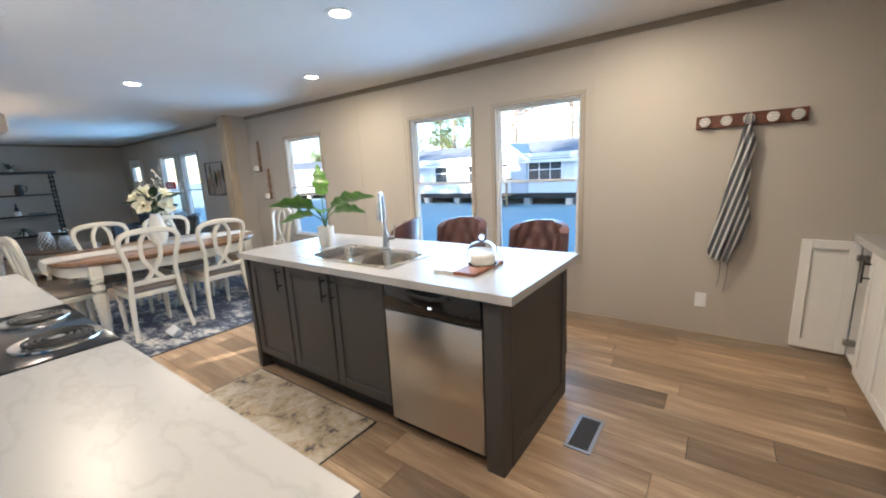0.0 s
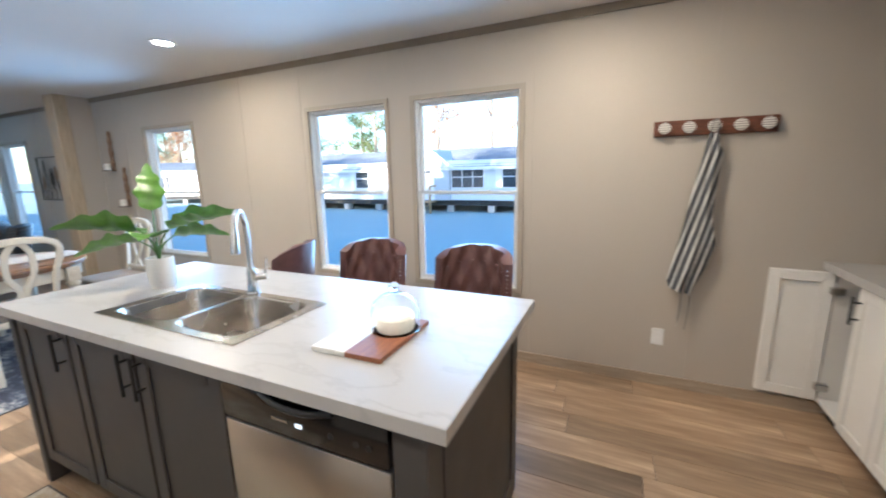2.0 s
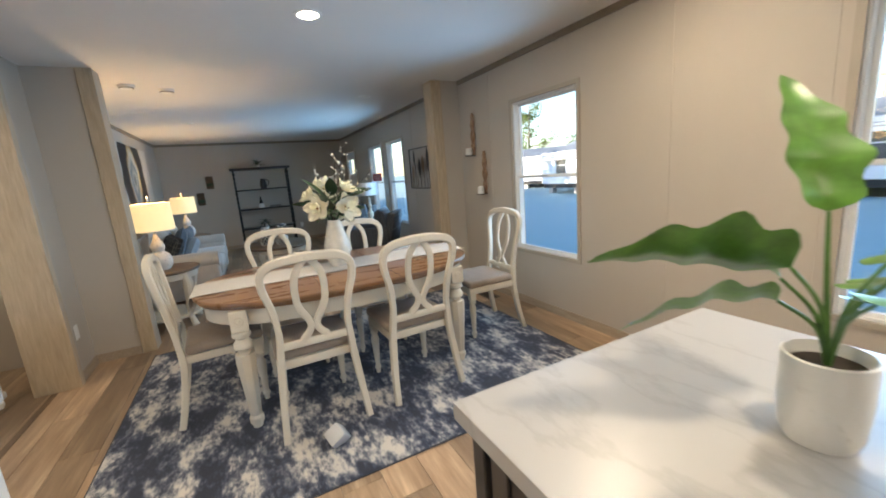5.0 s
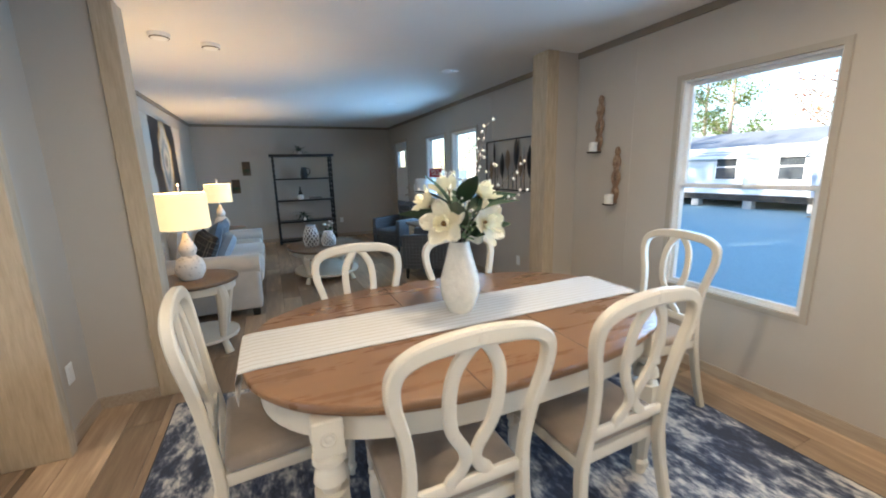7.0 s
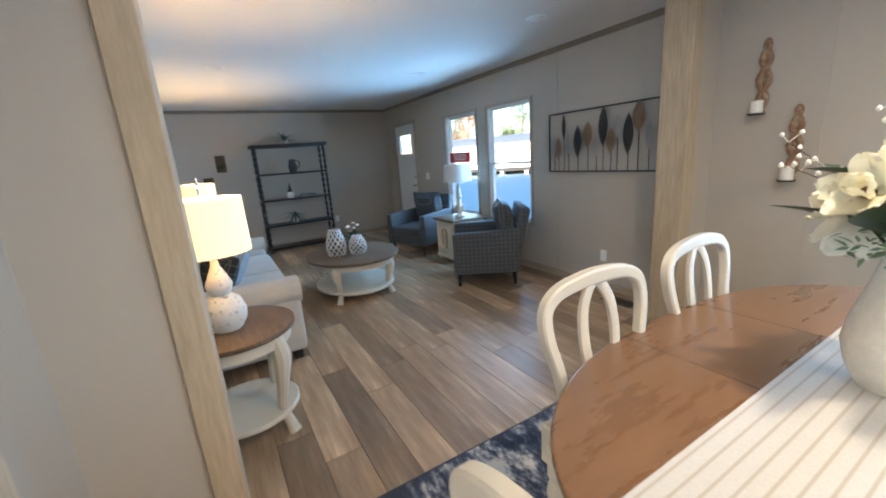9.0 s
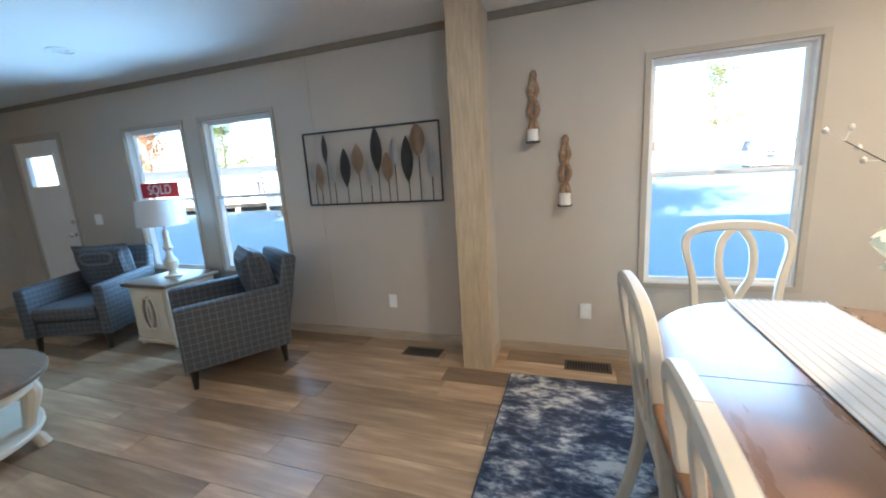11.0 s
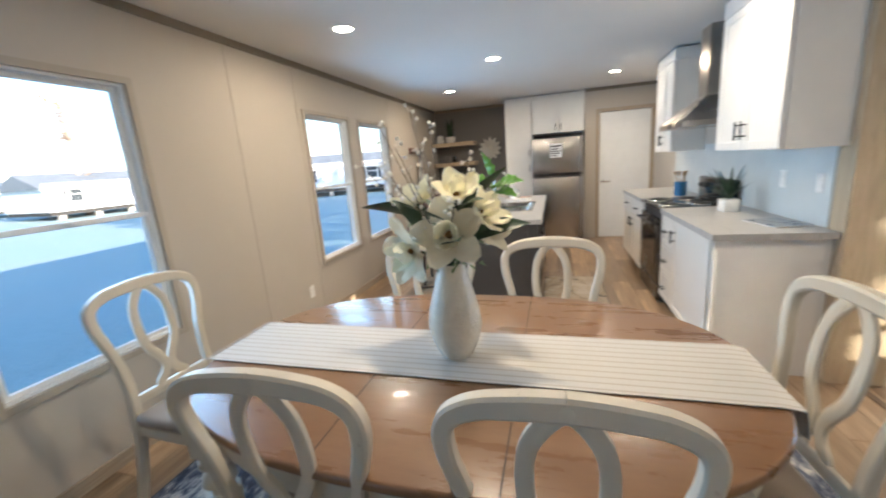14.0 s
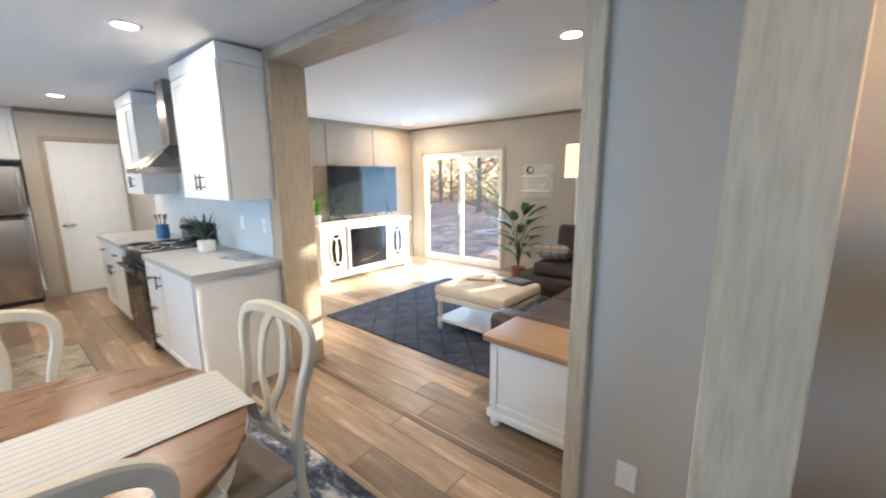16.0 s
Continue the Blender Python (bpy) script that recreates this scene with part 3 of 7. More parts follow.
for a, b, c, d in ((0.06, 0.115, 0, 2.11), (0.875, 0.93, 0, 2.11), (0.115, 0.875, 2.055, 2.11)):
    box(0.914, 0.93, a, b, c, d, bm=bm)
part("casing", bm, M_TRIM, ud).matrix_basis = ud.matrix_basis.inverted()

# wood-panelled wall behind the television
for i in range(4):
    y0 = SOUTH_DEN + 0.02 + i * 0.94
    ob = part("panel", box(-0.95, -0.93, y0, min(y0 + 0.925, -0.22), 0.0, 1.70, 0.003, 1), M_TRIM, bpy.data.objects["wall_tv_backing"])
    ob = part("panel", box(-0.95, -0.93, y0, min(y0 + 0.925, -0.22), 1.715, TOP - 0.07, 0.003, 1), M_TRIM, bpy.data.objects["wall_tv_backing"])

# sky light standing in each opening
def sky_lamp(x0, x1, z0, z1, y, inward, watts):
    ld = bpy.data.lights.new("sky_light", "AREA")
    ld.shape, ld.size, ld.size_y = "RECTANGLE", x1 - x0, z1 - z0
    ld.energy, ld.spread, ld.color = watts, radians(140), (0.36, 0.66, 1.0)
    lo = new("sky_light", ld)
    lo.matrix_basis = pose((x0 + x1) / 2, y, (z0 + z1) / 2, 90 if inward > 0 else -90, 0, 0)


for title, (a, b) in WIN.items():
    sky_lamp(a + 0.05, b - 0.05, WZ0 + 0.05, WZ1 - 0.05, NORTH + 0.008, -1, {"window_1": 3.4, "window_2": 3.4, "window_3": 4.4}.get(title, 5.6))
sky_lamp(-2.9, -1.3, 0.1, 1.9, SOUTH_DEN - 0.004, 1, 9.0)

# recessed ceiling lamps
LIT = [(-1.888, 2.171), (-4.75, 1.914), (-3.351, 3.023), (-0.376, 3.013), (-3.271, 0.80), (-0.32, 0.82), (-1.47, -3.32), (-5.21, -1.12)]
OFF = [(-7.15, 2.98), (-9.2, 3.0), (-9.3, 0.8), (-11.3, 2.0)]
for k, (x, y) in enumerate(LIT + OFF):
    on = k < len(LIT)
    lt = thing("ceiling_light", "round white recessed ceiling light, " + ("switched on" if on else "switched off"), "ceiling light", pose(x, y, TOP), "recessed ceiling lights")
    part("trim_ring", lathe([(0.062, -0.002), (0.066, -0.008), (0.088, -0.006), (0.09, 0.0)], 28), M_WHITE, lt)
    part("lens", lathe([(0.0, -0.004), (0.061, -0.0035), (0.061, 0.0)], 28), M_LED if on else M_CERAMIC, lt)
    if on:
        ld = bpy.data.lights.new("recessed_lamp", "AREA")
        ld.shape, ld.size, ld.energy, ld.color = "DISK", 0.12, 3.7, (1.0, 0.80, 0.56)
        lo = new("recessed_lamp", ld)
        lo.matrix_basis = pose(x, y, TOP - 0.012)

# ---- kitchen ----
def shaker(x0, x1, z0, z1, y, material, parent, name="cabinet_door", handle=None, rail=0.058, handle_len=0.16):
    """A framed front facing -y at y; handle: (x, z, upright)."""
    d = part(name, box(x0, x1, y, y + 0.012, z0, z1, 0.001, 1), material, parent)
    bm = bmesh.new()
    for a, b, c, e in ((x0, x0 + rail, z0, z1), (x1 - rail, x1, z0, z1), (x0 + rail, x1 - rail, z1 - rail, z1), (x0 + rail, x1 - rail, z0, z0 + rail)):
        box(a, b, y - 0.009, y - 0.0005, c, e, 0.0025, 1, bm=bm)
    part("door_frame", bm, material, d)
    if handle:
        hx, hz, upright = handle
        h = handle_len / 2
        bm = bmesh.new()
        if upright:
            sweep([(hx, y - 0.042, hz - h), (hx, y - 0.042, hz + h)], 0.006, seg=8, bm=bm)
            for s in (-0.6, 0.6):
                sweep([(hx, y - 0.008, hz + s * h), (hx, y - 0.042, hz + s * h)], 0.005, seg=8, bm=bm)
        else:
            sweep([(hx - h, y - 0.042, hz), (hx + h, y - 0.042, hz)], 0.006, seg=8, bm=bm)
            for s in (-0.6, 0.6):
                sweep([(hx + s * h, y - 0.008, hz), (hx + s * h, y - 0.042, hz)], 0.005, seg=8, bm=bm)
        part("handle", bm, M_BLACK, d, "black bar handle")
    return d


M_LEAFPALE = surface("off_white_metal", (0.55, 0.53, 0.49), 0.5, vary=0.1)
# island: charcoal base with three doors and a dishwasher bay
isl = thing("island_cabinet", "charcoal grey kitchen island base with framed doors", "kitchen island")
IY0, IY1 = 1.745, 2.585
bm = box(-2.64, -1.265, IY0 + 0.02, IY1 - 0.02, 0.11, 0.68)
for a, b, c, d in ((-2.64, -2.12, IY0 + 0.02, IY1 - 0.02), (-1.285, -1.265, IY0 + 0.02, IY1 - 0.02), (-2.12, -1.285, IY0 + 0.02, IY0 + 0.04), (-2.12, -1.285, IY1 - 0.3, IY1 - 0.02)):
    box(a, b, c, d, 0.68, 0.873, bm=bm)
part("body", bm, M_CAB_GREY, isl)
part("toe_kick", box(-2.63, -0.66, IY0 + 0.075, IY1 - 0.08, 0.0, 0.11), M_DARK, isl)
part("back_panel", box(-2.64, -0.65, IY1 - 0.02, IY1, 0.0, 0.873), M_CAB_GREY, isl)
for x0, x1 in ((-2.685, -2.64), (-0.655, -0.56)):
    part("corner_post", box(x0, x1, IY0 - 0.012, IY0 + 0.075, 0, 0.873, 0.003, 1), M_CAB_GREY, isl)
for x0, x1, flip in ((-2.685, -2.665, 0), (-0.585, -0.565, 1)):
    part("end_panel", box(x0, x1, IY0 + 0.075, IY1, 0, 0.873), M_CAB_GREY, isl)
    xs = (x1, x1 + 0.008) if flip else (x0 - 0.008, x0)
    bm = bmesh.new()
    for a, b, c, d in ((IY0 + 0.076, IY1, 0, 0.10), (IY0 + 0.076, IY1, 0.81, 0.873), (IY1 - 0.075, IY1, 0.10, 0.81), (IY0 + 0.076, IY0 + 0.10, 0.10, 0.81)):
        box(*xs, a, b, c, d, 0.002, 1, bm=bm)
    part("panel_frame", bm, M_CAB_GREY, isl)
for x0, x1, hx in ((-2.625, -2.195, -2.235), (-2.175, -1.735, -1.765), (-1.715, -1.275, -1.685)):
    shaker(x0, x1, 0.135, 0.862, IY0 + 0.004, M_CAB_GREY, isl, handle=(hx, 0.765, True))


# worktop with the sink cut out
def slab_with_hole(x0, x1, y0, y1, z0, z1, hx0, hx1, hy0, hy1):
    bm = bmesh.new()
    for a, b, c, d in ((x0, hx0, y0, y1), (hx1, x1, y0, y1), (hx0, hx1, y0, hy0), (hx0, hx1, hy1, y1)):
        box(a, b, c, d, z0, z1, bm=bm)
    bmesh.ops.remove_doubles(bm, verts=bm.verts, dist=1e-5)
    return bm


iw = thing("island_worktop", "white marble-look laminate worktop on the charcoal island", "worktop")
part("slab", slab_with_hole(-2.692, -0.498, 1.701, 2.609, 0.877, 0.915, -2.06, -1.34, 1.85, 2.21), M_MARBLE, iw)
for a, b, c, d in ((-2.695, -0.495, 1.698, 1.701), (-2.695, -0.495, 2.609, 2.612), (-2.695, -2.692, 1.701, 2.609), (-0.498, -0.495, 1.701, 2.609)):
    part("edge_band", box(a, b, c, d, 0.875, 0.9145), M_MARBLE, iw)

# double-bowl drop-in sink
sink = thing("kitchen_sink", "double-bowl brushed stainless steel drop-in sink", "sink", pose(-1.70, 2.03, 0.915))


def bowl(cx, w, d, depth):
    """An open rounded bowl hanging from z 0."""
    b = bmesh.new()
    rings = []
    for s, z, p in ((1.0, 0.004, 7), (0.975, -0.01, 6), (0.955, -depth * 0.72, 6), (0.92, -depth * 0.85, 5), (0.83, -depth * 0.94, 5), (0.66, -depth * 0.985, 4), (0.4, -depth, 3), (0.12, -depth - 0.004, 2)):
        rings.append([b.verts.new((cx + x * s, y * s, z)) for x, y in oval(w / 2, d / 2, p, 40)])
    for p, q in zip(rings, rings[1:]):
        for i in range(40):
            b.faces.new((p[i], p[(i + 1) % 40], q[(i + 1) % 40], q[i]))
    b.faces.new(rings[-1])
    return b


for cx in (-0.19, 0.19):
    bw = part("bowl", bowl(cx, 0.355, 0.365, 0.2), M_SINK, sink)
    bm = lathe([(0.0, 0.006), (0.03, 0.006), (0.042, 0.003), (0.044, 0.0)], 20, at=(cx, 0, -0.204))
    part("drain", bm, M_CHROME, bw)
bm = bmesh.new()
# flat rim with two rounded cut-outs, built as strips
for a, b, c, d in ((-0.41, -0.372, -0.22, 0.22), (0.372, 0.41, -0.22, 0.22), (-0.372, 0.372, -0.22, -0.186), (-0.372, 0.372, 0.186, 0.225), (-0.0085, 0.0085, -0.186, 0.186)):
    box(a, b, c, d, -0.001, 0.005, bm=bm)
for cx in (-0.19, 0.19):
    for sx in (-1, 1):
        for sy in (-1, 1):
            # fill the corner between the rim's strips and the rounded bowl
            px, py = cx + sx * 0.1815, sy * 0.186
            c = bm.verts.new((px, py, 0.0045))
            arc = []
            for k in range(7):
                w = math.radians(90 * k / 6)
                x, y = 0.1775 * abs(math.cos(w)) ** (2 / 7), 0.1825 * abs(math.sin(w)) ** (2 / 7)
                arc.append(bm.verts.new((cx + sx * x, sy * y, 0.0045)))
            for p, q in zip(arc, arc[1:]):
                bm.faces.new((c, p, q))
part("rim", bm, M_SINK, sink)

tap = thing("kitchen_tap", "tall brushed nickel gooseneck tap with side lever", "tap", pose(-1.705, 2.236, 0.92, 0, 0, 43))
part("base", lathe([(0.0, 0), (0.03, 0), (0.03, 0.006), (0.024, 0.012), (0.021, 0.10), (0.016, 0.12), (0.0, 0.12)], 20), M_CHROME, tap)
neck = curve_points([(0, 0, 0.11), (0, 0, 0.27), (-0.004, -0.02, 0.345), (-0.012, -0.07, 0.385), (-0.02, -0.13, 0.36), (-0.022, -0.155, 0.30)], 8)
part("spout", sweep(neck, 0.0125, seg=12), M_CHROME, tap)
part("spray_head", sweep([(-0.022, -0.152, 0.31), (-0.0235, -0.163, 0.27), (-0.025, -0.172, 0.225), (-0.025, -0.174, 0.215)], [0.0145, 0.0165, 0.0185, 0.016], seg=14), M_CHROME, tap)
bm = sweep([(0.015, 0, 0.075), (0.062, 0, 0.075)], 0.017, seg=14)
sweep([(0.056, 0, 0.08), (0.066, 0.0, 0.13), (0.07, 0.0, 0.165)], [0.006, 0.005, 0.004], seg=8, bm=bm)
part("lever", bm, M_CHROME, tap)

# dishwasher
dw = thing("dishwasher", "stainless steel dishwasher with a black control panel", "dishwasher", pose(-0.96, 1.745, 0))
part("tub", box(-0.298, 0.298, 0.02, 0.58, 0.03, 0.865), M_DARK, dw)
part("door_panel", box(-0.298, 0.298, -0.012, 0.018, 0.075, 0.722, 0.006, 2), M_STEEL, dw)
cp = part("control_panel", box(-0.298, 0.298, -0.016, 0.018, 0.728, 0.866, 0.008, 2), M_BLACK_GLOSS, dw)
bm = sweep(curve_points([(-0.13, -0.014, 0.845), (-0.05, -0.03, 0.833), (0.05, -0.03, 0.833), (0.13, -0.014, 0.845)], 6), 0.008, 0.01, seg=8)
part("handle_lip", bm, M_BLACK, cp)
part("display", box(0.0, 0.022, -0.0185, -0.016, 0.772, 0.784), glowing("display_white", (0.75, 0.8, 0.85), 0.25), cp)
for x in (0.12, 0.20, 0.24):
    part("button", lathe([(0.0, 0.018), (0.009, 0.018), (0.009, 0.014)], 12, bm=None), M_BLACK, cp).matrix_basis = pose(x, 0.0, 0.779, 90, 0, 0)
part("brand_bar", box(-0.09, -0.03, -0.0182, -0.016, 0.776, 0.783), M_CHROME, cp)
part("kick_plate", box(-0.295, 0.295, 0.05, 0.06, 0.0, 0.07), M_BLACK, dw)

# things on the island
pot = thing("potted_plant", "leafy green plant in a dimpled white ceramic pot", "plant", pose(-2.255, 2.165, 0.915))
part("pot", lathe([(0.0, 0), (0.048, 0), (0.056, 0.02), (0.06, 0.08), (0.06, 0.15), (0.056, 0.152), (0.052, 0.13), (0.0, 0.128)], 28), two_tone("dimpled_ceramic", (0.78, 0.76, 0.72), (0.6, 0.58, 0.54), 0.3, 40, bump=0.5), pot)
part("soil", lathe([(0.0, 0.133), (0.051, 0.131), (0.0, 0.125)], 16), surface("soil", (0.03, 0.02, 0.012), 0.95, fine=40, bump=0.5), pot)


def leaf(length, width, waves=5, fold=0.25, droop=0.3, n=12, wavy=0.08, bm=None):
    """A broad lobed leaf from the origin along +y, drooping."""
    b = bmesh.new()
    rows = []
    for i in range(n + 1):
        t = i / n
        w = width / 2 * math.sin(math.pi * min(1, t ** 0.62)) ** 0.8 * (1 + wavy * 2 * math.sin(waves * 2 * math.pi * t)) if 0 < t < 1 else 0.0005
        z = -droop * length * t * t
        rows.append([b.verts.new((s * w, t * length, z + fold * abs(s) * w + wavy * w * math.sin(waves * 2 * math.pi * t + s))) for s in (-1, -0.5, 0, 0.5, 1)])
    for p, q in zip(rows, rows[1:]):
        for k in range(4):
            b.faces.new((p[k], p[k + 1], q[k + 1], q[k]))
    return join(bm, b)


M_LEAF = surface("philodendron_leaf", (0.10, 0.23, 0.03), 0.35, vary=0.35, scale=20, fine=50, bump=0.1)
for az, tilt, l, w, stem, roll in ((148, 80, 0.25, 0.115, 0.25, 0), (238, 24, 0.29, 0.155, 0.17, 100), (58, 28, 0.32, 0.15, 0.17, -100), (75, 10, 0.25, 0.15, 0.12, -80), (225, 4, 0.24, 0.14, 0.11, 70), (320, 22, 0.2, 0.13, 0.13, 0), (30, 32, 0.21, 0.13, 0.16, -60), (200, 30, 0.2, 0.14, 0.14, 60)):
    d = Vector((math.cos(radians(az)), math.sin(radians(az)), 0))
    tip = d * (0.02 + 0.055 * math.cos(radians(tilt))) + Vector((0, 0, 0.13 + stem))
    st = part("stem", sweep(curve_points([(0, 0, 0.13), d * 0.02 + Vector((0, 0, 0.13 + stem * 0.6)), tip], 4), [0.005, 0.003], seg=6), M_GREEN, pot)
    part("leaf", join(None, leaf(l, w, 3.4, 0.25, 0.34, 24, 0.075), pose(*tip) @ pose(0, 0, 0, 0, 0, az - 90) @ pose(0, 0, 0, tilt, roll * 0.4, 0)), M_LEAF, pot)

board = thing("serving_board", "serving board half white marble, half reddish wood", "serving board", pose(-0.91, 2.045, 0.915, 0, 0, 1))
part("marble_half", box(-0.125, -0.002, -0.16, 0.16, 0, 0.016, 0.002, 1), M_CERAMIC, board)
part("wood_half", box(-0.002, 0.125, -0.16, 0.16, 0, 0.016, 0.002, 1), wood("red_acacia", (0.16, 0.05, 0.02), (0.36, 0.14, 0.06), 0.4, 5, (9, 1, 9)), board)
dome = thing("glass_cloche", "clear glass cake dome with a knob over a white cake", "cake dome", pose(-0.86, 2.10, 0.931))
part("cake", lathe([(0, 0), (0.062, 0), (0.066, 0.01), (0.066, 0.045), (0.058, 0.056), (0, 0.058)], 28), surface("cake_icing", (0.78, 0.74, 0.66), 0.7, fine=70, bump=0.3), dome)
GL = glass("clear_glass", (0.95, 0.98, 1.0), ior=1.2)
bm = lathe([(0.083, 0.0), (0.083, 0.06), (0.072, 0.095), (0.045, 0.117), (0.012, 0.124), (0.012, 0.121), (0.043, 0.113), (0.069, 0.092), (0.0795, 0.06), (0.0795, 0.0)], 32)
part("dome", bm, GL, dome).visible_shadow = False
part("knob", lathe([(0.0, 0.122), (0.009, 0.122), (0.008, 0.132), (0.017, 0.142), (0.017, 0.152), (0.008, 0.162), (0, 0.163)], 20), GL, dome)


# tufted leather counter chairs behind the island
M_LEATHER = surface("oxblood_leather", (0.125, 0.058, 0.05), 0.38, vary=0.3, scale=9, fine=60, bump=0.15)
M_LEGWOOD = wood("dark_leg_wood", (0.02, 0.012, 0.008), (0.06, 0.035, 0.02), 0.4, 4, (9, 9, 1))


def counter_chair():
    c = thing("counter_chair", "tufted oxblood leather counter chair with nailhead trim", "chair", group="chairs behind the island")
    part("seat", box(-0.205, 0.205, -0.15, 0.24, 0.56, 0.66, 0.04, 4), M_LEATHER, c)
    b = bmesh.new()
    n, rows, thick = 44, 20, 0.055
    grids = []
    for side in (0, 1):
        g = []
        for j in range(rows + 1):
            v = j / rows
            row = []
            for i in range(n + 1):
                u = 2 * i / n - 1
                ang = u * radians(78)
                r = 0.195 + (thick if side else 0)
                tuft = 0 if side else 0.015 * math.cos(u * 4.5 * math.pi) * math.cos(v * 4 * math.pi)
                x = (r - tuft) * math.sin(ang) * 0.98
                y = -(r - tuft) * math.cos(ang) * 0.82 + 0.02
                top = 1.03 - 0.075 * abs(u) ** 2.6
                z = 0.56 + (top - 0.56) * v
                y -= 0.05 * v
                row.append(b.verts.new((x, y, z)))
            g.append(row)
        grids.append(g)
        for j in range(rows):
            for i in range(n):
                b.faces.new((g[j][i], g[j][i + 1], g[j + 1][i + 1], g[j + 1][i]))
    inner, outer = grids
    for i in range(n):
        for j in (0, rows):
            b.faces.new((inner[j][i], inner[j][i + 1], outer[j][i + 1], outer[j][i]))
    for j in range(rows):
        for i in (0, n):
            b.faces.new((inner[j][i], inner[j + 1][i], outer[j + 1][i], outer[j][i]))
    back = part("backrest", b, M_LEATHER, c)
    bm = bmesh.new()
    for u, v in [(u, v) for v in (0.3, 0.55, 0.8) for u in np.linspace(-0.8, 0.8, 6 if v != 0.55 else 5)]:
        ang = u * radians(78)
        top = 1.03 - 0.075 * abs(u) ** 2.6
        lathe([(0, 0.008), (0.008, 0.004), (0.01, 0)], 8, bm=bm, at=(0.197 * math.sin(ang) * 0.98, -0.197 * math.cos(ang) * 0.82 + 0.02 - 0.05 * v + 0.004, 0.56 + (top - 0.56) * v))
    part("button", bm, M_LEATHER, back)["kind"] = "stuff"
    bm = bmesh.new()
    for s in (-1, 1):
        for k in range(16):
            v = (k + 0.5) / 16
            top = 1.03 - 0.075
            ang = radians(78)
            x, y = s * 0.225 * math.sin(ang) * 0.99, -0.225 * math.cos(ang) * 0.82 + 0.045 - 0.05 * v
            lathe([(0.0, 0.007), (0.006, 0.005), (0.007, 0)], 8, bm=bm, at=(x, y, 0.58 + (top - 0.6) * v))
    part("nailhead_trim", bm, M_CHROME, back)["kind"] = "stuff"
    for x in (-0.17, 0.17):
        for y in (-0.14, 0.19):
            part("leg", sweep([(x * 1.1, y * 1.15, 0), (x, y, 0.57)], [0.015, 0.022], seg=8), M_LEGWOOD, c)
    part("foot_rest", sweep([(-0.2, 0.205, 0.2), (0.2, 0.205, 0.2)], 0.012, seg=8), M_LEGWOOD, c)
    return c


cc = counter_chair()
cc.matrix_basis = pose(-0.935, 2.97, 0, 0, 0, 176)
copy_thing(cc, pose(-1.61, 2.98, 0, 0, 0, 184))
copy_thing(cc, pose(-2.22, 2.86, 0, 0, 0, 112))

# kitchen run along the south wall
KF = 0.65


def base_cabinet(name, x0, x1, label, fronts, end=None):
    """A white base unit on the south wall, its fronts facing +y; fronts: (x0, x1, z0, z1, handle)."""
    c = thing(name, label, "cabinet", pose((x0 + x1) / 2, KF, 0, 0, 0, 180))
    w = (x1 - x0) / 2
    part("body", box(-w, w, 0.004, KF - 0.065, 0.10, 0.873), M_CAB_WHITE, c)
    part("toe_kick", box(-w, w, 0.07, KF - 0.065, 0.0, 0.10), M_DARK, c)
    for a, b, z0, z1, h in fronts:
        shaker(-w + a, -w + b, z0, z1, -0.012, M_CAB_WHITE, c, "drawer_front" if z1 - z0 < 0.35 else "cabinet_door", h and (-w + h[0], h[1], h[2]), 0.045, 0.11)
    return c


# counter between the stove and the opening: drawers by the end, a door by the stove (as seen from the aisle)
base_cabinet("base_cabinet", -3.41, -2.265, "white base cabinet with framed drawers and black handles", [
    (0.01, 0.36, 0.12, 0.35, (0.185, 0.235, False)), (0.01, 0.36, 0.36, 0.60, (0.185, 0.48, False)), (0.01, 0.36, 0.61, 0.865, (0.185, 0.74, False)),
    (0.37, 1.135, 0.12, 0.865, (0.42, 0.74, True))])
base_cabinet("base_cabinet", -1.475, -0.30, "white base cabinet with framed doors beside the stove", [
    (0.01, 0.58, 0.12, 0.66, (0.53, 0.58, True)), (0.59, 1.165, 0.12, 0.66, (0.64, 0.58, True)), (0.01, 0.58, 0.67, 0.865, (0.295, 0.77, False)), (0.59, 1.165, 0.67, 0.865, (0.88, 0.77, False))])
bm = box(-3.433, -3.411, 0.068, KF + 0.006, 0.0, 0.873)
tagged(part("cabinet_end_panel", bm, M_CAB_WHITE), "white painted panel closing the cabinet run's end", "cabinet panel")
for x0, x1 in ((-3.475, -2.262), (-1.478, -0.285)):
    wt = thing("worktop", "white marble-look laminate worktop over white base cabinets", "worktop")
    part("slab", box(x0, x1, 0.067, 0.682, 0.875, 0.915), M_MARBLE, wt)
    part("edge_band", box(x0, x1, 0.6822, 0.685, 0.873, 0.9145), M_MARBLE, wt)
setting("backsplash", box(-3.355, -0.285, 0.0605, 0.066, 0.916, 1.44), M_BACKSPLASH)

# stove with coil burners
M_OVEN = surface("dark_oven_steel", (0.12, 0.11, 0.10), 0.25, 1.0, vary=0.05, bump=0.0)
st = thing("stove", "black electric coil stove with a dark steel oven front", "stove", pose(-1.87, 0.66, 0, 0, 0, 180))
part("body", box(-0.378, 0.378, 0.012, 0.58, 0.02, 0.895), M_BLACK, st)
dr = part("oven_door", box(-0.375, 0.375, -0.025, 0.012, 0.20, 0.80, 0.006, 2), M_OVEN, st)
part("window_pane", box(-0.27, 0.27, -0.028, -0.025, 0.36, 0.66), M_BLACK_GLOSS, dr)
bm = sweep([(-0.31, -0.075, 0.755), (0.31, -0.075, 0.755)], 0.011, seg=10)
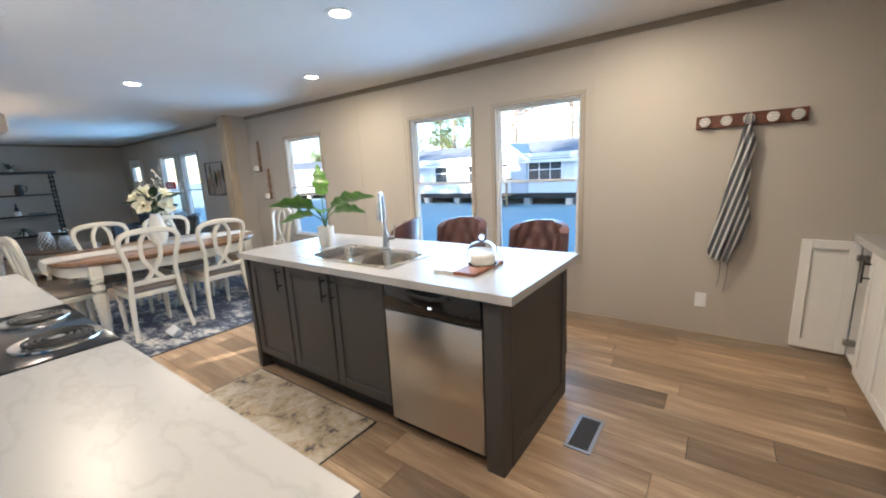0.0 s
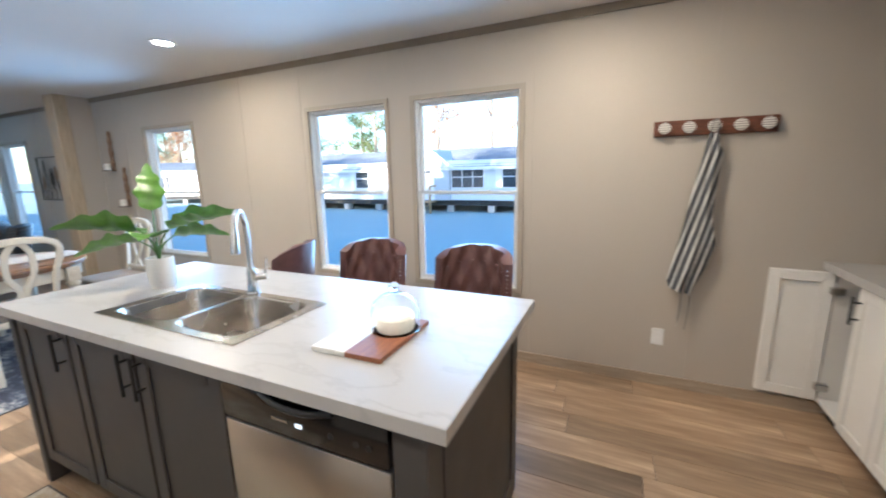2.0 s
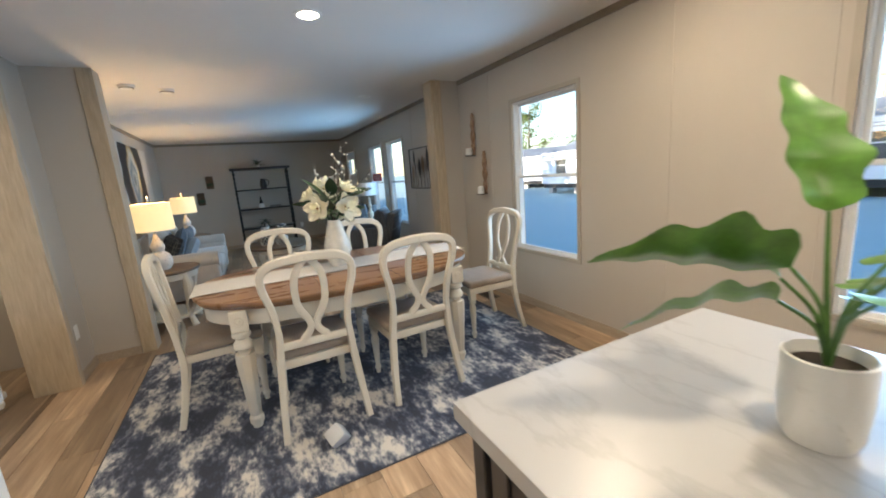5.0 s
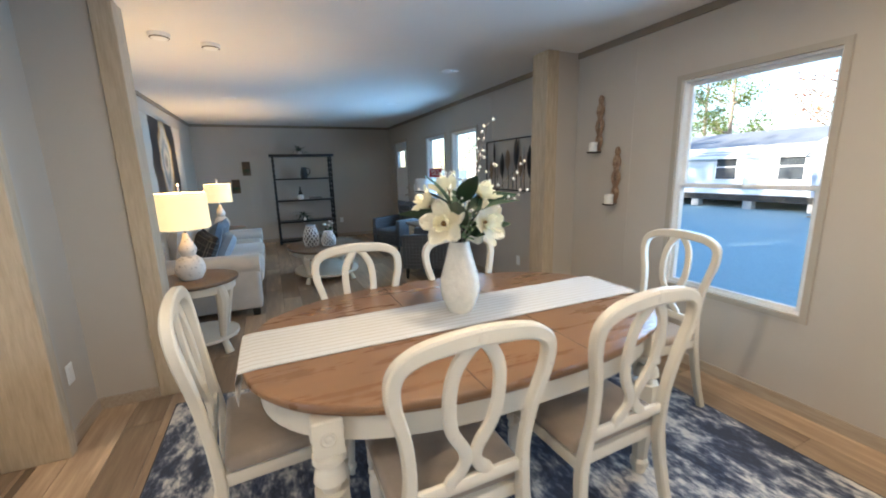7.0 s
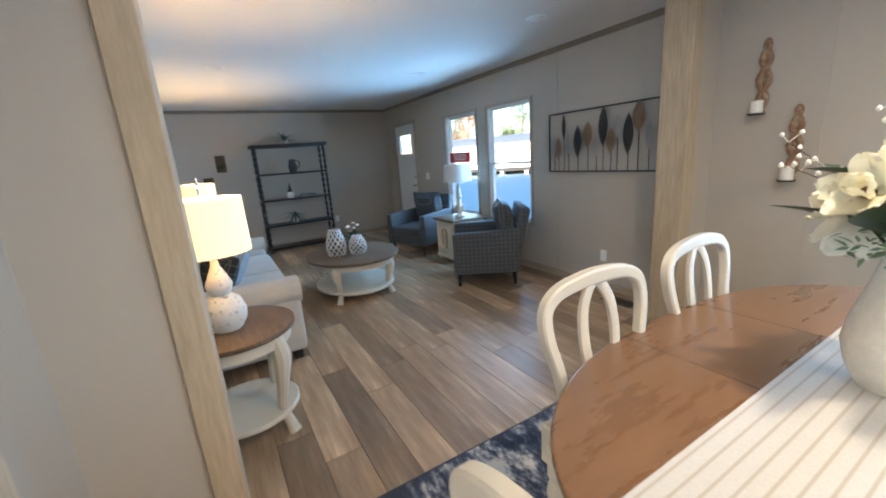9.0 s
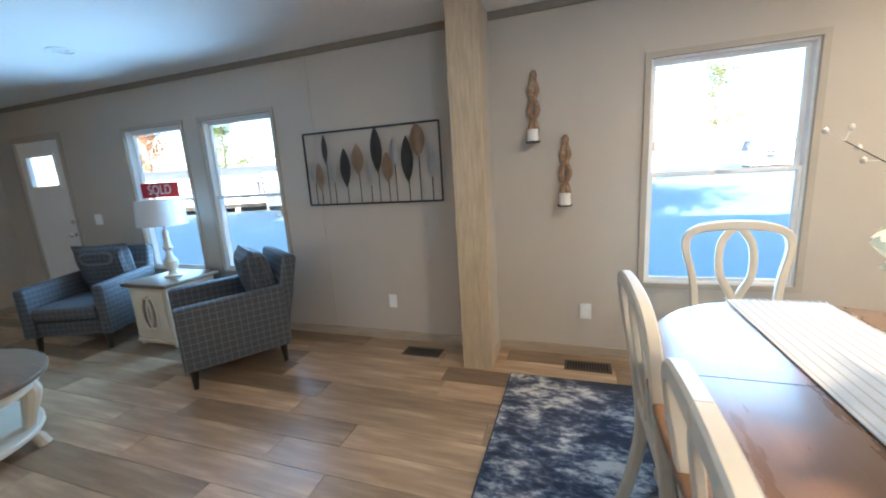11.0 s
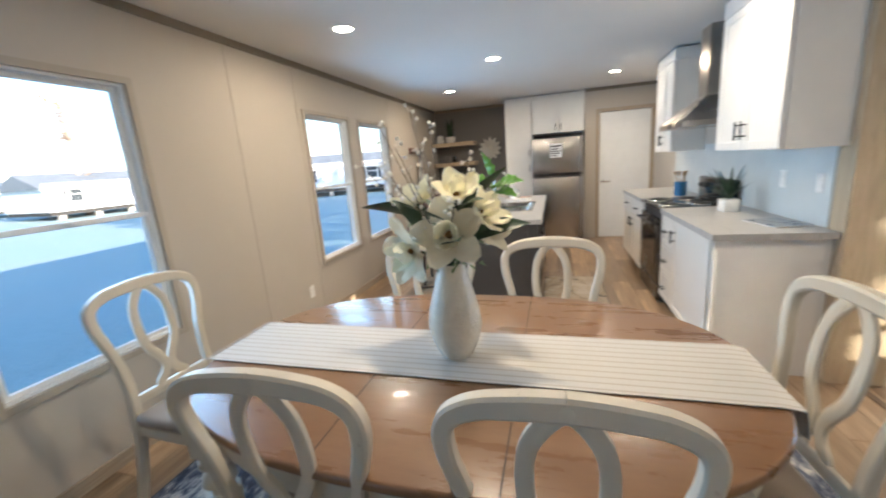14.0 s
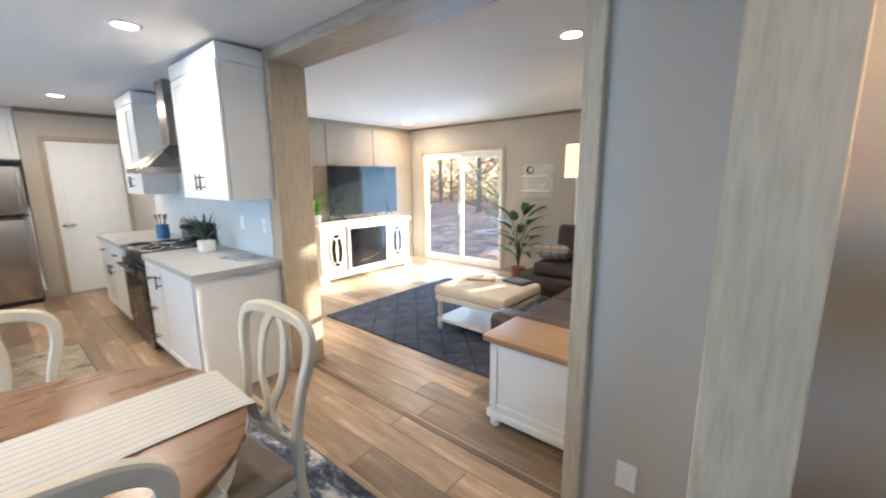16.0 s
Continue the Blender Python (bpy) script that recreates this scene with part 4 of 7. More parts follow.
for x in (-0.28, 0.28):
    sweep([(x, -0.024, 0.755), (x, -0.075, 0.755)], 0.009, seg=8, bm=bm)
part("door_handle", bm, M_BLACK, dr)
part("drawer", box(-0.375, 0.375, -0.02, 0.012, 0.035, 0.19, 0.005, 1), M_OVEN, st)
top = part("cooktop", box(-0.38, 0.38, -0.03, 0.50, 0.897, 0.918, 0.008, 2), M_BLACK_GLOSS, st)
part("back_panel", box(-0.38, 0.38, 0.50, 0.575, 0.897, 1.13, 0.02, 3), M_BLACK_GLOSS, st)
for x in (-0.28, -0.17, 0.17, 0.28):
    part("knob", lathe([(0, 0.03), (0.02, 0.028), (0.024, 0.0)], 14), M_BLACK, st).matrix_basis = pose(x, 0.50, 1.05, 90, 0, 0)
M_COIL = surface("burner_coil", (0.02, 0.02, 0.021), 0.5, 0.3)
for x, y, r in ((-0.19, 0.10, 0.10), (0.19, 0.10, 0.085), (-0.19, 0.36, 0.085), (0.19, 0.36, 0.10)):
    bu = part("burner", lathe([(r + 0.022, 0.0), (r + 0.02, 0.006), (r + 0.008, 0.003), (0.02, -0.004), (0, -0.004)], 28, at=(x, y, 0.919)), M_CHROME, top, "chrome drip pan")
    bm = bmesh.new()
    spiral = [(x + (0.024 + (r - 0.024) * k / 90) * math.cos(2 * math.pi * k / 22), y + (0.024 + (r - 0.024) * k / 90) * math.sin(2 * math.pi * k / 22), 0.93) for k in range(91)]
    sweep(spiral, 0.0065, 0.005, seg=6, bm=bm)
    part("coil", bm, M_COIL, bu, "black spiral heating coil")
    part("medallion", lathe([(0, 0.0), (0.022, 0.0), (0.022, -0.006)], 16, at=(x, y, 0.932)), M_CHROME, bu)


# wall cabinets and chimney hood
def wall_cabinet(x0, x1, label, doors):
    c = thing("wall_cabinet", label, "cabinet", pose((x0 + x1) / 2, 0.365, 1.385, 0, 0, 180))
    w = (x1 - x0) / 2
    part("body", box(-w, w, 0.0, 0.298, 0, 0.92), M_CAB_WHITE, c)
    part("cornice", box(-w - 0.012, w + 0.012, -0.025, 0.298, 0.922, 1.035, 0.012, 2), M_CAB_WHITE, c)
    for a, b, hx in doors:
        shaker(-w + a, -w + b, 0.004, 0.916, -0.016, M_CAB_WHITE, c, handle=(-w + hx, 0.13, True), rail=0.055, handle_len=0.12)
    return c


wall_cabinet(-3.45, -2.54, "white wall cabinet with two framed doors", [(0.004, 0.451, 0.415), (0.459, 0.906, 0.495)])
wall_cabinet(-1.30, -0.62, "white wall cabinet with two framed doors beyond the hood", [(0.004, 0.336, 0.305), (0.344, 0.676, 0.375)])
hood = thing("range_hood", "stainless steel chimney range hood above the stove", "range hood", pose(-1.87, 0.067, 0))
b = bmesh.new()
lo = [b.verts.new(v) for v in ((-0.38, 0, 1.60), (0.38, 0, 1.60), (0.38, 0.48, 1.60), (-0.38, 0.48, 1.60))]
mid = [b.verts.new(v) for v in ((-0.38, 0, 1.645), (0.38, 0, 1.645), (0.38, 0.48, 1.645), (-0.38, 0.48, 1.645))]
hi = [b.verts.new(v) for v in ((-0.12, 0, 1.86), (0.12, 0, 1.86), (0.12, 0.23, 1.86), (-0.12, 0.23, 1.86))]
for p, q in ((lo, mid), (mid, hi)):
    for i in range(4):
        b.faces.new((p[i], p[(i + 1) % 4], q[(i + 1) % 4], q[i]))
b.faces.new(lo)
b.faces.new(hi)
part("canopy", b, M_FRIDGE, hood)
part("chimney", box(-0.115, 0.115, 0.0, 0.225, 1.86, TOP), M_FRIDGE, hood)

# things on the south counter
crock = thing("utensil_crock", "blue crock with wooden utensils beside the stove", "utensil crock", pose(-1.33, 0.28, 0.915))
part("crock", lathe([(0, 0), (0.055, 0), (0.06, 0.02), (0.06, 0.15), (0.054, 0.15), (0.052, 0.02), (0, 0.018)], 20), surface("blue_glaze", (0.05, 0.17, 0.33), 0.25, vary=0.2), crock)
M_SPOON = wood("utensil_wood", (0.28, 0.17, 0.08), (0.45, 0.3, 0.16), 0.6, 8)
for k in range(4):
    a = k * 1.7
    part("utensil", sweep([(0.02 * math.cos(a), 0.02 * math.sin(a), 0.03), (0.045 * math.cos(a), 0.045 * math.sin(a), 0.2), (0.055 * math.cos(a), 0.055 * math.sin(a), 0.26)], [0.006, 0.006, 0.018], [0.005, 0.005, 0.006], seg=8), M_SPOON, crock)
aloe = thing("potted_succulent", "spiky green succulent in a white square pot", "plant", pose(-2.55, 0.27, 0.915))
part("pot", prism(oval(0.062, 0.062, 6, 24), 0, 0.095, 0.006), M_CERAMIC, aloe)
for k in range(16):
    a, up = k * 2.4, 35 + 50 * ((k * 37) % 10) / 10
    part("leaf", join(None, leaf(0.19 + 0.05 * (k % 3), 0.028, 0, 0.5, 0.1, 6, 0.0), pose(0, 0, 0.09) @ pose(0, 0, 0, 0, 0, math.degrees(a)) @ pose(0, 0, 0, up, 0, 0)), M_GREEN_DARK, aloe)
mag = thing("magazine", "thin dark-covered magazine lying on the counter", "magazine", pose(-3.15, 0.22, 0.916, 0, 0, 12))
part("pages", box(-0.15, 0.15, -0.11, 0.11, 0, 0.006, 0.001, 1), M_WHITE, mag)
part("cover", box(-0.15, 0.15, -0.11, 0.11, 0.0065, 0.0085), surface("magazine_cover", (0.22, 0.24, 0.27), 0.3, vary=0.5, scale=14), mag)

# fridge and tall unit
fr = thing("fridge", "dark stainless top-freezer fridge", "fridge", pose(0.70, 1.545, 0, 0, 0, -90))
part("cabinet", box(-0.40, 0.40, 0.065, 0.72, 0.02, 1.70), M_DARK, fr)
dl = part("fridge_door", box(-0.405, 0.405, 0.0, 0.06, 0.06, 1.105, 0.012, 3), M_FRIDGE, fr)
du = part("freezer_door", box(-0.405, 0.405, 0.0, 0.06, 1.125, 1.715, 0.012, 3), M_FRIDGE, fr)
part("pocket_handle", box(-0.38, 0.38, -0.006, 0.02, 1.072, 1.098, 0.006, 2), M_BLACK, dl)
part("pocket_handle", box(-0.38, 0.38, -0.006, 0.02, 1.13, 1.15, 0.006, 2), M_BLACK, du)
part("kick_grille", box(-0.39, 0.39, 0.04, 0.06, 0.0, 0.055), M_BLACK, fr)
note = part("sheet", box(-0.11, 0.08, -0.003, -0.001, 1.40, 1.62), surface("printed_sheet", (0.66, 0.67, 0.68), 0.6), du, "printed sheet with a dark heading")
bm = bmesh.new()
for k, (z, w) in enumerate(((1.585, 0.16), (1.535, 0.12), (1.50, 0.15), (1.465, 0.14), (1.43, 0.1))):
    box(-0.095, -0.095 + w, -0.0045, -0.003, z - 0.008 * (2 if k == 0 else 1), z + 0.008, bm=bm)
part("print_bar", bm, M_DARK, note)
fc = thing("over_fridge_cabinet", "white cabinet with two doors above the fridge", "cabinet", pose(0.95, 1.525, 1.80, 0, 0, -90))
part("body", box(-0.42, 0.42, 0.0, 0.60, 0, 0.62), M_CAB_WHITE, fc)
for a, b, h in ((-0.416, -0.003, -0.04), (0.003, 0.416, 0.04)):
    shaker(a, b, 0.005, 0.58, -0.016, M_CAB_WHITE, fc, handle=(h, 0.1, True), rail=0.055, handle_len=0.1)
pt = thing("pantry_cabinet", "tall white pantry cabinet beside the fridge", "cabinet", pose(0.95, 2.175, 0, 0, 0, -90))
part("body", box(-0.225, 0.225, 0.0, 0.60, 0.0, 2.42), M_CAB_WHITE, pt)
shaker(-0.22, 0.22, 1.42, 2.38, -0.016, M_CAB_WHITE, pt, handle=(0.18, 1.5, True), handle_len=0.12)
shaker(-0.22, 0.22, 0.11, 1.40, -0.016, M_CAB_WHITE, pt, handle=(0.18, 1.25, True), handle_len=0.12)

# white base units of the coffee corner, one door standing open
def corner_unit(y0, y1, label, open_door):
    c = thing("base_cabinet", label, "cabinet", pose(0.915, (y0 + y1) / 2, 0, 0, 0, -90))
    w = (y1 - y0) / 2
    for a, b, d, e, f, g in ((-w, -w + 0.016, 0, 0.55, 0.10, 0.873), (w - 0.016, w, 0, 0.55, 0.10, 0.873), (-w + 0.016, w - 0.016, 0, 0.55, 0.10, 0.118), (-w + 0.016, w - 0.016, 0.535, 0.55, 0.118, 0.873), (-w + 0.016, w - 0.016, 0, 0.55, 0.855, 0.873), (-0.012, 0.012, 0, 0.02, 0.118, 0.855)):
        part("carcass_panel", box(a, b, d, e, f, g), M_CAB_WHITE, c)
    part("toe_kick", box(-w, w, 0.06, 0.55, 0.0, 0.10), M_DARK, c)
    shaker(0.004, w - 0.004, 0.105, 0.865, -0.016, M_CAB_WHITE, c, handle=(0.035, 0.75, True), rail=0.055, handle_len=0.14)
    if open_door:
        d = shaker(0, w - 0.008, 0.105, 0.865, -0.012, M_CAB_WHITE, c, handle=(w - 0.045, 0.75, True), rail=0.055, handle_len=0.14)
        bm = bmesh.new()
        for a, b, e, f in ((0.0, 0.055, 0.105, 0.865), (w - 0.063, w - 0.008, 0.105, 0.865), (0.055, w - 0.063, 0.105, 0.16), (0.055, w - 0.063, 0.81, 0.865)):
            box(a, b, 0.0085, 0.017, e, f, 0.002, 1, bm=bm)
        part("inner_frame", bm, M_CAB_WHITE, d)
        d.matrix_basis = pose(-w + 0.004, -0.006, 0, 0, 0, -96)
        for z in (0.2, 0.77):
            part("hinge", box(-w + 0.006, -w + 0.05, -0.03, 0.03, z - 0.02, z + 0.02, 0.004, 1), M_CHROME, c)
    else:
        shaker(-w + 0.004, -0.004, 0.105, 0.865, -0.016, M_CAB_WHITE, c, handle=(-0.035, 0.75, True), rail=0.055, handle_len=0.14)
    return c


corner_unit(2.42, 3.22, "white two-door base cabinet with black bar handles", False)
corner_unit(3.22, 3.80, "white base cabinet with one door standing open", True)
wt = thing("worktop", "white marble-look laminate worktop of the coffee corner", "worktop")
part("slab", box(0.871, 1.568, 2.404, 3.838, 0.877, 0.917), M_MARBLE, wt)
part("edge_band", box(0.868, 0.8708, 2.404, 3.838, 0.875, 0.9165), M_MARBLE, wt)
M_SHELF = wood("pale_oak_shelf", (0.36, 0.27, 0.18), (0.52, 0.42, 0.30), 0.5, 3, (9, 1, 9))
for z in (1.405, 1.775):
    tagged(part("floating_shelf", box(1.22, 1.568, 3.02, 3.836, z - 0.035, z + 0.035, 0.003, 1), M_SHELF), "thick pale oak floating shelf on the wall", "shelf", "floating shelves")
cm = thing("coffee_maker", "black drip coffee maker with a steel front panel", "coffee maker", pose(1.26, 3.42, 0.917, 0, 0, -90))
part("base", box(-0.1, 0.1, -0.12, 0.13, 0, 0.035, 0.008, 2), M_BLACK, cm)
part("tower", box(-0.1, 0.1, 0.0, 0.13, 0.035, 0.33, 0.012, 2), M_BLACK, cm)
part("head", box(-0.1, 0.1, -0.12, 0.0, 0.21, 0.33, 0.012, 2), M_BLACK, cm)
part("front_panel", box(-0.07, 0.07, -0.124, -0.12, 0.235, 0.315), M_CHROME, cm)
for y, h, r in ((3.02, 0.2, 0.065), (2.86, 0.155, 0.075)):
    can = thing("canister", "round white ceramic canister with a wooden lid", "canister", pose(1.16, y, 0.917), "canisters on the coffee corner")
    part("body", lathe([(0, 0), (r * 0.94, 0), (r, 0.012), (r, h - 0.02), (r * 0.94, h), (0, h)], 24), M_CERAMIC, can)
    part("lid", lathe([(0, h + 0.02), (r * 0.8, h + 0.018), (r * 0.86, h), (0, h)], 24), M_SHELF, can)
snake = thing("potted_plant", "snake plant in a white round pot on the shelf", "plant", pose(1.38, 3.50, 1.81))
part("pot", lathe([(0, 0), (0.055, 0), (0.085, 0.04), (0.09, 0.11), (0.082, 0.11), (0.07, 0.09), (0, 0.09)], 24), M_CERAMIC, snake)
for k in range(9):
    part("leaf", join(None, leaf(0.3 + 0.05 * (k % 3), 0.05, 0, 0.4, -0.05, 6, 0.0), pose(0.03 * math.cos(k * 2.4), 0.03 * math.sin(k * 2.4), 0.09) @ pose(0, 0, 0, 0, 0, k * 137) @ pose(0, 0, 0, 78 - 4 * (k % 3), 0, 0)), M_GREEN_DARK, snake)
jar = thing("canister", "white ceramic jar with a knobbed lid on the shelf", "canister", pose(1.38, 3.70, 1.81))
part("body", lathe([(0, 0), (0.06, 0), (0.066, 0.01), (0.066, 0.12), (0.055, 0.135), (0, 0.135)], 24), M_CERAMIC, jar)
part("lid", lathe([(0, 0.165), (0.012, 0.162), (0.014, 0.15), (0.055, 0.146), (0.057, 0.136), (0, 0.136)], 24), M_CERAMIC, jar)
bk = thing("wire_basket", "small black wire basket on the lower shelf", "basket", pose(1.40, 3.66, 1.44))
for z in (0.005, 0.06, 0.12):
    part("wire_ring", sweep([(0.07 * math.cos(a), 0.09 * math.sin(a), z) for a in np.linspace(0, 2 * math.pi, 24, endpoint=False)], 0.003, seg=6, closed=True), M_BLACK, bk)
for k in range(10):
    a = 2 * math.pi * k / 10
    part("wire", sweep([(0.07 * math.cos(a), 0.09 * math.sin(a), 0.0), (0.07 * math.cos(a), 0.09 * math.sin(a), 0.125)], 0.0025, seg=6), M_BLACK, bk)
gb = thing("storage_jar", "dark glass jar on the lower shelf", "jar", pose(1.40, 3.45, 1.44))
part("body", lathe([(0, 0), (0.04, 0), (0.045, 0.01), (0.045, 0.1), (0.03, 0.12), (0, 0.12)], 20), M_BLACK_GLOSS, gb)

fw = thing("wall_flower", "round off-white metal flower on the dark accent wall", "wall decor", pose(EAST, 2.76, 1.65, 0, -90, 0))
for ring, (n, r, w) in enumerate(((12, 0.235, 0.10), (9, 0.16, 0.085), (6, 0.09, 0.06))):
    for k in range(n):
        part("petal", join(None, leaf(r, w, 0, 0.3, -0.25, 6, 0.0), pose(0, 0, 0.012 + 0.012 * ring) @ pose(0, 0, 0, 0, 0, 360 * k / n + 15 * ring) @ pose(0, 0, 0, 8, 0, 0)), M_LEAFPALE, fw)
part("flower_center", lathe([(0, 0.07), (0.02, 0.065), (0.03, 0.05), (0.02, 0.0)], 14), M_LEAFPALE, fw)

# hook rail with the striped apron
hr = thing("hook_rail", "reddish wooden wall rail with five round striped knobs", "coat rack", pose(0.275, NORTH, 1.68))
part("board", box(-0.305, 0.305, -0.022, 0, -0.045, 0.045, 0.004, 1), wood("red_rail_wood", (0.085, 0.028, 0.014), (0.20, 0.07, 0.035), 0.4, 4, (1, 9, 9)), hr)
M_KNOB = striped("striped_knob", (0.75, 0.73, 0.68), (0.10, 0.09, 0.08), 2, 0.0125, 0.35, 0.4, bump=0.05)
for k in range(5):
    bm = lathe([(0.01, 0), (0.01, 0.02), (0.03, 0.024), (0.034, 0.032), (0.031, 0.04), (0, 0.043)], 20)
    part("knob", join(None, bm, pose(0, 0, 0, 90, 0, 0)), M_KNOB, hr).matrix_basis = pose(-0.25 + 0.125 * k, -0.022, 0.0)
ap = thing("apron", "grey and white striped apron hanging folded from a knob", "apron", pose(0.275, 3.775, 0))


def hanging_cloth():
    b = bmesh.new()
    rows, n = 40, 36
    at = (0.0, 0.06, 0.12, 0.2, 0.35, 0.5, 0.67, 0.8, 0.94, 1.0)
    left = (-0.022, -0.035, -0.042, -0.055, -0.08, -0.10, -0.125, -0.145, -0.172, -0.155)
    right = (0.022, 0.03, 0.058, 0.045, 0.04, 0.035, 0.066, 0.04, -0.02, -0.035)
    g = []
    for j in range(rows + 1):
        v = j / rows
        x0, x1 = float(np.interp(v, at, left)), float(np.interp(v, at, right))
        row = []
        for i in range(n):
            a = 2 * math.pi * i / n
            fold = 1 + 0.3 * math.sin(5 * a + 4 * v) + 0.18 * math.sin(8 * a - 5 * v)
            drop = 0.04 * math.cos(a) * max(0.0, v - 0.6)
            row.append(b.verts.new(((x0 + x1) / 2 + (x1 - x0) / 2 * math.cos(a), 0.03 * math.sin(a) * fold * (0.6 + 0.5 * v), 1.64 - 0.95 * v - drop)))
        g.append(row)
    for p, q in zip(g, g[1:]):
        for i in range(n):
            b.faces.new((p[i], p[(i + 1) % n], q[(i + 1) % n], q[i]))
    b.faces.new(g[0])
    b.faces.new(g[-1])
    return b


M_APRON = striped("apron_stripe", (0.075, 0.078, 0.085), (0.62, 0.61, 0.58), 0, 0.036, 0.36, 0.95, 0.05)
body = part("cloth", join(None, hanging_cloth(), pose(0, 0, 0, 0, -14, 0)), M_APRON, ap)
body.matrix_basis = pose(0, 0, 0, 0, 14, 0)
part("neck_strap", sweep(curve_points([(-0.012, -0.01, 1.62), (-0.018, -0.02, 1.68), (0.0, -0.03, 1.715), (0.018, -0.02, 1.68), (0.014, -0.01, 1.62)], 6), 0.006, 0.003, seg=6), M_APRON, ap)
for x, z in ((-0.045, 0.44), (-0.09, 0.46)):
    part("tie_string", sweep(curve_points([(x, 0.0, 0.76), (x + 0.008, 0.0, 0.6), (x - 0.006, 0.004, z)], 5), 0.006, 0.002, seg=6), M_APRON, ap)


# floor registers
def floor_vent(x, y, turn, rim):
    v = thing("floor_vent", "dark metal floor register with slots", "floor vent", pose(x, y, 0.0, 0, 0, turn), "floor registers")
    bm = bmesh.new()
    for a, b, c, d in ((-0.155, 0.155, -0.068, -0.05), (-0.155, 0.155, 0.05, 0.068), (-0.155, -0.135, -0.05, 0.05), (0.135, 0.155, -0.05, 0.05)):
        box(a, b, c, d, 0, 0.005, bm=bm)
    part("frame", bm, rim, v)
    part("well", box(-0.135, 0.135, -0.05, 0.05, 0.0004, 0.0015), M_DARK, v)
    for k in range(14):
        x0 = -0.126 + k * 0.0185
        part("slat", box(x0, x0 + 0.007, -0.05, 0.05, 0.0015, 0.0045), M_VENT, v)
    return v


M_VENT = surface("vent_brown", (0.07, 0.055, 0.042), 0.45, 0.2)
floor_vent(-0.34, 2.25, 90, surface("vent_steel", (0.30, 0.29, 0.28), 0.35, 0.8))
floor_vent(-5.575, 3.66, 0, M_VENT)
floor_vent(-6.81, 3.64, 0, M_VENT)


def outlet(x, y, z, turn):
    o = thing("wall_outlet", "white plastic wall outlet plate", "wall outlet", pose(x, y, z, 0, 0, turn), "wall outlets")
    part("plate", box(-0.037, 0.037, -0.006, 0, -0.058, 0.058, 0.003, 1), M_WHITE, o)
    for s in (-0.02, 0.02):
        part("socket", box(-0.016, 0.016, -0.009, -0.006, s - 0.014, s + 0.014, 0.003, 1), M_WHITE, o)
    return o


for x in (0.088, -5.588, -7.139, -3.047):
    outlet(x, NORTH, 0.345, 0)
outlet(-6.0, 0.02, 0.375, 180)
outlet(-2.85, 0.066, 1.17, 180)
outlet(-3.25, 0.066, 1.17, 180)
outlet(WEST, 2.62, 0.38, 90)

# ---- dining ----
M_CREAM = two_tone("cream_paint_rubbed", (0.66, 0.60, 0.49), (0.30, 0.22, 0.14), 0.45, 22, (0.66, 0.74))
M_TABLETOP = wood("walnut_tabletop", (0.195, 0.098, 0.045), (0.255, 0.135, 0.064), 0.28, 1.2, (5, 0.8, 5), bump=0.008, coat=0.1, streak=0.1)
M_TAUPE = surface("taupe_seat_fabric", (0.30, 0.235, 0.18), 0.9, vary=0.12, scale=8, fine=150, bump=0.3, sheen=0.2)
M_RUG = rug_material("abstract_rug", [(0.022, 0.027, 0.045), (0.045, 0.055, 0.09), (0.13, 0.14, 0.165), (0.34, 0.33, 0.33), (0.56, 0.52, 0.46)], 2.6, (1, 1.9, 1), low=0.535, span=0.16)


def flat_rug(name, x0, x1, y0, y1, material, label, h=0.008):
    r = thing(name, label, "rug", pose((x0 + x1) / 2, (y0 + y1) / 2, 0))
    w, d = (x1 - x0) / 2, (y1 - y0) / 2
    part("rug_top", box(-w, w, -d, d, 0.001, h, 0.003, 1), material, r)
    bm = bmesh.new()
    for a, b, c, e in ((-w - 0.005, w + 0.005, -d - 0.006, -d), (-w - 0.005, w + 0.005, d, d + 0.006), (-w - 0.006, -w, -d, d), (w, w + 0.006, -d, d)):
        box(a, b, c, e, 0.001, h - 0.001, bm=bm)
    part("binding", bm, surface("rug_binding", (0.05, 0.055, 0.07), 0.9), r)
    return r


flat_rug("area_rug", -6.075, -3.675, 0.47, 3.45, M_RUG, "large blue, grey and cream abstract rug under the dining table")
flat_rug("kitchen_mat", -2.62, -1.39, 1.09, 1.71, rug_material("faded_mat", [(0.07, 0.07, 0.075), (0.27, 0.225, 0.17), (0.45, 0.355, 0.235), (0.44, 0.375, 0.29), (0.54, 0.48, 0.40)], 5.0, fine=160, low=0.47, span=0.2), "faded beige and grey runner mat before the island")

TC = (-4.85, 1.94)
tb = thing("dining_table", "oval dining table with walnut top and cream turned legs", "dining table", pose(*TC, 0))
TA, TB = 0.615, 0.945
top_out = oval(TA, TB, 2.5, 72)
part("tabletop", prism(top_out, 0.753, 0.783, 0.01, 3), M_TABLETOP, tb)
part("lower_moulding", prism(oval(TA - 0.02, TB - 0.02, 2.5, 72), 0.734, 0.753, 0.005, 2), M_TABLETOP, tb)
b = bmesh.new()
rings = [[b.verts.new((x, y, z)) for x, y in oval(TA - k, TB - k, 2.6, 72)] for k, z in ((0.05, 0.734), (0.05, 0.64), (0.075, 0.64), (0.075, 0.734))]
for p, q in zip(rings, rings[1:] + rings[:1]):
    for i in range(72):
        b.faces.new((p[i], p[(i + 1) % 72], q[(i + 1) % 72], q[i]))
part("apron", b, M_CREAM, tb)
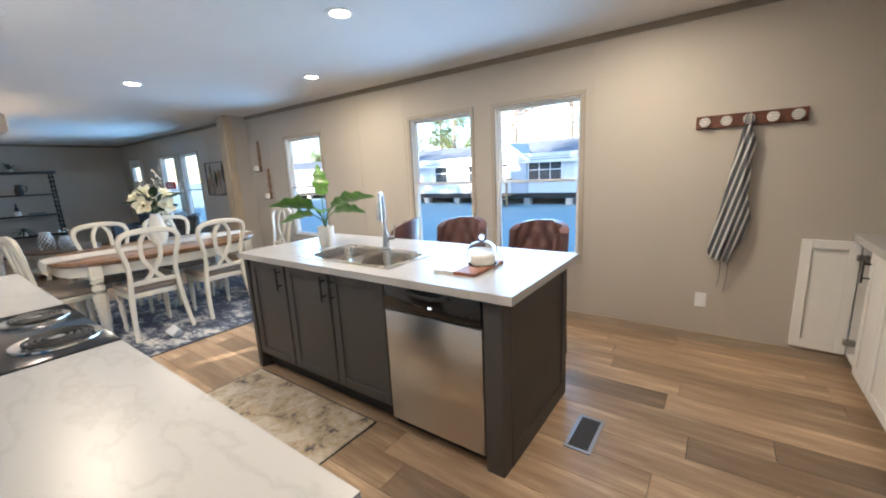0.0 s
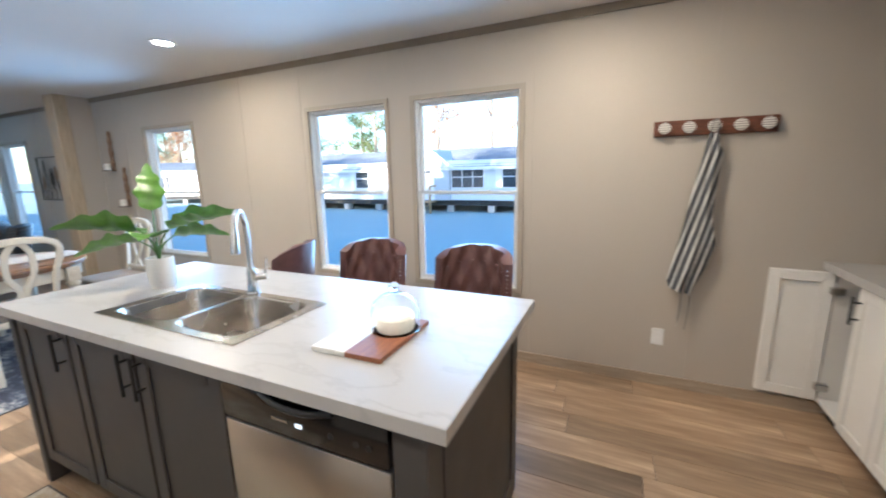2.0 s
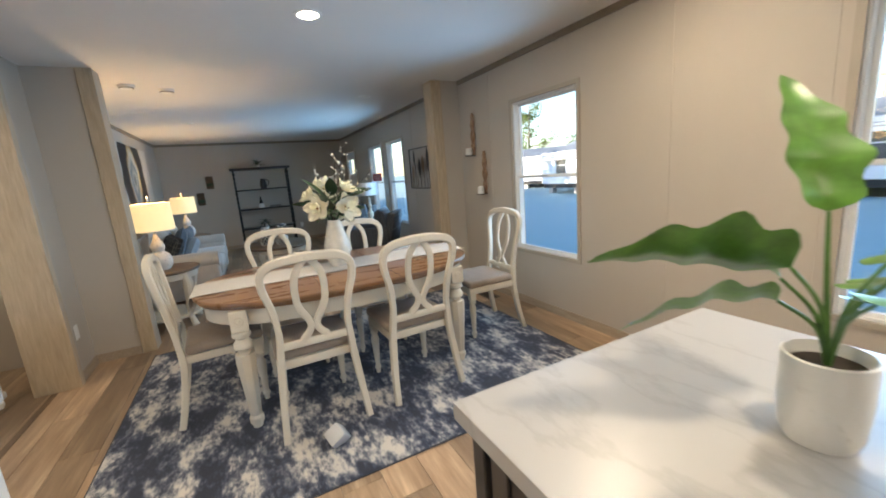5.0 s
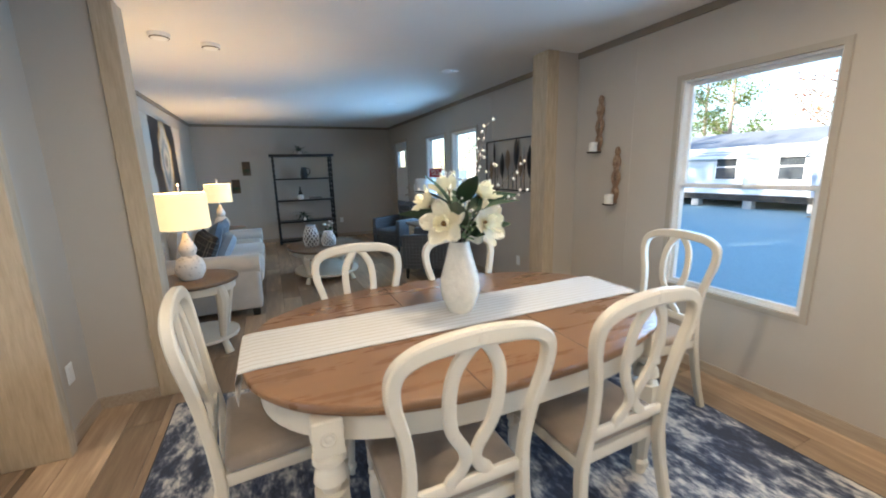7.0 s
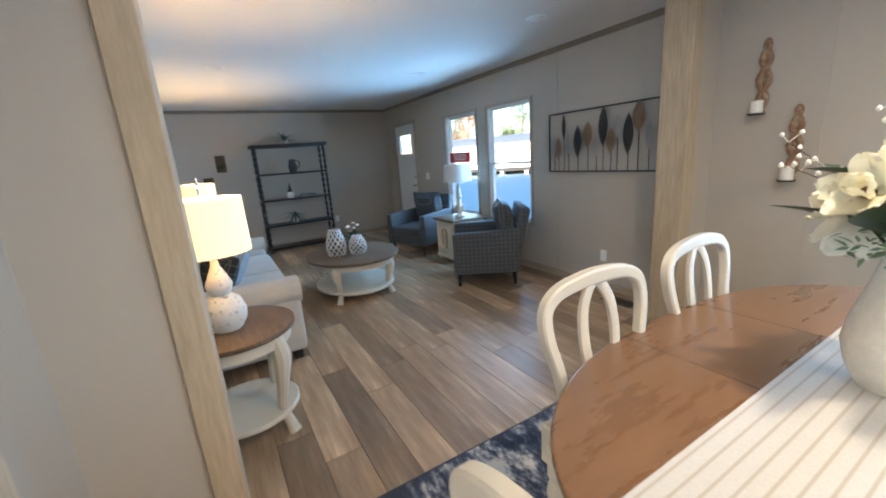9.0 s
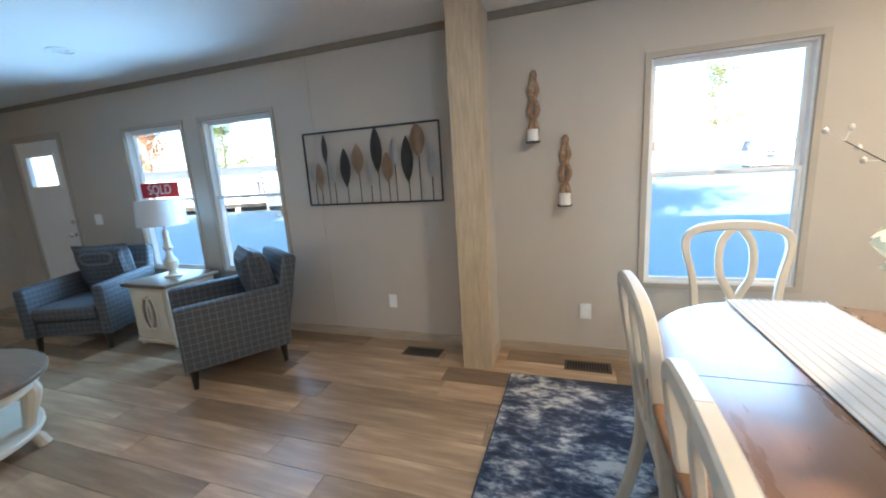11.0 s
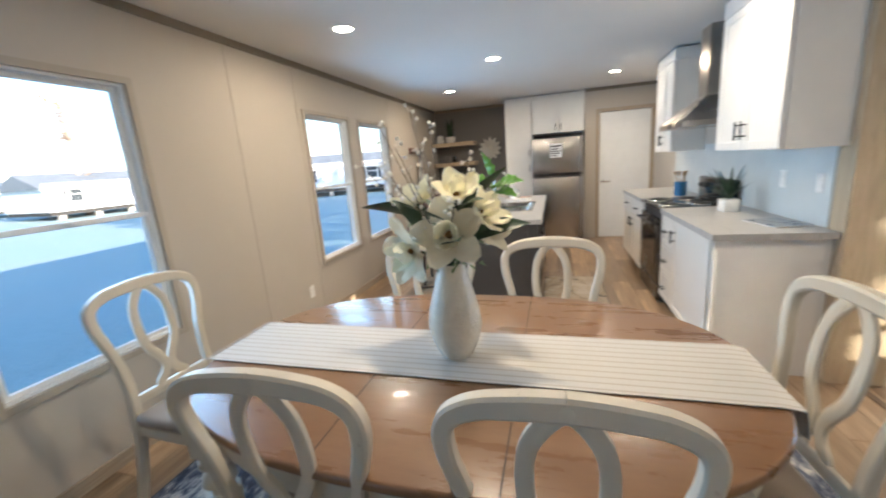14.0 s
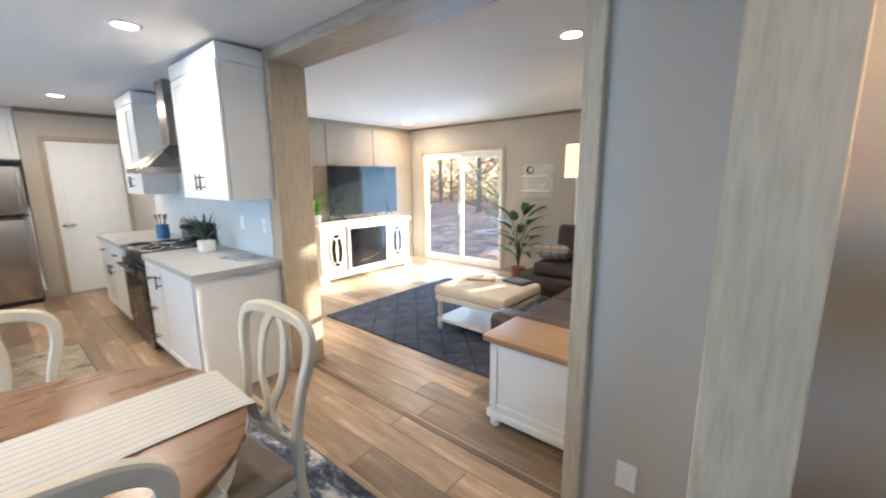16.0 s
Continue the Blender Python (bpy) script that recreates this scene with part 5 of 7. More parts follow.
for y in (-0.235, 0.235):
    part("leaf_joint", box(-0.60, 0.60, y - 0.0015, y + 0.0015, 0.7825, 0.7835), M_DARK, tb)


def turned_leg(x, y, h, parent, s=1.0):
    lg = part("leg", prism([(x + a * 0.045 * s, y + c * 0.045 * s) for a, c in ((-1, -1), (1, -1), (1, 1), (-1, 1))], h - 0.12, h, 0.004, 1), M_CREAM, parent)
    for dx, dy, turn in ((1, 0, 90), (-1, 0, -90), (0, 1, 180), (0, -1, 0)):
        rosette = join(None, lathe([(0, 0.006), (0.008, 0.005), (0.012, 0.002), (0.02, 0.005), (0.026, 0.0)], 12), pose(x + dx * 0.045 * s, y + dy * 0.045 * s, h - 0.06) @ pose(0, 0, 0, 0, 0, turn) @ pose(0, 0, 0, 90, 0, 0))
        part("rosette", rosette, M_CREAM, lg)
    bm = lathe([(0.034 * s, 0.0), (0.05 * s, -0.015), (0.05 * s, -0.035), (0.03 * s, -0.05), (0.046 * s, -0.07), (0.052 * s, -0.1), (0.03 * s, -0.125), (0.03 * s, -0.14)], 20, at=(x, y, h - 0.12))
    part("turned_neck", bm, M_CREAM, lg)
    b = bmesh.new()
    prof = [(0.052, h - 0.26), (0.054, h - 0.30), (0.032, 0.09), (0.028, 0.085), (0.04, 0.07), (0.04, 0.05), (0.028, 0.02), (0.026, 0.0)]
    rings = [[b.verts.new((x + r * s * math.cos(2 * math.pi * (k + 0.5) / 8) * 1.05, y + r * s * math.sin(2 * math.pi * (k + 0.5) / 8) * 1.05, z)) for k in range(8)] for r, z in prof]
    for p, q in zip(rings, rings[1:]):
        for k in range(8):
            b.faces.new((p[k], p[(k + 1) % 8], q[(k + 1) % 8], q[k]))
    b.faces.new(rings[0])
    b.faces.new(rings[-1])
    part("tapered_shaft", b, M_CREAM, lg)


for sx in (-1, 1):
    for sy in (-1, 1):
        turned_leg(sx * 0.44, sy * 0.70, 0.737, tb)


def dining_chair():
    """Faces +y; the origin lies on the floor under the seat."""
    c = thing("dining_chair", "cream painted dining chair with a looped splat back", "chair", group="chairs round the dining table")
    part("seat_frame", box(-0.215, 0.215, -0.20, 0.225, 0.385, 0.435, 0.006, 2), M_CREAM, c)
    b = bmesh.new()
    box(-0.225, 0.225, -0.195, 0.235, 0.436, 0.495, 0.024, 3, bm=b)
    part("seat", b, M_TAUPE, c, "taupe upholstered seat")
    Y = -0.215

    def lean(z):
        return Y - 0.085 * max(0.0, (z - 0.44) / 0.58) ** 1.15

    # rear legs run up into the back's outer frame in one curve
    def raised(b):
        """The back stands a tenth taller than its drawn curves."""
        for v in b.verts:
            if v.co.z > 0.5:
                v.co.z = 0.5 + (v.co.z - 0.5) * 1.08
        return b

    for s in (-1, 1):
        leg = [(s * 0.235, -0.285, 0.0), (s * 0.222, -0.245, 0.16), (s * 0.205, -0.215, 0.36), (s * 0.195, lean(0.48), 0.48), (s * 0.186, lean(0.60), 0.60), (s * 0.20, lean(0.73), 0.73), (s * 0.232, lean(0.85), 0.85), (s * 0.226, lean(0.925), 0.925), (s * 0.17, lean(0.964), 0.964), (s * 0.075, lean(0.978), 0.978), (0.0, lean(0.981), 0.981)]
        part("stile", raised(sweep(curve_points(leg, 5), [0.018, 0.019, 0.022, 0.02, 0.018, 0.018, 0.02, 0.021, 0.022, 0.024, 0.025], [0.02, 0.02, 0.022, 0.02, 0.018, 0.018, 0.019, 0.019, 0.019, 0.019, 0.019], seg=8, normal=(0, 1, 0), square=0.42)), M_CREAM, c)
        rib = [(s * 0.008, lean(0.972), 0.972), (s * 0.04, lean(0.94), 0.94), (s * 0.07, lean(0.885), 0.885), (s * 0.078, lean(0.80), 0.80), (s * 0.066, lean(0.72), 0.72), (s * 0.026, lean(0.65), 0.65), (s * 0.017, lean(0.61), 0.61), (s * 0.034, lean(0.575), 0.575), (s * 0.06, lean(0.553), 0.553), (s * 0.064, lean(0.53), 0.53)]
        part("splat", raised(sweep([Vector(p) + Vector((0, s * 0.002, 0)) for p in curve_points(rib, 5)], 0.019, 0.010, seg=8, normal=(0, 1, 0), square=0.42)), M_CREAM, c)
    part("crest_carving", lathe([(0, 0.007), (0.013, 0.005), (0.017, 0.0)], 14), M_CREAM, c).matrix_basis = pose(0, lean(0.98) - 0.014, 1.018, 90, 0, 0)
    part("cross_rail", sweep([(-0.195, lean(0.53), 0.53), (0.195, lean(0.53), 0.53)], 0.022, 0.011, seg=8, normal=(0, 1, 0), square=0.5), M_CREAM, c)
    for s in (-1, 1):
        lg = part("front_leg", prism([(s * 0.19 + a * 0.024, 0.195 + d * 0.024) for a, d in ((-1, -1), (1, -1), (1, 1), (-1, 1))], 0.33, 0.39, 0.003, 1), M_CREAM, c)
        part("turning", lathe([(0.018, 0.33), (0.028, 0.318), (0.028, 0.305), (0.017, 0.295), (0.027, 0.275), (0.028, 0.25), (0.016, 0.06), (0.023, 0.05), (0.023, 0.035), (0.014, 0.02), (0.015, 0.0)], 14, at=(s * 0.19, 0.195, 0)), M_CREAM, lg)
    return c


ch = dining_chair()
ch.matrix_basis = pose(-4.41, 1.61, 0.008, 0, 0, 90)
for x, y, turn in ((-4.41, 2.25, 92), (-4.885, 1.10, 4), (-4.855, 3.13, 178), (-5.185, 1.575, -90), (-5.20, 2.235, -88)):
    copy_thing(ch, pose(x, y, 0.008, 0, 0, turn))

# striped runner along the table, hanging over its south end
b = bmesh.new()
path = [(-0.96, 0.70), (-0.958, 0.75), (-0.95, 0.78), (-0.90, 0.7865)] + [(y, 0.7865) for y in np.linspace(-0.8, 0.86, 14)] + [(0.93, 0.7865)]
rows = [[b.verts.new((x, y + (0.006 * math.sin(x * 40) if i < 1 else 0), z + dz)) for x in np.linspace(-0.175, 0.175, 9)] for dz in (0.0, 0.003) for i, (y, z) in enumerate(path)]
n = len(path)
for k in (0, n):
    for i in range(k, k + n - 1):
        for j in range(8):
            b.faces.new((rows[i][j], rows[i][j + 1], rows[i + 1][j + 1], rows[i + 1][j]))
for i in range(n - 1):
    for j in (0, 8):
        b.faces.new((rows[i][j], rows[i + 1][j], rows[n + i + 1][j], rows[n + i][j]))
runner = thing("table_runner", "white woven table runner with thin cream stripes", "table runner", pose(TC[0] - 0.02, TC[1], 0))
part("cloth", b, striped("runner_stripe", (0.60, 0.585, 0.56), (0.46, 0.415, 0.355), 0, 0.033, 0.2, 0.95, 0.06), runner)
for y, z in ((-0.96, 0.70), (0.93, 0.788)):
    bm = bmesh.new()
    for k in range(30):
        x = -0.172 + k * 0.0119
        dy = 0.012 * math.sin(k * 5.1)
        tail = (x + 0.003 * math.sin(k * 3.3), y + (0.03 if y > 0 else 0.004), z - (0.0 if y > 0 else 0.035))
        sweep([(x, y, z), tail], [0.002, 0.001], seg=5, bm=bm)
    part("fringe", bm, M_CERAMIC, runner)

# vase of magnolias
M_PEARL = surface("pearly_mosaic_glaze", (0.72, 0.67, 0.57), 0.15, vary=0.07, scale=26, fine=75, bump=0.9)
vs = thing("flower_vase", "pearly white vase of cream silk magnolias on the table", "vase", pose(-4.875, 1.93, 0.79))
part("vase", lathe([(0, 0), (0.052, 0), (0.06, 0.01), (0.082, 0.06), (0.094, 0.115), (0.088, 0.17), (0.066, 0.25), (0.05, 0.31), (0.046, 0.335), (0.041, 0.335), (0.045, 0.30), (0, 0.29)], 36), M_PEARL, vs)
M_PETAL = foliage("magnolia_petal", (0.74, 0.68, 0.53), 0.22, 0.06, 12)
M_CORE = surface("flower_core", (0.22, 0.11, 0.03), 0.8, vary=0.3, scale=40)
M_SAGE = foliage("sage_leaf", (0.20, 0.29, 0.15), 0.3, 0.25, 30)
M_TWIG = surface("twig_brown", (0.05, 0.032, 0.02), 0.8)
M_BUD = surface("white_bud", (0.80, 0.77, 0.70), 0.6)


def petal(length, width, cup):
    b = bmesh.new()
    rows = []
    for i in range(8):
        t = i / 7
        w = width / 2 * (math.sin(math.pi * (0.12 + 0.83 * t ** 1.1))) ** 0.7
        y = length * t * (1 - 0.25 * cup * t)
        z = cup * length * t * t * 0.8
        rows.append([b.verts.new((s * w, y, z + 0.5 * cup * w * s * s + 0.006 * math.sin(7 * t + 4 * s))) for s in (-1, -0.6, 0, 0.6, 1)])
    for p, q in zip(rows, rows[1:]):
        for k in range(4):
            b.faces.new((p[k], p[k + 1], q[k + 1], q[k]))
    return b


def magnolia(at, direction, size, parent, cup):
    turn = Vector(direction).to_track_quat("Z", "Y").to_matrix().to_4x4()
    m = Matrix.Translation(at) @ turn
    fl = part("blossom", join(None, lathe([(0, 0.03), (0.012, 0.022), (0.014, 0.006), (0.004, -0.01)], 12), m), M_CORE, parent, "cream magnolia blossom with a brown core")
    for k in range(8):
        inner = k >= 5
        turn = k * 72 + 13 if not inner else (k - 5) * 120 + 49
        pm = m @ pose(0, 0, 0.004 * inner, 0, 0, turn) @ pose(0, 0, 0, 10 + 34 * inner + 5 * math.sin(k * 2.3 + size * 90), 0, 7 * math.sin(k * 3.1))
        part("petal", join(None, petal(size * (1.18 - 0.32 * inner), size * (0.80 - 0.16 * inner), cup + 0.12 * inner), pm), M_PETAL, fl)
    part("flower_stem", sweep(curve_points([(0, 0, 0.28), Vector((at[0] * 0.35, at[1] * 0.35, 0.36)), at], 5), 0.004, seg=6), M_GREEN_DARK, parent)


for at, d, size, cup in (((0.07, -0.10, 0.43), (0.75, -0.7, 0.25), 0.10, 0.3), ((0.10, 0.075, 0.42), (0.85, 0.45, 0.2), 0.105, 0.25), ((-0.06, -0.12, 0.50), (-0.3, -0.8, 0.5), 0.085, 0.5), ((0.02, 0.10, 0.535), (0.2, 0.55, 0.8), 0.09, 0.5), ((-0.10, -0.03, 0.45), (-0.95, -0.1, 0.25), 0.11, 0.28), ((-0.09, 0.10, 0.40), (-0.8, 0.6, -0.1), 0.11, 0.2), ((-0.02, -0.04, 0.56), (-0.5, -0.2, 0.85), 0.085, 0.55)):
    magnolia(Vector(at), d, size, vs, cup)
for k in range(11):
    a = k * 137.5 + 60
    r = 0.10 + 0.03 * (k % 3)
    part("magnolia_leaf", join(None, leaf(0.20 + 0.035 * (k % 3), 0.085, 0, 0.25, 0.25, 8, 0.0), pose(0.04 * math.cos(radians(a)), 0.04 * math.sin(radians(a)), 0.37 + 0.014 * k) @ pose(0, 0, 0, 0, 0, a - 90) @ pose(0, 0, 0, 20 + 12 * (k % 4), 0, 0) @ pose(0, 0, 0, 0, 50 - 33 * (k % 4), 0)), M_GREEN_DARK, vs)
bm = bmesh.new()
for k in range(260):
    a, up, r = random.uniform(0, 6.28), random.uniform(-0.35, 0.7), random.uniform(0.03, 0.12)
    p = Vector((r * math.cos(a), r * math.sin(a), 0.39 + 0.14 * up))
    join(bm, leaf(random.uniform(0.018, 0.034), 0.012, 0, 0.2, 0.2, 3, 0.0), Matrix.Translation(p) @ pose(0, 0, 0, random.uniform(-40, 60), random.uniform(-40, 40), random.uniform(0, 360)))
part("sage_filler", bm, M_SAGE, vs)["kind"] = "stuff"
for k in range(12):
    a = k * 2.4 + 0.5
    r = 0.06 + 0.055 * (k % 5)
    tip = Vector((r * math.cos(a), r * math.sin(a) + 0.09, 0.84 - 0.055 * (k % 5) - 0.06 * (k % 3)))
    line = curve_points([(0, 0, 0.3), (tip.x * 0.3, tip.y * 0.3, 0.46), tip], 6)
    tw = part("twig", sweep(line, [0.0022, 0.001], seg=5), M_TWIG, vs)
    bm = bmesh.new()
    for i in range(9):
        p = line[min(len(line) - 1, 5 + i)]
        q = p + Vector((random.uniform(-1, 1), random.uniform(-1, 1), random.uniform(-0.6, 1))) * 0.026
        sweep([p, q], [0.001, 0.0008], seg=4, bm=bm)
        lathe([(0, 0.009), (0.0055, 0.004), (0.006, -0.002), (0, -0.007)], 7, bm=bm, at=q)
    part("white_bud", bm, M_BUD, tw)["kind"] = "stuff"

# carved sconces with candles
M_DRIFT = two_tone("carved_driftwood", (0.25, 0.15, 0.09), (0.42, 0.30, 0.2), 0.8, 18, (0.5, 0.6), 0.6)
for x, z in ((-5.933, 1.66), (-5.727, 1.225)):
    sc = thing("candle_sconce", "carved wooden wall sconce holding a white candle", "sconce", pose(x, NORTH, z), "candle sconces")
    b = bmesh.new()
    for s in (-1, 1):
        sweep(curve_points([(s * 0.012, -0.015, -0.09), (-s * 0.022, -0.02, 0.0), (s * 0.028, -0.02, 0.12), (-s * 0.022, -0.02, 0.24), (s * 0.01, -0.018, 0.33), (0, -0.015, 0.37)], 5), [0.014, 0.018, 0.02, 0.02, 0.016, 0.008], 0.013, seg=8, normal=(0, 1, 0), bm=b)
    part("carved_back", b, M_DRIFT, sc)
    part("tray", lathe([(0, -0.104), (0.045, -0.104), (0.052, -0.092), (0.049, -0.092), (0.042, -0.1), (0, -0.1)], 20, at=(0, -0.085, 0)), M_VENT, sc)
    part("bracket", box(-0.012, 0.012, -0.06, 0, -0.103, -0.09, 0.003, 1), M_VENT, sc)
    part("candle", lathe([(0, -0.01), (0.004, -0.012), (0.034, -0.014), (0.036, -0.02), (0.036, -0.1), (0, -0.1)], 20, at=(0, -0.085, 0)), M_CERAMIC, sc)

# clear block lying on the rug
cube = thing("glass_block", "small clear glass block lying on the rug", "ornament", pose(-3.98, 1.62, 0.05, 38, 25, 20))
part("block", box(-0.045, 0.045, -0.045, 0.045, -0.045, 0.045, 0.006, 2), surface("frosted_block", (0.55, 0.56, 0.57), 0.2), cube)

# ---- living room ----
M_SOFA = surface("oatmeal_chenille", (0.48, 0.45, 0.41), 0.95, vary=0.08, scale=7, fine=120, bump=0.35, sheen=0.3)
M_TWEED = plaid("charcoal_plaid", (0.075, 0.082, 0.092), (0.17, 0.178, 0.19), 0.046, 0.07)
M_NAVY = surface("slate_blue_fabric", (0.085, 0.12, 0.165), 0.95, vary=0.3, scale=16, fine=120, bump=0.3, sheen=0.3)
M_DARKPLAID = plaid("dark_plaid", (0.03, 0.032, 0.036), (0.16, 0.15, 0.13), 0.06, 0.07)
M_TOPWOOD = wood("weathered_brown_top", (0.09, 0.055, 0.032), (0.22, 0.145, 0.09), 0.4, 3, (1, 7, 7), streak=0.4)
M_ESPRESSO = wood("espresso_wood", (0.004, 0.0035, 0.003), (0.013, 0.010, 0.008), 0.4, 4, (9, 9, 1))

sofa = thing("sofa", "oatmeal fabric sofa with rolled arms and loose pillows", "sofa", pose(-8.72, -0.02, 0))
part("base", box(-0.92, 0.92, 0.06, 0.98, 0.09, 0.30, 0.03, 3), M_SOFA, sofa)
for s in (-1, 1):
    part("arm", box(s * 1.03 - 0.125, s * 1.03 + 0.125, 0.04, 1.0, 0.09, 0.54, 0.04, 3), M_SOFA, sofa)
    rl = sweep([(s * 1.045, 0.05, 0.56), (s * 1.045, 1.01, 0.55)], 0.135, 0.10, seg=16)
    part("arm_roll", rl, M_SOFA, sofa)
for k in range(2):
    x = -0.455 + 0.91 * k
    part("seat_cushion", box(x - 0.447, x + 0.447, 0.22, 1.03, 0.305, 0.47, 0.05, 4), M_SOFA, sofa)
    b = pillow(0.90, 0.50, 0.26, 10)
    part("back_cushion", join(None, b, pose(x, 0.27, 0.70, -10, 0, 0)), M_SOFA, sofa)
part("back_frame", box(-1.03, 1.03, 0.02, 0.2, 0.1, 0.84, 0.06, 4), M_SOFA, sofa)
for x in (-1.05, 1.05):
    for y in (0.1, 0.93):
        part("foot", box(x - 0.035, x + 0.035, y - 0.035, y + 0.035, 0, 0.09, 0.006, 1), M_ESPRESSO, sofa)
for x, y, z, s, m, mat, label in ((-7.95, 0.45, 0.66, 0.46, pose(0, 0, 0, -24, 8, 24), M_DARKPLAID, "dark plaid throw pillow leaning on the sofa"), (-8.25, 0.51, 0.70, 0.46, pose(0, 0, 0, -22, -14, 10), M_NAVY, "slate blue throw pillow on the sofa"), (-8.9, 0.51, 0.68, 0.44, pose(0, 0, 0, -20, 5, -8), M_NAVY, "slate blue throw pillow on the sofa"), (-8.55, 0.61, 0.62, 0.34, pose(0, 0, 0, -28, 0, 12), surface("pale_blue_cloth", (0.36, 0.43, 0.5), 0.9), "pale blue small pillow on the sofa")):
    pw = tagged(part("throw_pillow", pillow(s, s, 0.16), mat), label, "pillow")
    pw.matrix_basis = pose(x, y, z) @ m


def cabriole(x, y, h, out, parent, s=1.0):
    d = Vector((x, y, 0)).normalized() * out
    pts = curve_points([(x, y, h), Vector((x, y, h * 0.82)) + d * 0.6, Vector((x, y, h * 0.55)) + d * 0.1, Vector((x, y, h * 0.25)) - d * 0.45, Vector((x, y, 0.05)) + d * 0.2, Vector((x, y, 0.0)) + d * 0.6], 5)
    return part("leg", sweep(pts, [0.04 * s, 0.05 * s, 0.036 * s, 0.026 * s, 0.03 * s, 0.036 * s], seg=10), M_CREAM, parent)


def round_table(name, label, x, y, a, b_, h, shelf, cat):
    t = thing(name, label, cat, pose(x, y, 0))
    part("tabletop", prism(oval(a, b_, 2.0, 56), h - 0.03, h, 0.008, 2), M_TOPWOOD, t)
    part("apron", prism(oval(a * 0.9, b_ * 0.9, 2.0, 48), h - 0.10, h - 0.03, 0.004, 1), M_CREAM, t)
    part("lower_shelf", prism(oval(a * 0.86, b_ * 0.86, 2.0, 48), shelf - 0.03, shelf, 0.006, 1), M_CREAM, t)
    for k in range(4):
        w = math.pi / 4 + k * math.pi / 2
        cabriole(a * 0.80 * math.cos(w), b_ * 0.80 * math.sin(w), h - 0.05, 0.045, t)
    return t


round_table("end_table", "round brown-topped end table with cream cabriole legs", -6.98, 0.52, 0.32, 0.32, 0.62, 0.14, "end table")
round_table("end_table", "round brown-topped end table beyond the sofa", -10.35, 0.45, 0.31, 0.31, 0.62, 0.14, "end table")
round_table("coffee_table", "round brown-topped coffee table with cream scrolled legs", -8.92, 1.80, 0.60, 0.50, 0.46, 0.13, "coffee table")

M_SHADE = surface("lit_linen_shade", (0.80, 0.66, 0.42), 0.9, vary=0.04)
sh = M_SHADE.node_tree.nodes["Principled BSDF"]
sh.inputs["Emission Color"].default_value = (1.0, 0.70, 0.32, 1)
sh.inputs["Emission Strength"].default_value = 0.22
M_SHADE_OFF = surface("linen_shade", (0.62, 0.62, 0.62), 0.9, vary=0.04)
M_SPECKLE = two_tone("white_crackle_glaze", (0.78, 0.76, 0.72), (0.22, 0.21, 0.21), 0.4, 45, (0.58, 0.62), 0.3)
for x, y in ((-6.98, 0.50), (-10.35, 0.42)):
    lp = thing("table_lamp", "lit table lamp with gourd-shaped white base and drum shade", "table lamp", pose(x, y, 0.62), "sofa table lamps")
    part("base", lathe([(0, 0), (0.075, 0), (0.105, 0.05), (0.11, 0.10), (0.09, 0.16), (0.05, 0.195), (0.06, 0.22), (0.066, 0.25), (0.045, 0.30), (0.022, 0.35), (0.018, 0.38), (0, 0.38)], 28), M_SPECKLE, lp)
    part("stem", lathe([(0, 0.38), (0.008, 0.38), (0.008, 0.76), (0.014, 0.765), (0.0, 0.785)], 12), M_CHROME, lp)
    b = lathe([(0.19, 0.42), (0.185, 0.70), (0.182, 0.70), (0.187, 0.42)], 36)
    part("shade", b, M_SHADE, lp, "glowing cream drum shade")
    ld = bpy.data.lights.new("table_lamp_bulb", "POINT")
    ld.energy, ld.shadow_soft_size, ld.color = 9.5, 0.06, (1.0, 0.66, 0.34)
    new("table_lamp_bulb", ld).matrix_basis = pose(x, y, 0.62 + 0.56)

# honeycomb vases with greenery on the coffee table
M_LATTICE = surface("white_lattice_ceramic", (0.70, 0.70, 0.69), 0.5, vary=0.08)
for x, y, h, r in ((-8.87, 1.62, 0.29, 0.105), (-8.80, 1.84, 0.2, 0.095)):
    v = thing("lattice_vase", "white lattice ceramic vase on the coffee table", "vase", pose(x, y, 0.46), "lattice vases")
    part("inner_wall", lathe([(0, 0.002), (r * 0.6, 0.002), (r * 0.9, h * 0.35), (r * 0.86, h * 0.6), (r * 0.5, h * 0.97), (r * 0.45, h * 0.97), (0, h * 0.5)], 24), surface("vase_inside", (0.10, 0.10, 0.105), 0.7), v)
    bm = bmesh.new()
    prof = lambda t: r * (0.66 + 0.36 * math.sin(math.pi * min(1, 0.12 + 0.95 * t)) ** 1.1 - 0.1 * t)
    for s in (-1, 1):
        for k in range(11):
            pts = []
            for i in range(13):
                t = i / 12
                a = 2 * math.pi * k / 11 + s * t * 2.2
                pts.append((prof(t) * math.cos(a), prof(t) * math.sin(a), h * t))
            sweep(pts, 0.008, 0.006, seg=5, bm=bm)
    part("lattice", bm, M_LATTICE, v)
    part("lip", lathe([(prof(1) + 0.006, h), (prof(1) + 0.008, h - 0.012), (prof(1) - 0.012, h - 0.012), (prof(1) - 0.012, h)], 24), M_LATTICE, v)
green = thing("potted_plant", "small green plant with white flowers on the coffee table", "plant", pose(-9.05, 1.88, 0.46))
part("pot", lathe([(0, 0), (0.05, 0), (0.06, 0.09), (0.05, 0.09), (0, 0.08)], 18), M_CERAMIC, green)
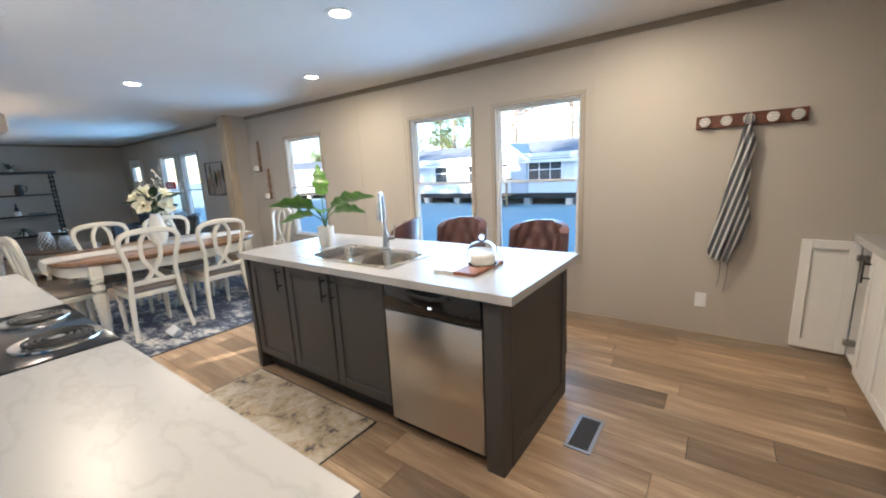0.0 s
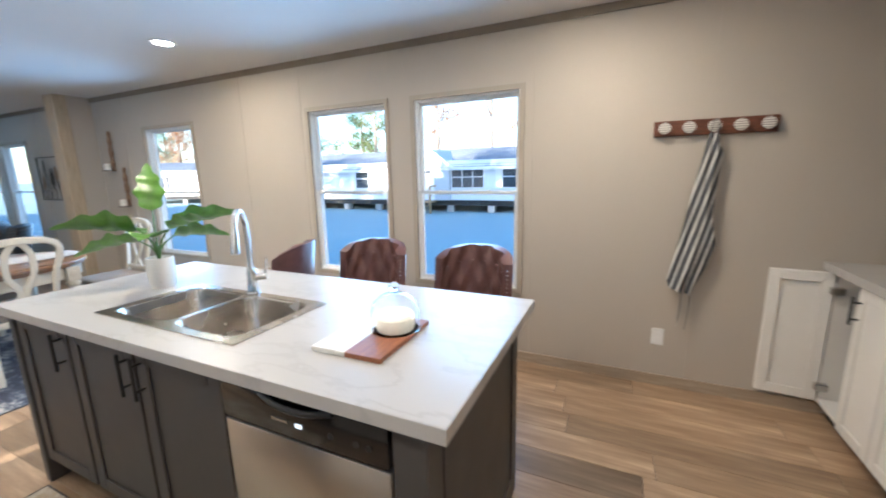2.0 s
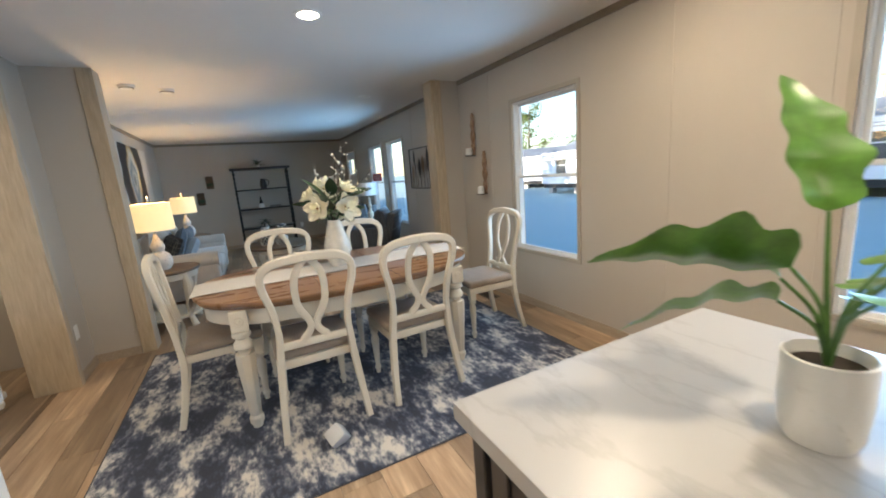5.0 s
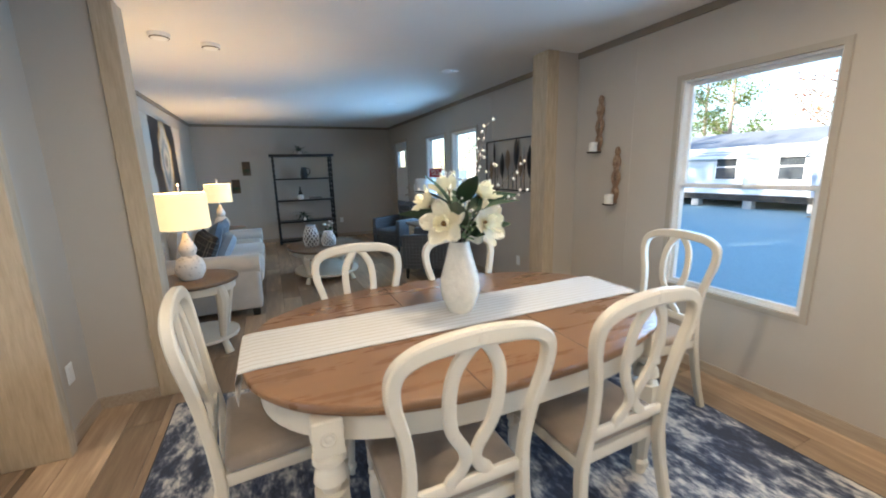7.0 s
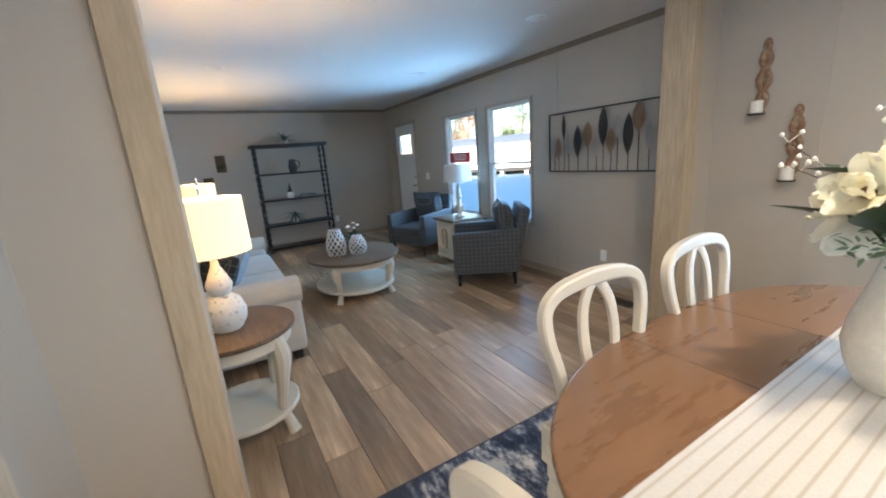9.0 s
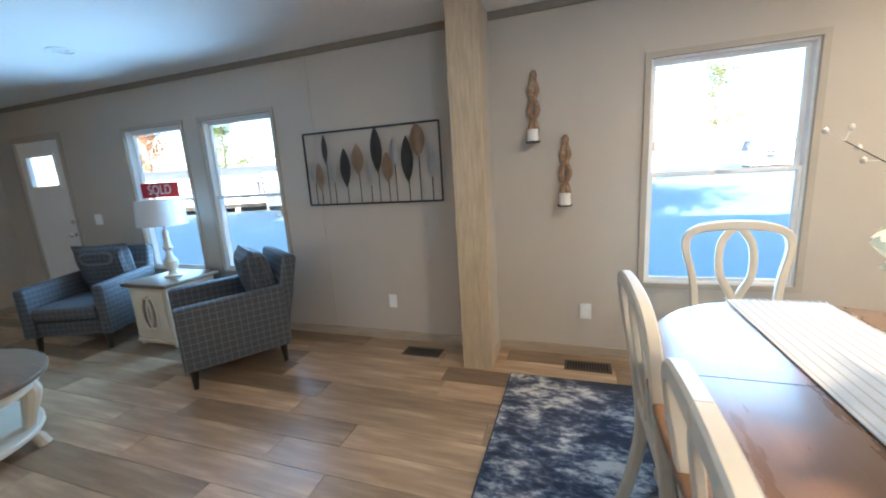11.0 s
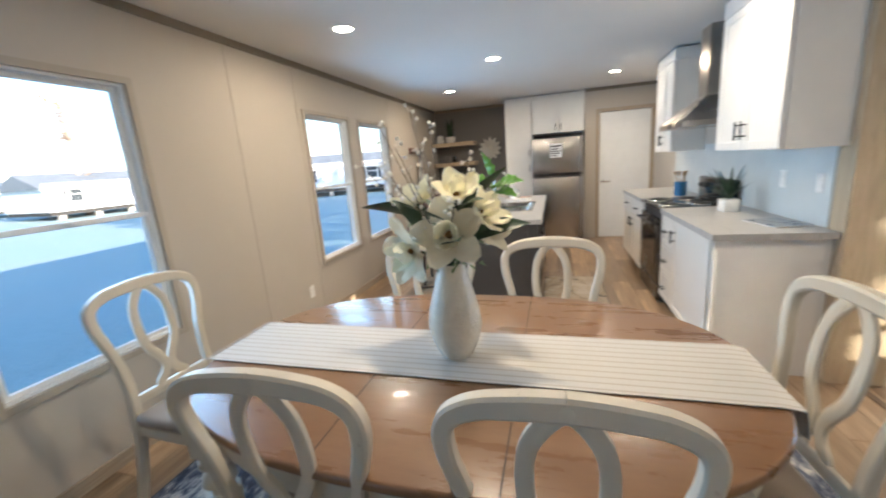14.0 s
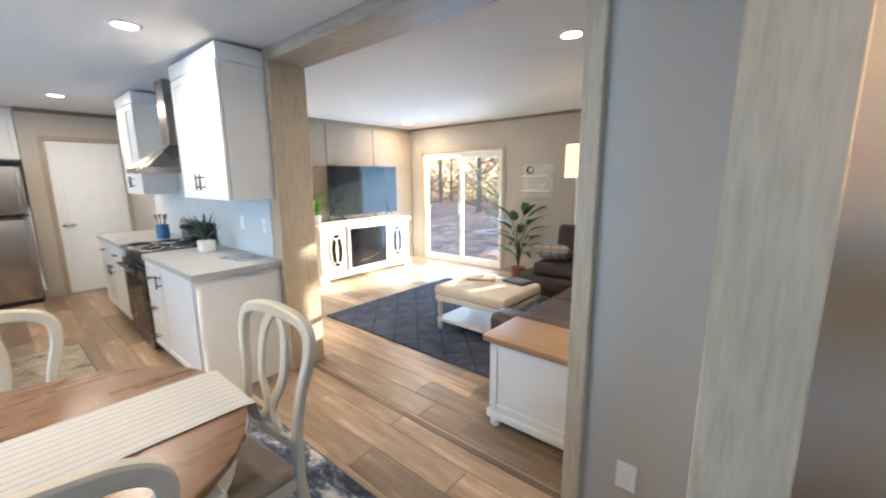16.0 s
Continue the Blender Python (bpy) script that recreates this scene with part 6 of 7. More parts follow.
for k in range(14):
    part("leaf", join(None, leaf(0.17, 0.05, 0, 0.2, 0.3, 6, 0.0), pose(0, 0, 0.09) @ pose(0, 0, 0, 0, 0, k * 137) @ pose(0, 0, 0, 30 + 12 * (k % 4), 0, 0)), M_GREEN_DARK, green)
for k in range(5):
    part("flower", lathe([(0, 0.02), (0.02, 0.01), (0.024, 0.0), (0, -0.005)], 10, at=(0.06 * math.cos(k * 1.3), 0.06 * math.sin(k * 1.3), 0.25 + 0.02 * (k % 3))), M_BUD, green)


# plaid armchairs by the window
def armchair():
    c = thing("armchair", "charcoal plaid upholstered armchair with dark tapered legs", "armchair", group="armchairs by the living room window")
    part("base", box(-0.28, 0.28, -0.30, 0.33, 0.15, 0.29, 0.02, 2), M_TWEED, c)
    part("seat_cushion", box(-0.275, 0.275, -0.2, 0.36, 0.295, 0.43, 0.04, 4), M_TWEED, c)
    for s in (-1, 1):
        b = box(-0.05, 0.05, -0.36, 0.36, 0.15, 0.61, 0.022, 3)
        for v in b.verts:
            if v.co.z > 0.4:
                v.co.z += 0.02 * (0.36 - v.co.y) / 0.72
        part("arm", join(None, b, pose(s * 0.335, 0, 0)), M_TWEED, c)
    part("backrest", join(None, box(-0.33, 0.33, -0.06, 0.05, 0, 0.66, 0.03, 3), pose(0, -0.30, 0.2, 12, 0, 0)), M_TWEED, c)
    part("back_cushion", join(None, pillow(0.54, 0.50, 0.22), pose(0, -0.24, 0.66, -12, 0, 0)), M_TWEED, c)
    for x in (-0.31, 0.31):
        for y in (-0.31, 0.31):
            part("leg", sweep([(x, y, 0), (x * 0.98, y * 0.98, 0.15)], [0.016, 0.03], seg=8), M_ESPRESSO, c)
    return c


ac = armchair()
ac.matrix_basis = pose(-8.28, 3.20, 0, 0, 0, 146)
copy_thing(ac, pose(-10.12, 3.31, 0, 0, 0, -158))

cst = thing("side_table", "cream chairside cabinet with a brown top and oval door", "side table", pose(-9.27, 3.50, 0))
part("body", box(-0.24, 0.24, -0.24, 0.24, 0.07, 0.56, 0.006, 1), M_CREAM, cst)
part("tabletop", box(-0.28, 0.28, -0.28, 0.28, 0.56, 0.595, 0.008, 2), M_TOPWOOD, cst)
part("plinth", box(-0.25, 0.25, -0.25, 0.25, 0.03, 0.07, 0.006, 1), M_CREAM, cst)
for x in (-0.21, 0.21):
    for y in (-0.21, 0.21):
        part("foot", lathe([(0.02, 0), (0.03, 0.015), (0.022, 0.03)], 12, at=(x, y, 0)), M_CREAM, cst)
dr = part("door", box(-0.2, 0.2, -0.25, -0.24, 0.11, 0.53, 0.003, 1), M_CREAM, cst)
part("mirror_panel", prism(oval(0.09, 0.16, 2, 32), 0, 0.003), surface("dim_mirror", (0.5, 0.5, 0.5), 0.08, 1.0, bump=0), dr).matrix_basis = pose(0, -0.251, 0.32, 90, 0, 0)
bm = bmesh.new()
for s in (-0.035, 0.035):
    sweep([(s + 0.06 * math.cos(a), -0.258, 0.32 + 0.15 * math.sin(a)) for a in np.linspace(0, 2 * math.pi, 28, endpoint=False)], 0.009, seg=6, closed=True, bm=bm)
part("fretwork", bm, M_CREAM, dr)
lp = thing("table_lamp", "unlit table lamp with turned cream base and drum shade", "table lamp", pose(-9.24, 3.50, 0.595))
part("base", lathe([(0, 0), (0.07, 0), (0.075, 0.02), (0.04, 0.035), (0.03, 0.06), (0.055, 0.10), (0.06, 0.15), (0.03, 0.20), (0.024, 0.25), (0.045, 0.28), (0.03, 0.31), (0.022, 0.40), (0.03, 0.42), (0.012, 0.45), (0, 0.45)], 24), M_CREAM, lp)
part("stem", lathe([(0, 0.45), (0.007, 0.45), (0.007, 0.76), (0, 0.77)], 10), M_CHROME, lp)
part("shade", lathe([(0.2, 0.49), (0.18, 0.72), (0.177, 0.72), (0.197, 0.49)], 32), M_SHADE_OFF, lp)

# dark etagere with ornaments
et = thing("etagere", "black wooden etagere with turned posts and five shelves", "bookshelf", pose(-12.05, 1.84, 0))
for z in (0.06, 0.46, 0.90, 1.34):
    part("shelf", box(-0.17, 0.17, -0.58, 0.58, z - 0.015, z + 0.015, 0.004, 1), M_ESPRESSO, et)
part("top_board", box(-0.2, 0.2, -0.625, 0.625, 1.785, 1.835, 0.008, 2), M_ESPRESSO, et)
for x in (-0.15, 0.15):
    for y in (-0.56, 0.56):
        prof = [(0.024, 0.0), (0.03, 0.04), (0.022, 0.075)]
        for z0 in (0.075, 0.475, 0.915, 1.355):
            for k in range(4):
                zz = z0 + 0.1 * k
                prof += [(0.015, zz + 0.015), (0.028, zz + 0.05), (0.028, zz + 0.065), (0.015, zz + 0.095)]
        prof.append((0.022, 1.785))
        part("post", lathe(prof, 12, at=(x, y, 0)), M_ESPRESSO, et)
orn = thing("potted_plant", "small leafy plant in a white bowl on the etagere", "plant", pose(-12.05, 1.80, 1.835))
part("pot", lathe([(0, 0), (0.04, 0), (0.075, 0.06), (0.068, 0.06), (0, 0.04)], 18), M_CERAMIC, orn)
for k in range(22):
    part("leaf", join(None, leaf(0.16 + 0.03 * (k % 3), 0.04, 0, 0.2, 0.5, 5, 0.0), pose(0, 0, 0.05) @ pose(0, 0, 0, 0, 0, k * 137) @ pose(0, 0, 0, 15 + 14 * (k % 5), 0, 0)), M_GREEN_DARK, orn)
pit = thing("pitcher", "black pitcher beside a grey cup on the etagere", "pitcher", pose(-12.03, 1.86, 1.355))
part("body", lathe([(0, 0), (0.06, 0), (0.075, 0.06), (0.07, 0.13), (0.05, 0.19), (0.055, 0.22), (0, 0.2)], 20), M_BLACK, pit)
part("handle", sweep(curve_points([(0, 0.05, 0.2), (0, 0.12, 0.17), (0, 0.11, 0.09), (0, 0.07, 0.06)], 5), 0.009, seg=7), M_BLACK, pit)
bt = thing("bottle", "dark bottle with a white belly on the etagere", "bottle", pose(-12.03, 1.75, 0.915))
part("belly", lathe([(0, 0), (0.05, 0), (0.062, 0.04), (0.05, 0.10), (0, 0.10)], 18), M_CERAMIC, bt)
part("neck", lathe([(0, 0.101), (0.048, 0.101), (0.03, 0.15), (0.015, 0.22), (0.018, 0.26), (0, 0.26)], 18), M_BLACK_GLOSS, bt)
bks = thing("book_stack", "low stack of grey books on the etagere", "books", pose(-12.03, 2.05, 0.915))
for k, w in enumerate((0.13, 0.12)):
    part("book", box(-0.09, 0.09, -w, w, 0.026 * k, 0.026 * k + 0.024, 0.003, 1), surface("grey_book", (0.17, 0.16, 0.15), 0.6), bks)
gp = thing("potted_plant", "trailing green plant in a white pot on the etagere", "plant", pose(-12.03, 1.78, 0.475))
part("pot", lathe([(0, 0), (0.045, 0), (0.055, 0.1), (0.045, 0.1), (0, 0.09)], 18), M_CERAMIC, gp)
for k in range(24):
    part("leaf", join(None, leaf(0.2, 0.035, 0, 0.2, 0.9, 6, 0.0), pose(0, 0, 0.1) @ pose(0, 0, 0, 0, 0, k * 137) @ pose(0, 0, 0, 10 + 12 * (k % 5), 0, 0)), M_GREEN_DARK, gp)

# wall pictures and hangings
for y, z, s in ((0.775, 1.575, 1), (0.55, 1.22, 1)):
    pc = thing("wall_plaque", "small dark wooden plaque with greenery on the wall", "wall decor", pose(WEST, y, z), "plaques by the etagere")
    part("board", box(0, 0.018, -0.075, 0.075, -0.14, 0.14, 0.004, 1), wood("plaque_wood", (0.05, 0.03, 0.015), (0.16, 0.09, 0.04), 0.6, 5), pc)
    for k in range(9):
        part("leaf", join(None, leaf(0.1, 0.03, 0, 0.2, 0.3, 4, 0.0), pose(0.025, 0, -0.02) @ pose(0, 0, 0, 0, 50, 0) @ pose(0, 0, 0, 0, 0, k * 40)), M_GREEN_DARK, pc)


def geode():
    m, n, l, b = graph("geode_canvas")
    tc, mp, ln = n.new("ShaderNodeTexCoord"), n.new("ShaderNodeMapping"), n.new("ShaderNodeVectorMath")
    l.new(tc.outputs["Object"], mp.inputs[0])
    mp.inputs["Scale"].default_value = (1.0, 0.0, 0.64)
    ln.operation = "LENGTH"
    l.new(mp.outputs[0], ln.inputs[0])
    add = n.new("ShaderNodeMath")
    add.operation = "MULTIPLY_ADD"
    l.new(noise_of(n, l, 3, 5, 0.6), add.inputs[0])
    add.inputs[1].default_value = 0.28
    l.new(ln.outputs["Value"], add.inputs[2])
    tone = ramp_of(n, l, add.outputs[0], (0.16, (0.10, 0.13, 0.15)), (0.24, (0.32, 0.36, 0.37)), (0.32, (0.09, 0.16, 0.20)), (0.40, (0.42, 0.43, 0.40)), (0.47, (0.30, 0.22, 0.10)), (0.52, (0.012, 0.014, 0.018)), (0.84, (0.015, 0.017, 0.02)), (0.9, (0.55, 0.52, 0.46)))
    l.new(tone, b.inputs["Base Color"])
    b.inputs["Roughness"].default_value = 0.5
    return m


pa = thing("canvas_painting", "large abstract canvas with black and teal oval bands", "painting", pose(-9.93, SOUTH_LIV, 1.63))
part("canvas", box(-1.2, 1.2, 0.0, 0.035, -0.57, 0.57, 0.003, 1), geode(), pa)

fa = thing("metal_wall_art", "black wire frame holding metal and wood leaves", "wall art", pose(-7.225, NORTH - 0.03, 1.485))
bm = bmesh.new()
for a, b in (((-0.605, -0.295), (0.605, -0.295)), ((-0.605, 0.295), (0.605, 0.295)), ((-0.605, -0.295), (-0.605, 0.295)), ((0.605, -0.295), (0.605, 0.295))):
    sweep([(a[0], 0, a[1]), (b[0], 0, b[1])], 0.0075, seg=6, square=0.5, bm=bm)
part("frame", bm, M_BLACK, fa)
M_LEAFWOOD = wood("leaf_wood", (0.30, 0.20, 0.12), (0.46, 0.33, 0.22), 0.6, 6, (9, 9, 1))
M_LEAFWHITE = surface("whitewashed_metal", (0.46, 0.45, 0.43), 0.5, 0.2)
for x, z, h, w, kind in ((-0.53, -0.02, 0.2, 0.055, 2), (-0.475, -0.06, 0.24, 0.085, 1), (-0.40, 0.16, 0.24, 0.055, 0), (-0.34, -0.02, 0.22, 0.055, 2), (-0.22, 0.0, 0.32, 0.10, 0), (-0.10, 0.06, 0.25, 0.11, 1), (0.0, -0.06, 0.22, 0.05, 2), (0.075, 0.12, 0.36, 0.105, 0), (0.16, -0.02, 0.24, 0.10, 1), (0.225, 0.1, 0.22, 0.065, 2), (0.335, 0.03, 0.36, 0.105, 0), (0.43, 0.17, 0.26, 0.125, 1), (0.53, 0.0, 0.24, 0.07, 2)):
    stem = part("stem", sweep([(x, 0, -0.29), (x, 0, z - h * 0.4)], 0.004, seg=6), M_BLACK, fa)
    b = bmesh.new()
    ring, mid = [], [b.verts.new((0, -0.014, h / 2 * t)) for t in (-0.9, -0.45, 0, 0.45, 0.9)]
    lf = []
    for t in (-1.0, -0.7, -0.35, 0, 0.35, 0.7, 1.0):
        ww = w / 2 * math.cos(t * math.pi / 2) ** 0.8 if abs(t) < 1 else 0.0008
        lf.append([b.verts.new((s * ww, -0.012 * (1 - abs(s)) * (1 - t * t), h / 2 * t)) for s in (-1, -0.5, 0, 0.5, 1)])
    bmesh.ops.delete(b, geom=mid, context="VERTS")
    for p, q in zip(lf, lf[1:]):
        for k in range(4):
            b.faces.new((p[k], p[k + 1], q[k + 1], q[k]))
    bmesh.ops.solidify(b, geom=b.faces[:], thickness=0.003)
    part("leaf", join(None, b, pose(x, -0.012, z)), (M_CAB_GREY, M_LEAFWOOD, M_LEAFWHITE)[kind], stem)

for x, y in ((-6.83, 0.56), (-6.98, 0.86)):
    sm = thing("smoke_detector", "round white plastic smoke detector on the ceiling", "smoke detector", pose(x, y, TOP))
    part("housing", lathe([(0.0, -0.035), (0.05, -0.033), (0.068, -0.018), (0.07, 0.0)], 24), M_WHITE, sm)
    part("vent_ring", lathe([(0.058, -0.03), (0.062, -0.028), (0.06, -0.024), (0.056, -0.027)], 24), M_VENT, sm)
sw = thing("light_switch", "white double light switch plate by the entry door", "light switch", pose(-10.72, NORTH, 1.12))
part("plate", box(-0.06, 0.06, -0.006, 0, -0.058, 0.058, 0.003, 1), M_WHITE, sw)
for x in (-0.024, 0.024):
    part("toggle", box(x - 0.005, x + 0.005, -0.016, -0.006, -0.012, 0.012, 0.002, 1), M_WHITE, sw)

# sold sign hung in the window
sg = thing("sold_sign", "red sign lettered SOLD in white inside the window", "sign", pose(-9.70, NORTH + 0.02, 1.40))
part("board", box(-0.27, 0.27, -0.004, 0.0, -0.075, 0.075), surface("sign_red", (0.45, 0.018, 0.03), 0.5, vary=0.05), sg)
tx = bpy.data.curves.new("lettering", "FONT")
tx.body, tx.size, tx.align_x, tx.align_y, tx.extrude = "SOLD", 0.135, "CENTER", "CENTER", 0.001
txo = new("lettering_curve", tx)
deps = bpy.context.evaluated_depsgraph_get()
me = bpy.data.meshes.new_from_object(txo.evaluated_get(deps))
bpy.data.objects.remove(txo)
me.materials.append(M_WHITE)
lt = new("lettering", me)
lt.parent = sg
lt.matrix_basis = pose(0, -0.006, 0, 90, 0, 0)

# ---- den ----
M_ANTIQUE = two_tone("antique_white", (0.66, 0.63, 0.56), (0.33, 0.28, 0.21), 0.55, 16, (0.58, 0.7))
tv = thing("television", "large flat black television on the media console", "television", pose(-1.13, -2.645, 0.90, 0, 0, -90))
part("back_shell", box(-0.695, 0.695, 0.0, 0.035, 0.055, 0.83, 0.006, 2), M_BLACK, tv)
part("bezel", box(-0.70, 0.70, -0.012, 0.0, 0.05, 0.835, 0.003, 1), M_BLACK, tv)
part("screen", box(-0.69, 0.69, -0.014, -0.012, 0.062, 0.825), surface("tv_screen", (0.012, 0.014, 0.016), 0.07, vary=0.05, bump=0.0), tv)
for x in (-0.5, 0.5):
    part("foot", sweep([(x, -0.12, 0.004), (x, 0.0, 0.06), (x, 0.1, 0.004)], 0.009, seg=8), M_BLACK, tv)

con = thing("media_console", "distressed white media console with a fireplace insert", "media console", pose(-1.21, -2.44, 0, 0, 0, -90))
W = 0.93
part("body", box(-W + 0.03, W - 0.03, -0.20, 0.20, 0.10, 0.82, 0.006, 1), M_ANTIQUE, con)
part("tabletop", box(-W, W, -0.25, 0.22, 0.82, 0.87, 0.012, 2), M_ANTIQUE, con)
part("plinth", box(-W, W, -0.235, 0.22, 0.05, 0.13, 0.012, 2), M_ANTIQUE, con)
for x in (-W + 0.08, W - 0.08):
    part("foot", box(x - 0.08, x + 0.08, -0.23, 0.2, 0, 0.055, 0.008, 1), M_ANTIQUE, con)
    part("pilaster", box(x - 0.035 * 1, x + 0.035, -0.225, -0.20, 0.13, 0.82, 0.006, 1), M_ANTIQUE, con)
fi = part("fireplace", box(-0.36, 0.36, -0.225, -0.201, 0.17, 0.77, 0.004, 1), M_BLACK_GLOSS, con, "black glass electric fireplace insert")
bm = bmesh.new()
for a, b, c, d in ((-0.41, -0.36, 0.13, 0.81), (0.36, 0.41, 0.13, 0.81), (-0.36, 0.36, 0.77, 0.81), (-0.36, 0.36, 0.13, 0.17)):
    box(a, b, -0.232, -0.201, c, d, 0.005, 1, bm=bm)
part("surround", bm, M_ANTIQUE, fi)
for k in range(5):
    part("log", sweep([(-0.22 + 0.04 * k, -0.229, 0.24 + 0.02 * (k % 2)), (-0.02 + 0.05 * k, -0.229, 0.27 + 0.015 * k)], 0.018, 0.004, seg=8), M_TWIG, fi)
for s in (-1, 1):
    x0 = s * 0.615
    dd = part("door", box(x0 - 0.165, x0 + 0.165, -0.215, -0.201, 0.15, 0.80, 0.004, 1), M_ANTIQUE, con)
    part("glass_panel", prism(oval(0.10, 0.24, 3, 28), 0, 0.003), M_BLACK_GLOSS, dd).matrix_basis = pose(x0, -0.2155, 0.475, 90, 0, 0)
    bm = bmesh.new()
    for q in (-0.045, 0.045):
        sweep([(x0 + q + 0.06 * math.cos(a), -0.222, 0.475 + 0.2 * math.sin(a)) for a in np.linspace(0, 2 * math.pi, 28, endpoint=False)], 0.01, seg=6, closed=True, bm=bm)
    part("fretwork", bm, M_ANTIQUE, dd)
sb = thing("soundbar", "small white box in front of the television", "media player", pose(-1.33, -2.62, 0.87))
part("box_body", box(-0.05, 0.05, -0.09, 0.09, 0, 0.035, 0.006, 2), M_WHITE, sb)
pp = thing("potted_plant", "bright green leafy plant in a white pot on the console", "plant", pose(-1.22, -1.66, 0.87))
part("pot", lathe([(0, 0), (0.05, 0), (0.065, 0.13), (0.055, 0.13), (0, 0.11)], 20), M_CERAMIC, pp)
for k in range(22):
    part("leaf", join(None, leaf(0.22 + 0.04 * (k % 3), 0.06, 0, 0.2, 0.4, 6, 0.0), pose(0, 0, 0.12 + 0.006 * k) @ pose(0, 0, 0, 0, 0, k * 137) @ pose(0, 0, 0, 25 + 14 * (k % 4), 0, 0)), M_LEAF, pp)


def trellis():
    m, n, l, b = graph("navy_trellis_rug")
    tc, mp = n.new("ShaderNodeTexCoord"), n.new("ShaderNodeMapping")
    l.new(tc.outputs["Object"], mp.inputs[0])
    mp.inputs["Rotation"].default_value = (0, 0, radians(45))
    sep = n.new("ShaderNodeSeparateXYZ")
    l.new(mp.outputs[0], sep.inputs[0])
    weave = noise_of(n, l, 90, 3)
    tone = mixed(n, l, ramp_of(n, l, noise_of(n, l, 5, 5, 0.7), (0.35, 0.0), (0.65, 1.0)), (0.022, 0.028, 0.05), (0.075, 0.085, 0.115))
    for axis in (0, 1):
        d, f = n.new("ShaderNodeMath"), n.new("ShaderNodeMath")
        d.operation, f.operation = "DIVIDE", "FRACT"
        l.new(sep.outputs[axis], d.inputs[0])
        d.inputs[1].default_value = 0.23
        l.new(d.outputs[0], f.inputs[0])
        tone = mixed(n, l, ramp_of(n, l, f.outputs[0], (0.0, 0.8), (0.08, 0.8), (0.1, 0.0), (0.9, 0.0)), tone, (0.016, 0.018, 0.03))
    l.new(tone, b.inputs["Base Color"])
    b.inputs["Roughness"].default_value = 0.95
    bump_of(n, l, b, weave, 0.5, 0.005)
    return m


flat_rug("area_rug", -5.3, -2.60, -3.0, -0.85, trellis(), "navy blue trellis-patterned rug in the den", 0.012)

ot = thing("ottoman_table", "tufted beige ottoman coffee table with a lower shelf", "ottoman", pose(-4.22, -1.68, 0.012))
M_BEIGE = surface("beige_ottoman_fabric", (0.58, 0.50, 0.38), 0.95, vary=0.08, fine=120, bump=0.3)
part("cushion", box(-0.41, 0.41, -0.36, 0.36, 0.36, 0.46, 0.03, 4), M_BEIGE, ot)
part("frame", box(-0.40, 0.40, -0.35, 0.35, 0.31, 0.36, 0.004, 1), M_CREAM, ot)
part("shelf", box(-0.39, 0.39, -0.34, 0.34, 0.09, 0.12, 0.004, 1), M_CREAM, ot)
for x in (-0.365, 0.365):
    for y in (-0.315, 0.315):
        part("leg", lathe([(0.02, 0), (0.028, 0.03), (0.028, 0.12), (0.016, 0.14), (0.026, 0.2), (0.016, 0.27), (0.028, 0.29), (0.028, 0.31)], 12, at=(x, y, 0)), M_CREAM, ot)
tr = thing("tray", "small wooden tray with ornaments on the ottoman", "tray", pose(-4.05, -1.82, 0.472, 0, 0, 25))
part("tray_base", box(-0.15, 0.15, -0.1, 0.1, 0, 0.02, 0.005, 1), M_SPOON, tr)
part("bead_bowl", lathe([(0, 0.02), (0.03, 0.02), (0.05, 0.06), (0.045, 0.06), (0, 0.04)], 14), M_CERAMIC, tr)
bo = thing("book", "dark book lying on the ottoman", "book", pose(-4.42, -1.93, 0.472, 0, 0, -12))
part("cover", box(-0.13, 0.13, -0.09, 0.09, 0, 0.025, 0.003, 1), M_CAB_GREY, bo)

M_BROWN = surface("brown_leather", (0.055, 0.032, 0.024), 0.4, vary=0.2, scale=6, fine=70, bump=0.15)


def leather_sofa(name, label, m, length, arms=(-1, 1)):
    s = thing(name, label, "sofa", m)
    h = length / 2
    part("base", box(-h + (0.17 if -1 in arms else 0.0), h - (0.17 if 1 in arms else 0.0), -0.45, 0.42, 0.08, 0.30, 0.03, 3), M_BROWN, s)
    for k in arms:
        part("arm", box(k * (h - 0.1) - 0.1, k * (h - 0.1) + 0.1, -0.46, 0.46, 0.08, 0.60, 0.06, 4), M_BROWN, s)
    n = 2 if length < 2.1 else 3
    w = (length - 0.4) / n
    for i in range(n):
        x = -h + 0.2 + w * (i + 0.5)
        part("seat_cushion", box(x - w / 2 + 0.004, x + w / 2 - 0.004, -0.25, 0.47, 0.30, 0.46, 0.05, 4), M_BROWN, s)
        part("back_cushion", join(None, box(-w / 2 + 0.004, w / 2 - 0.004, -0.11, 0.11, 0, 0.46, 0.07, 4), pose(x, -0.30, 0.42, 10, 0, 0)), M_BROWN, s)
    for x in (-h + 0.08, h - 0.08):
        for y in (-0.38, 0.38):
            part("foot", box(x - 0.03, x + 0.03, y - 0.03, y + 0.03, 0, 0.08), M_ESPRESSO, s)
    return s


leather_sofa("sofa", "dark brown leather sofa facing the television", pose(-5.33, -1.72, 0, 0, 0, -90), 2.05)
leather_sofa("loveseat", "dark brown leather loveseat along the den wall", pose(-4.72, -3.42, 0, 0, 0, 0), 1.75, (-1,))
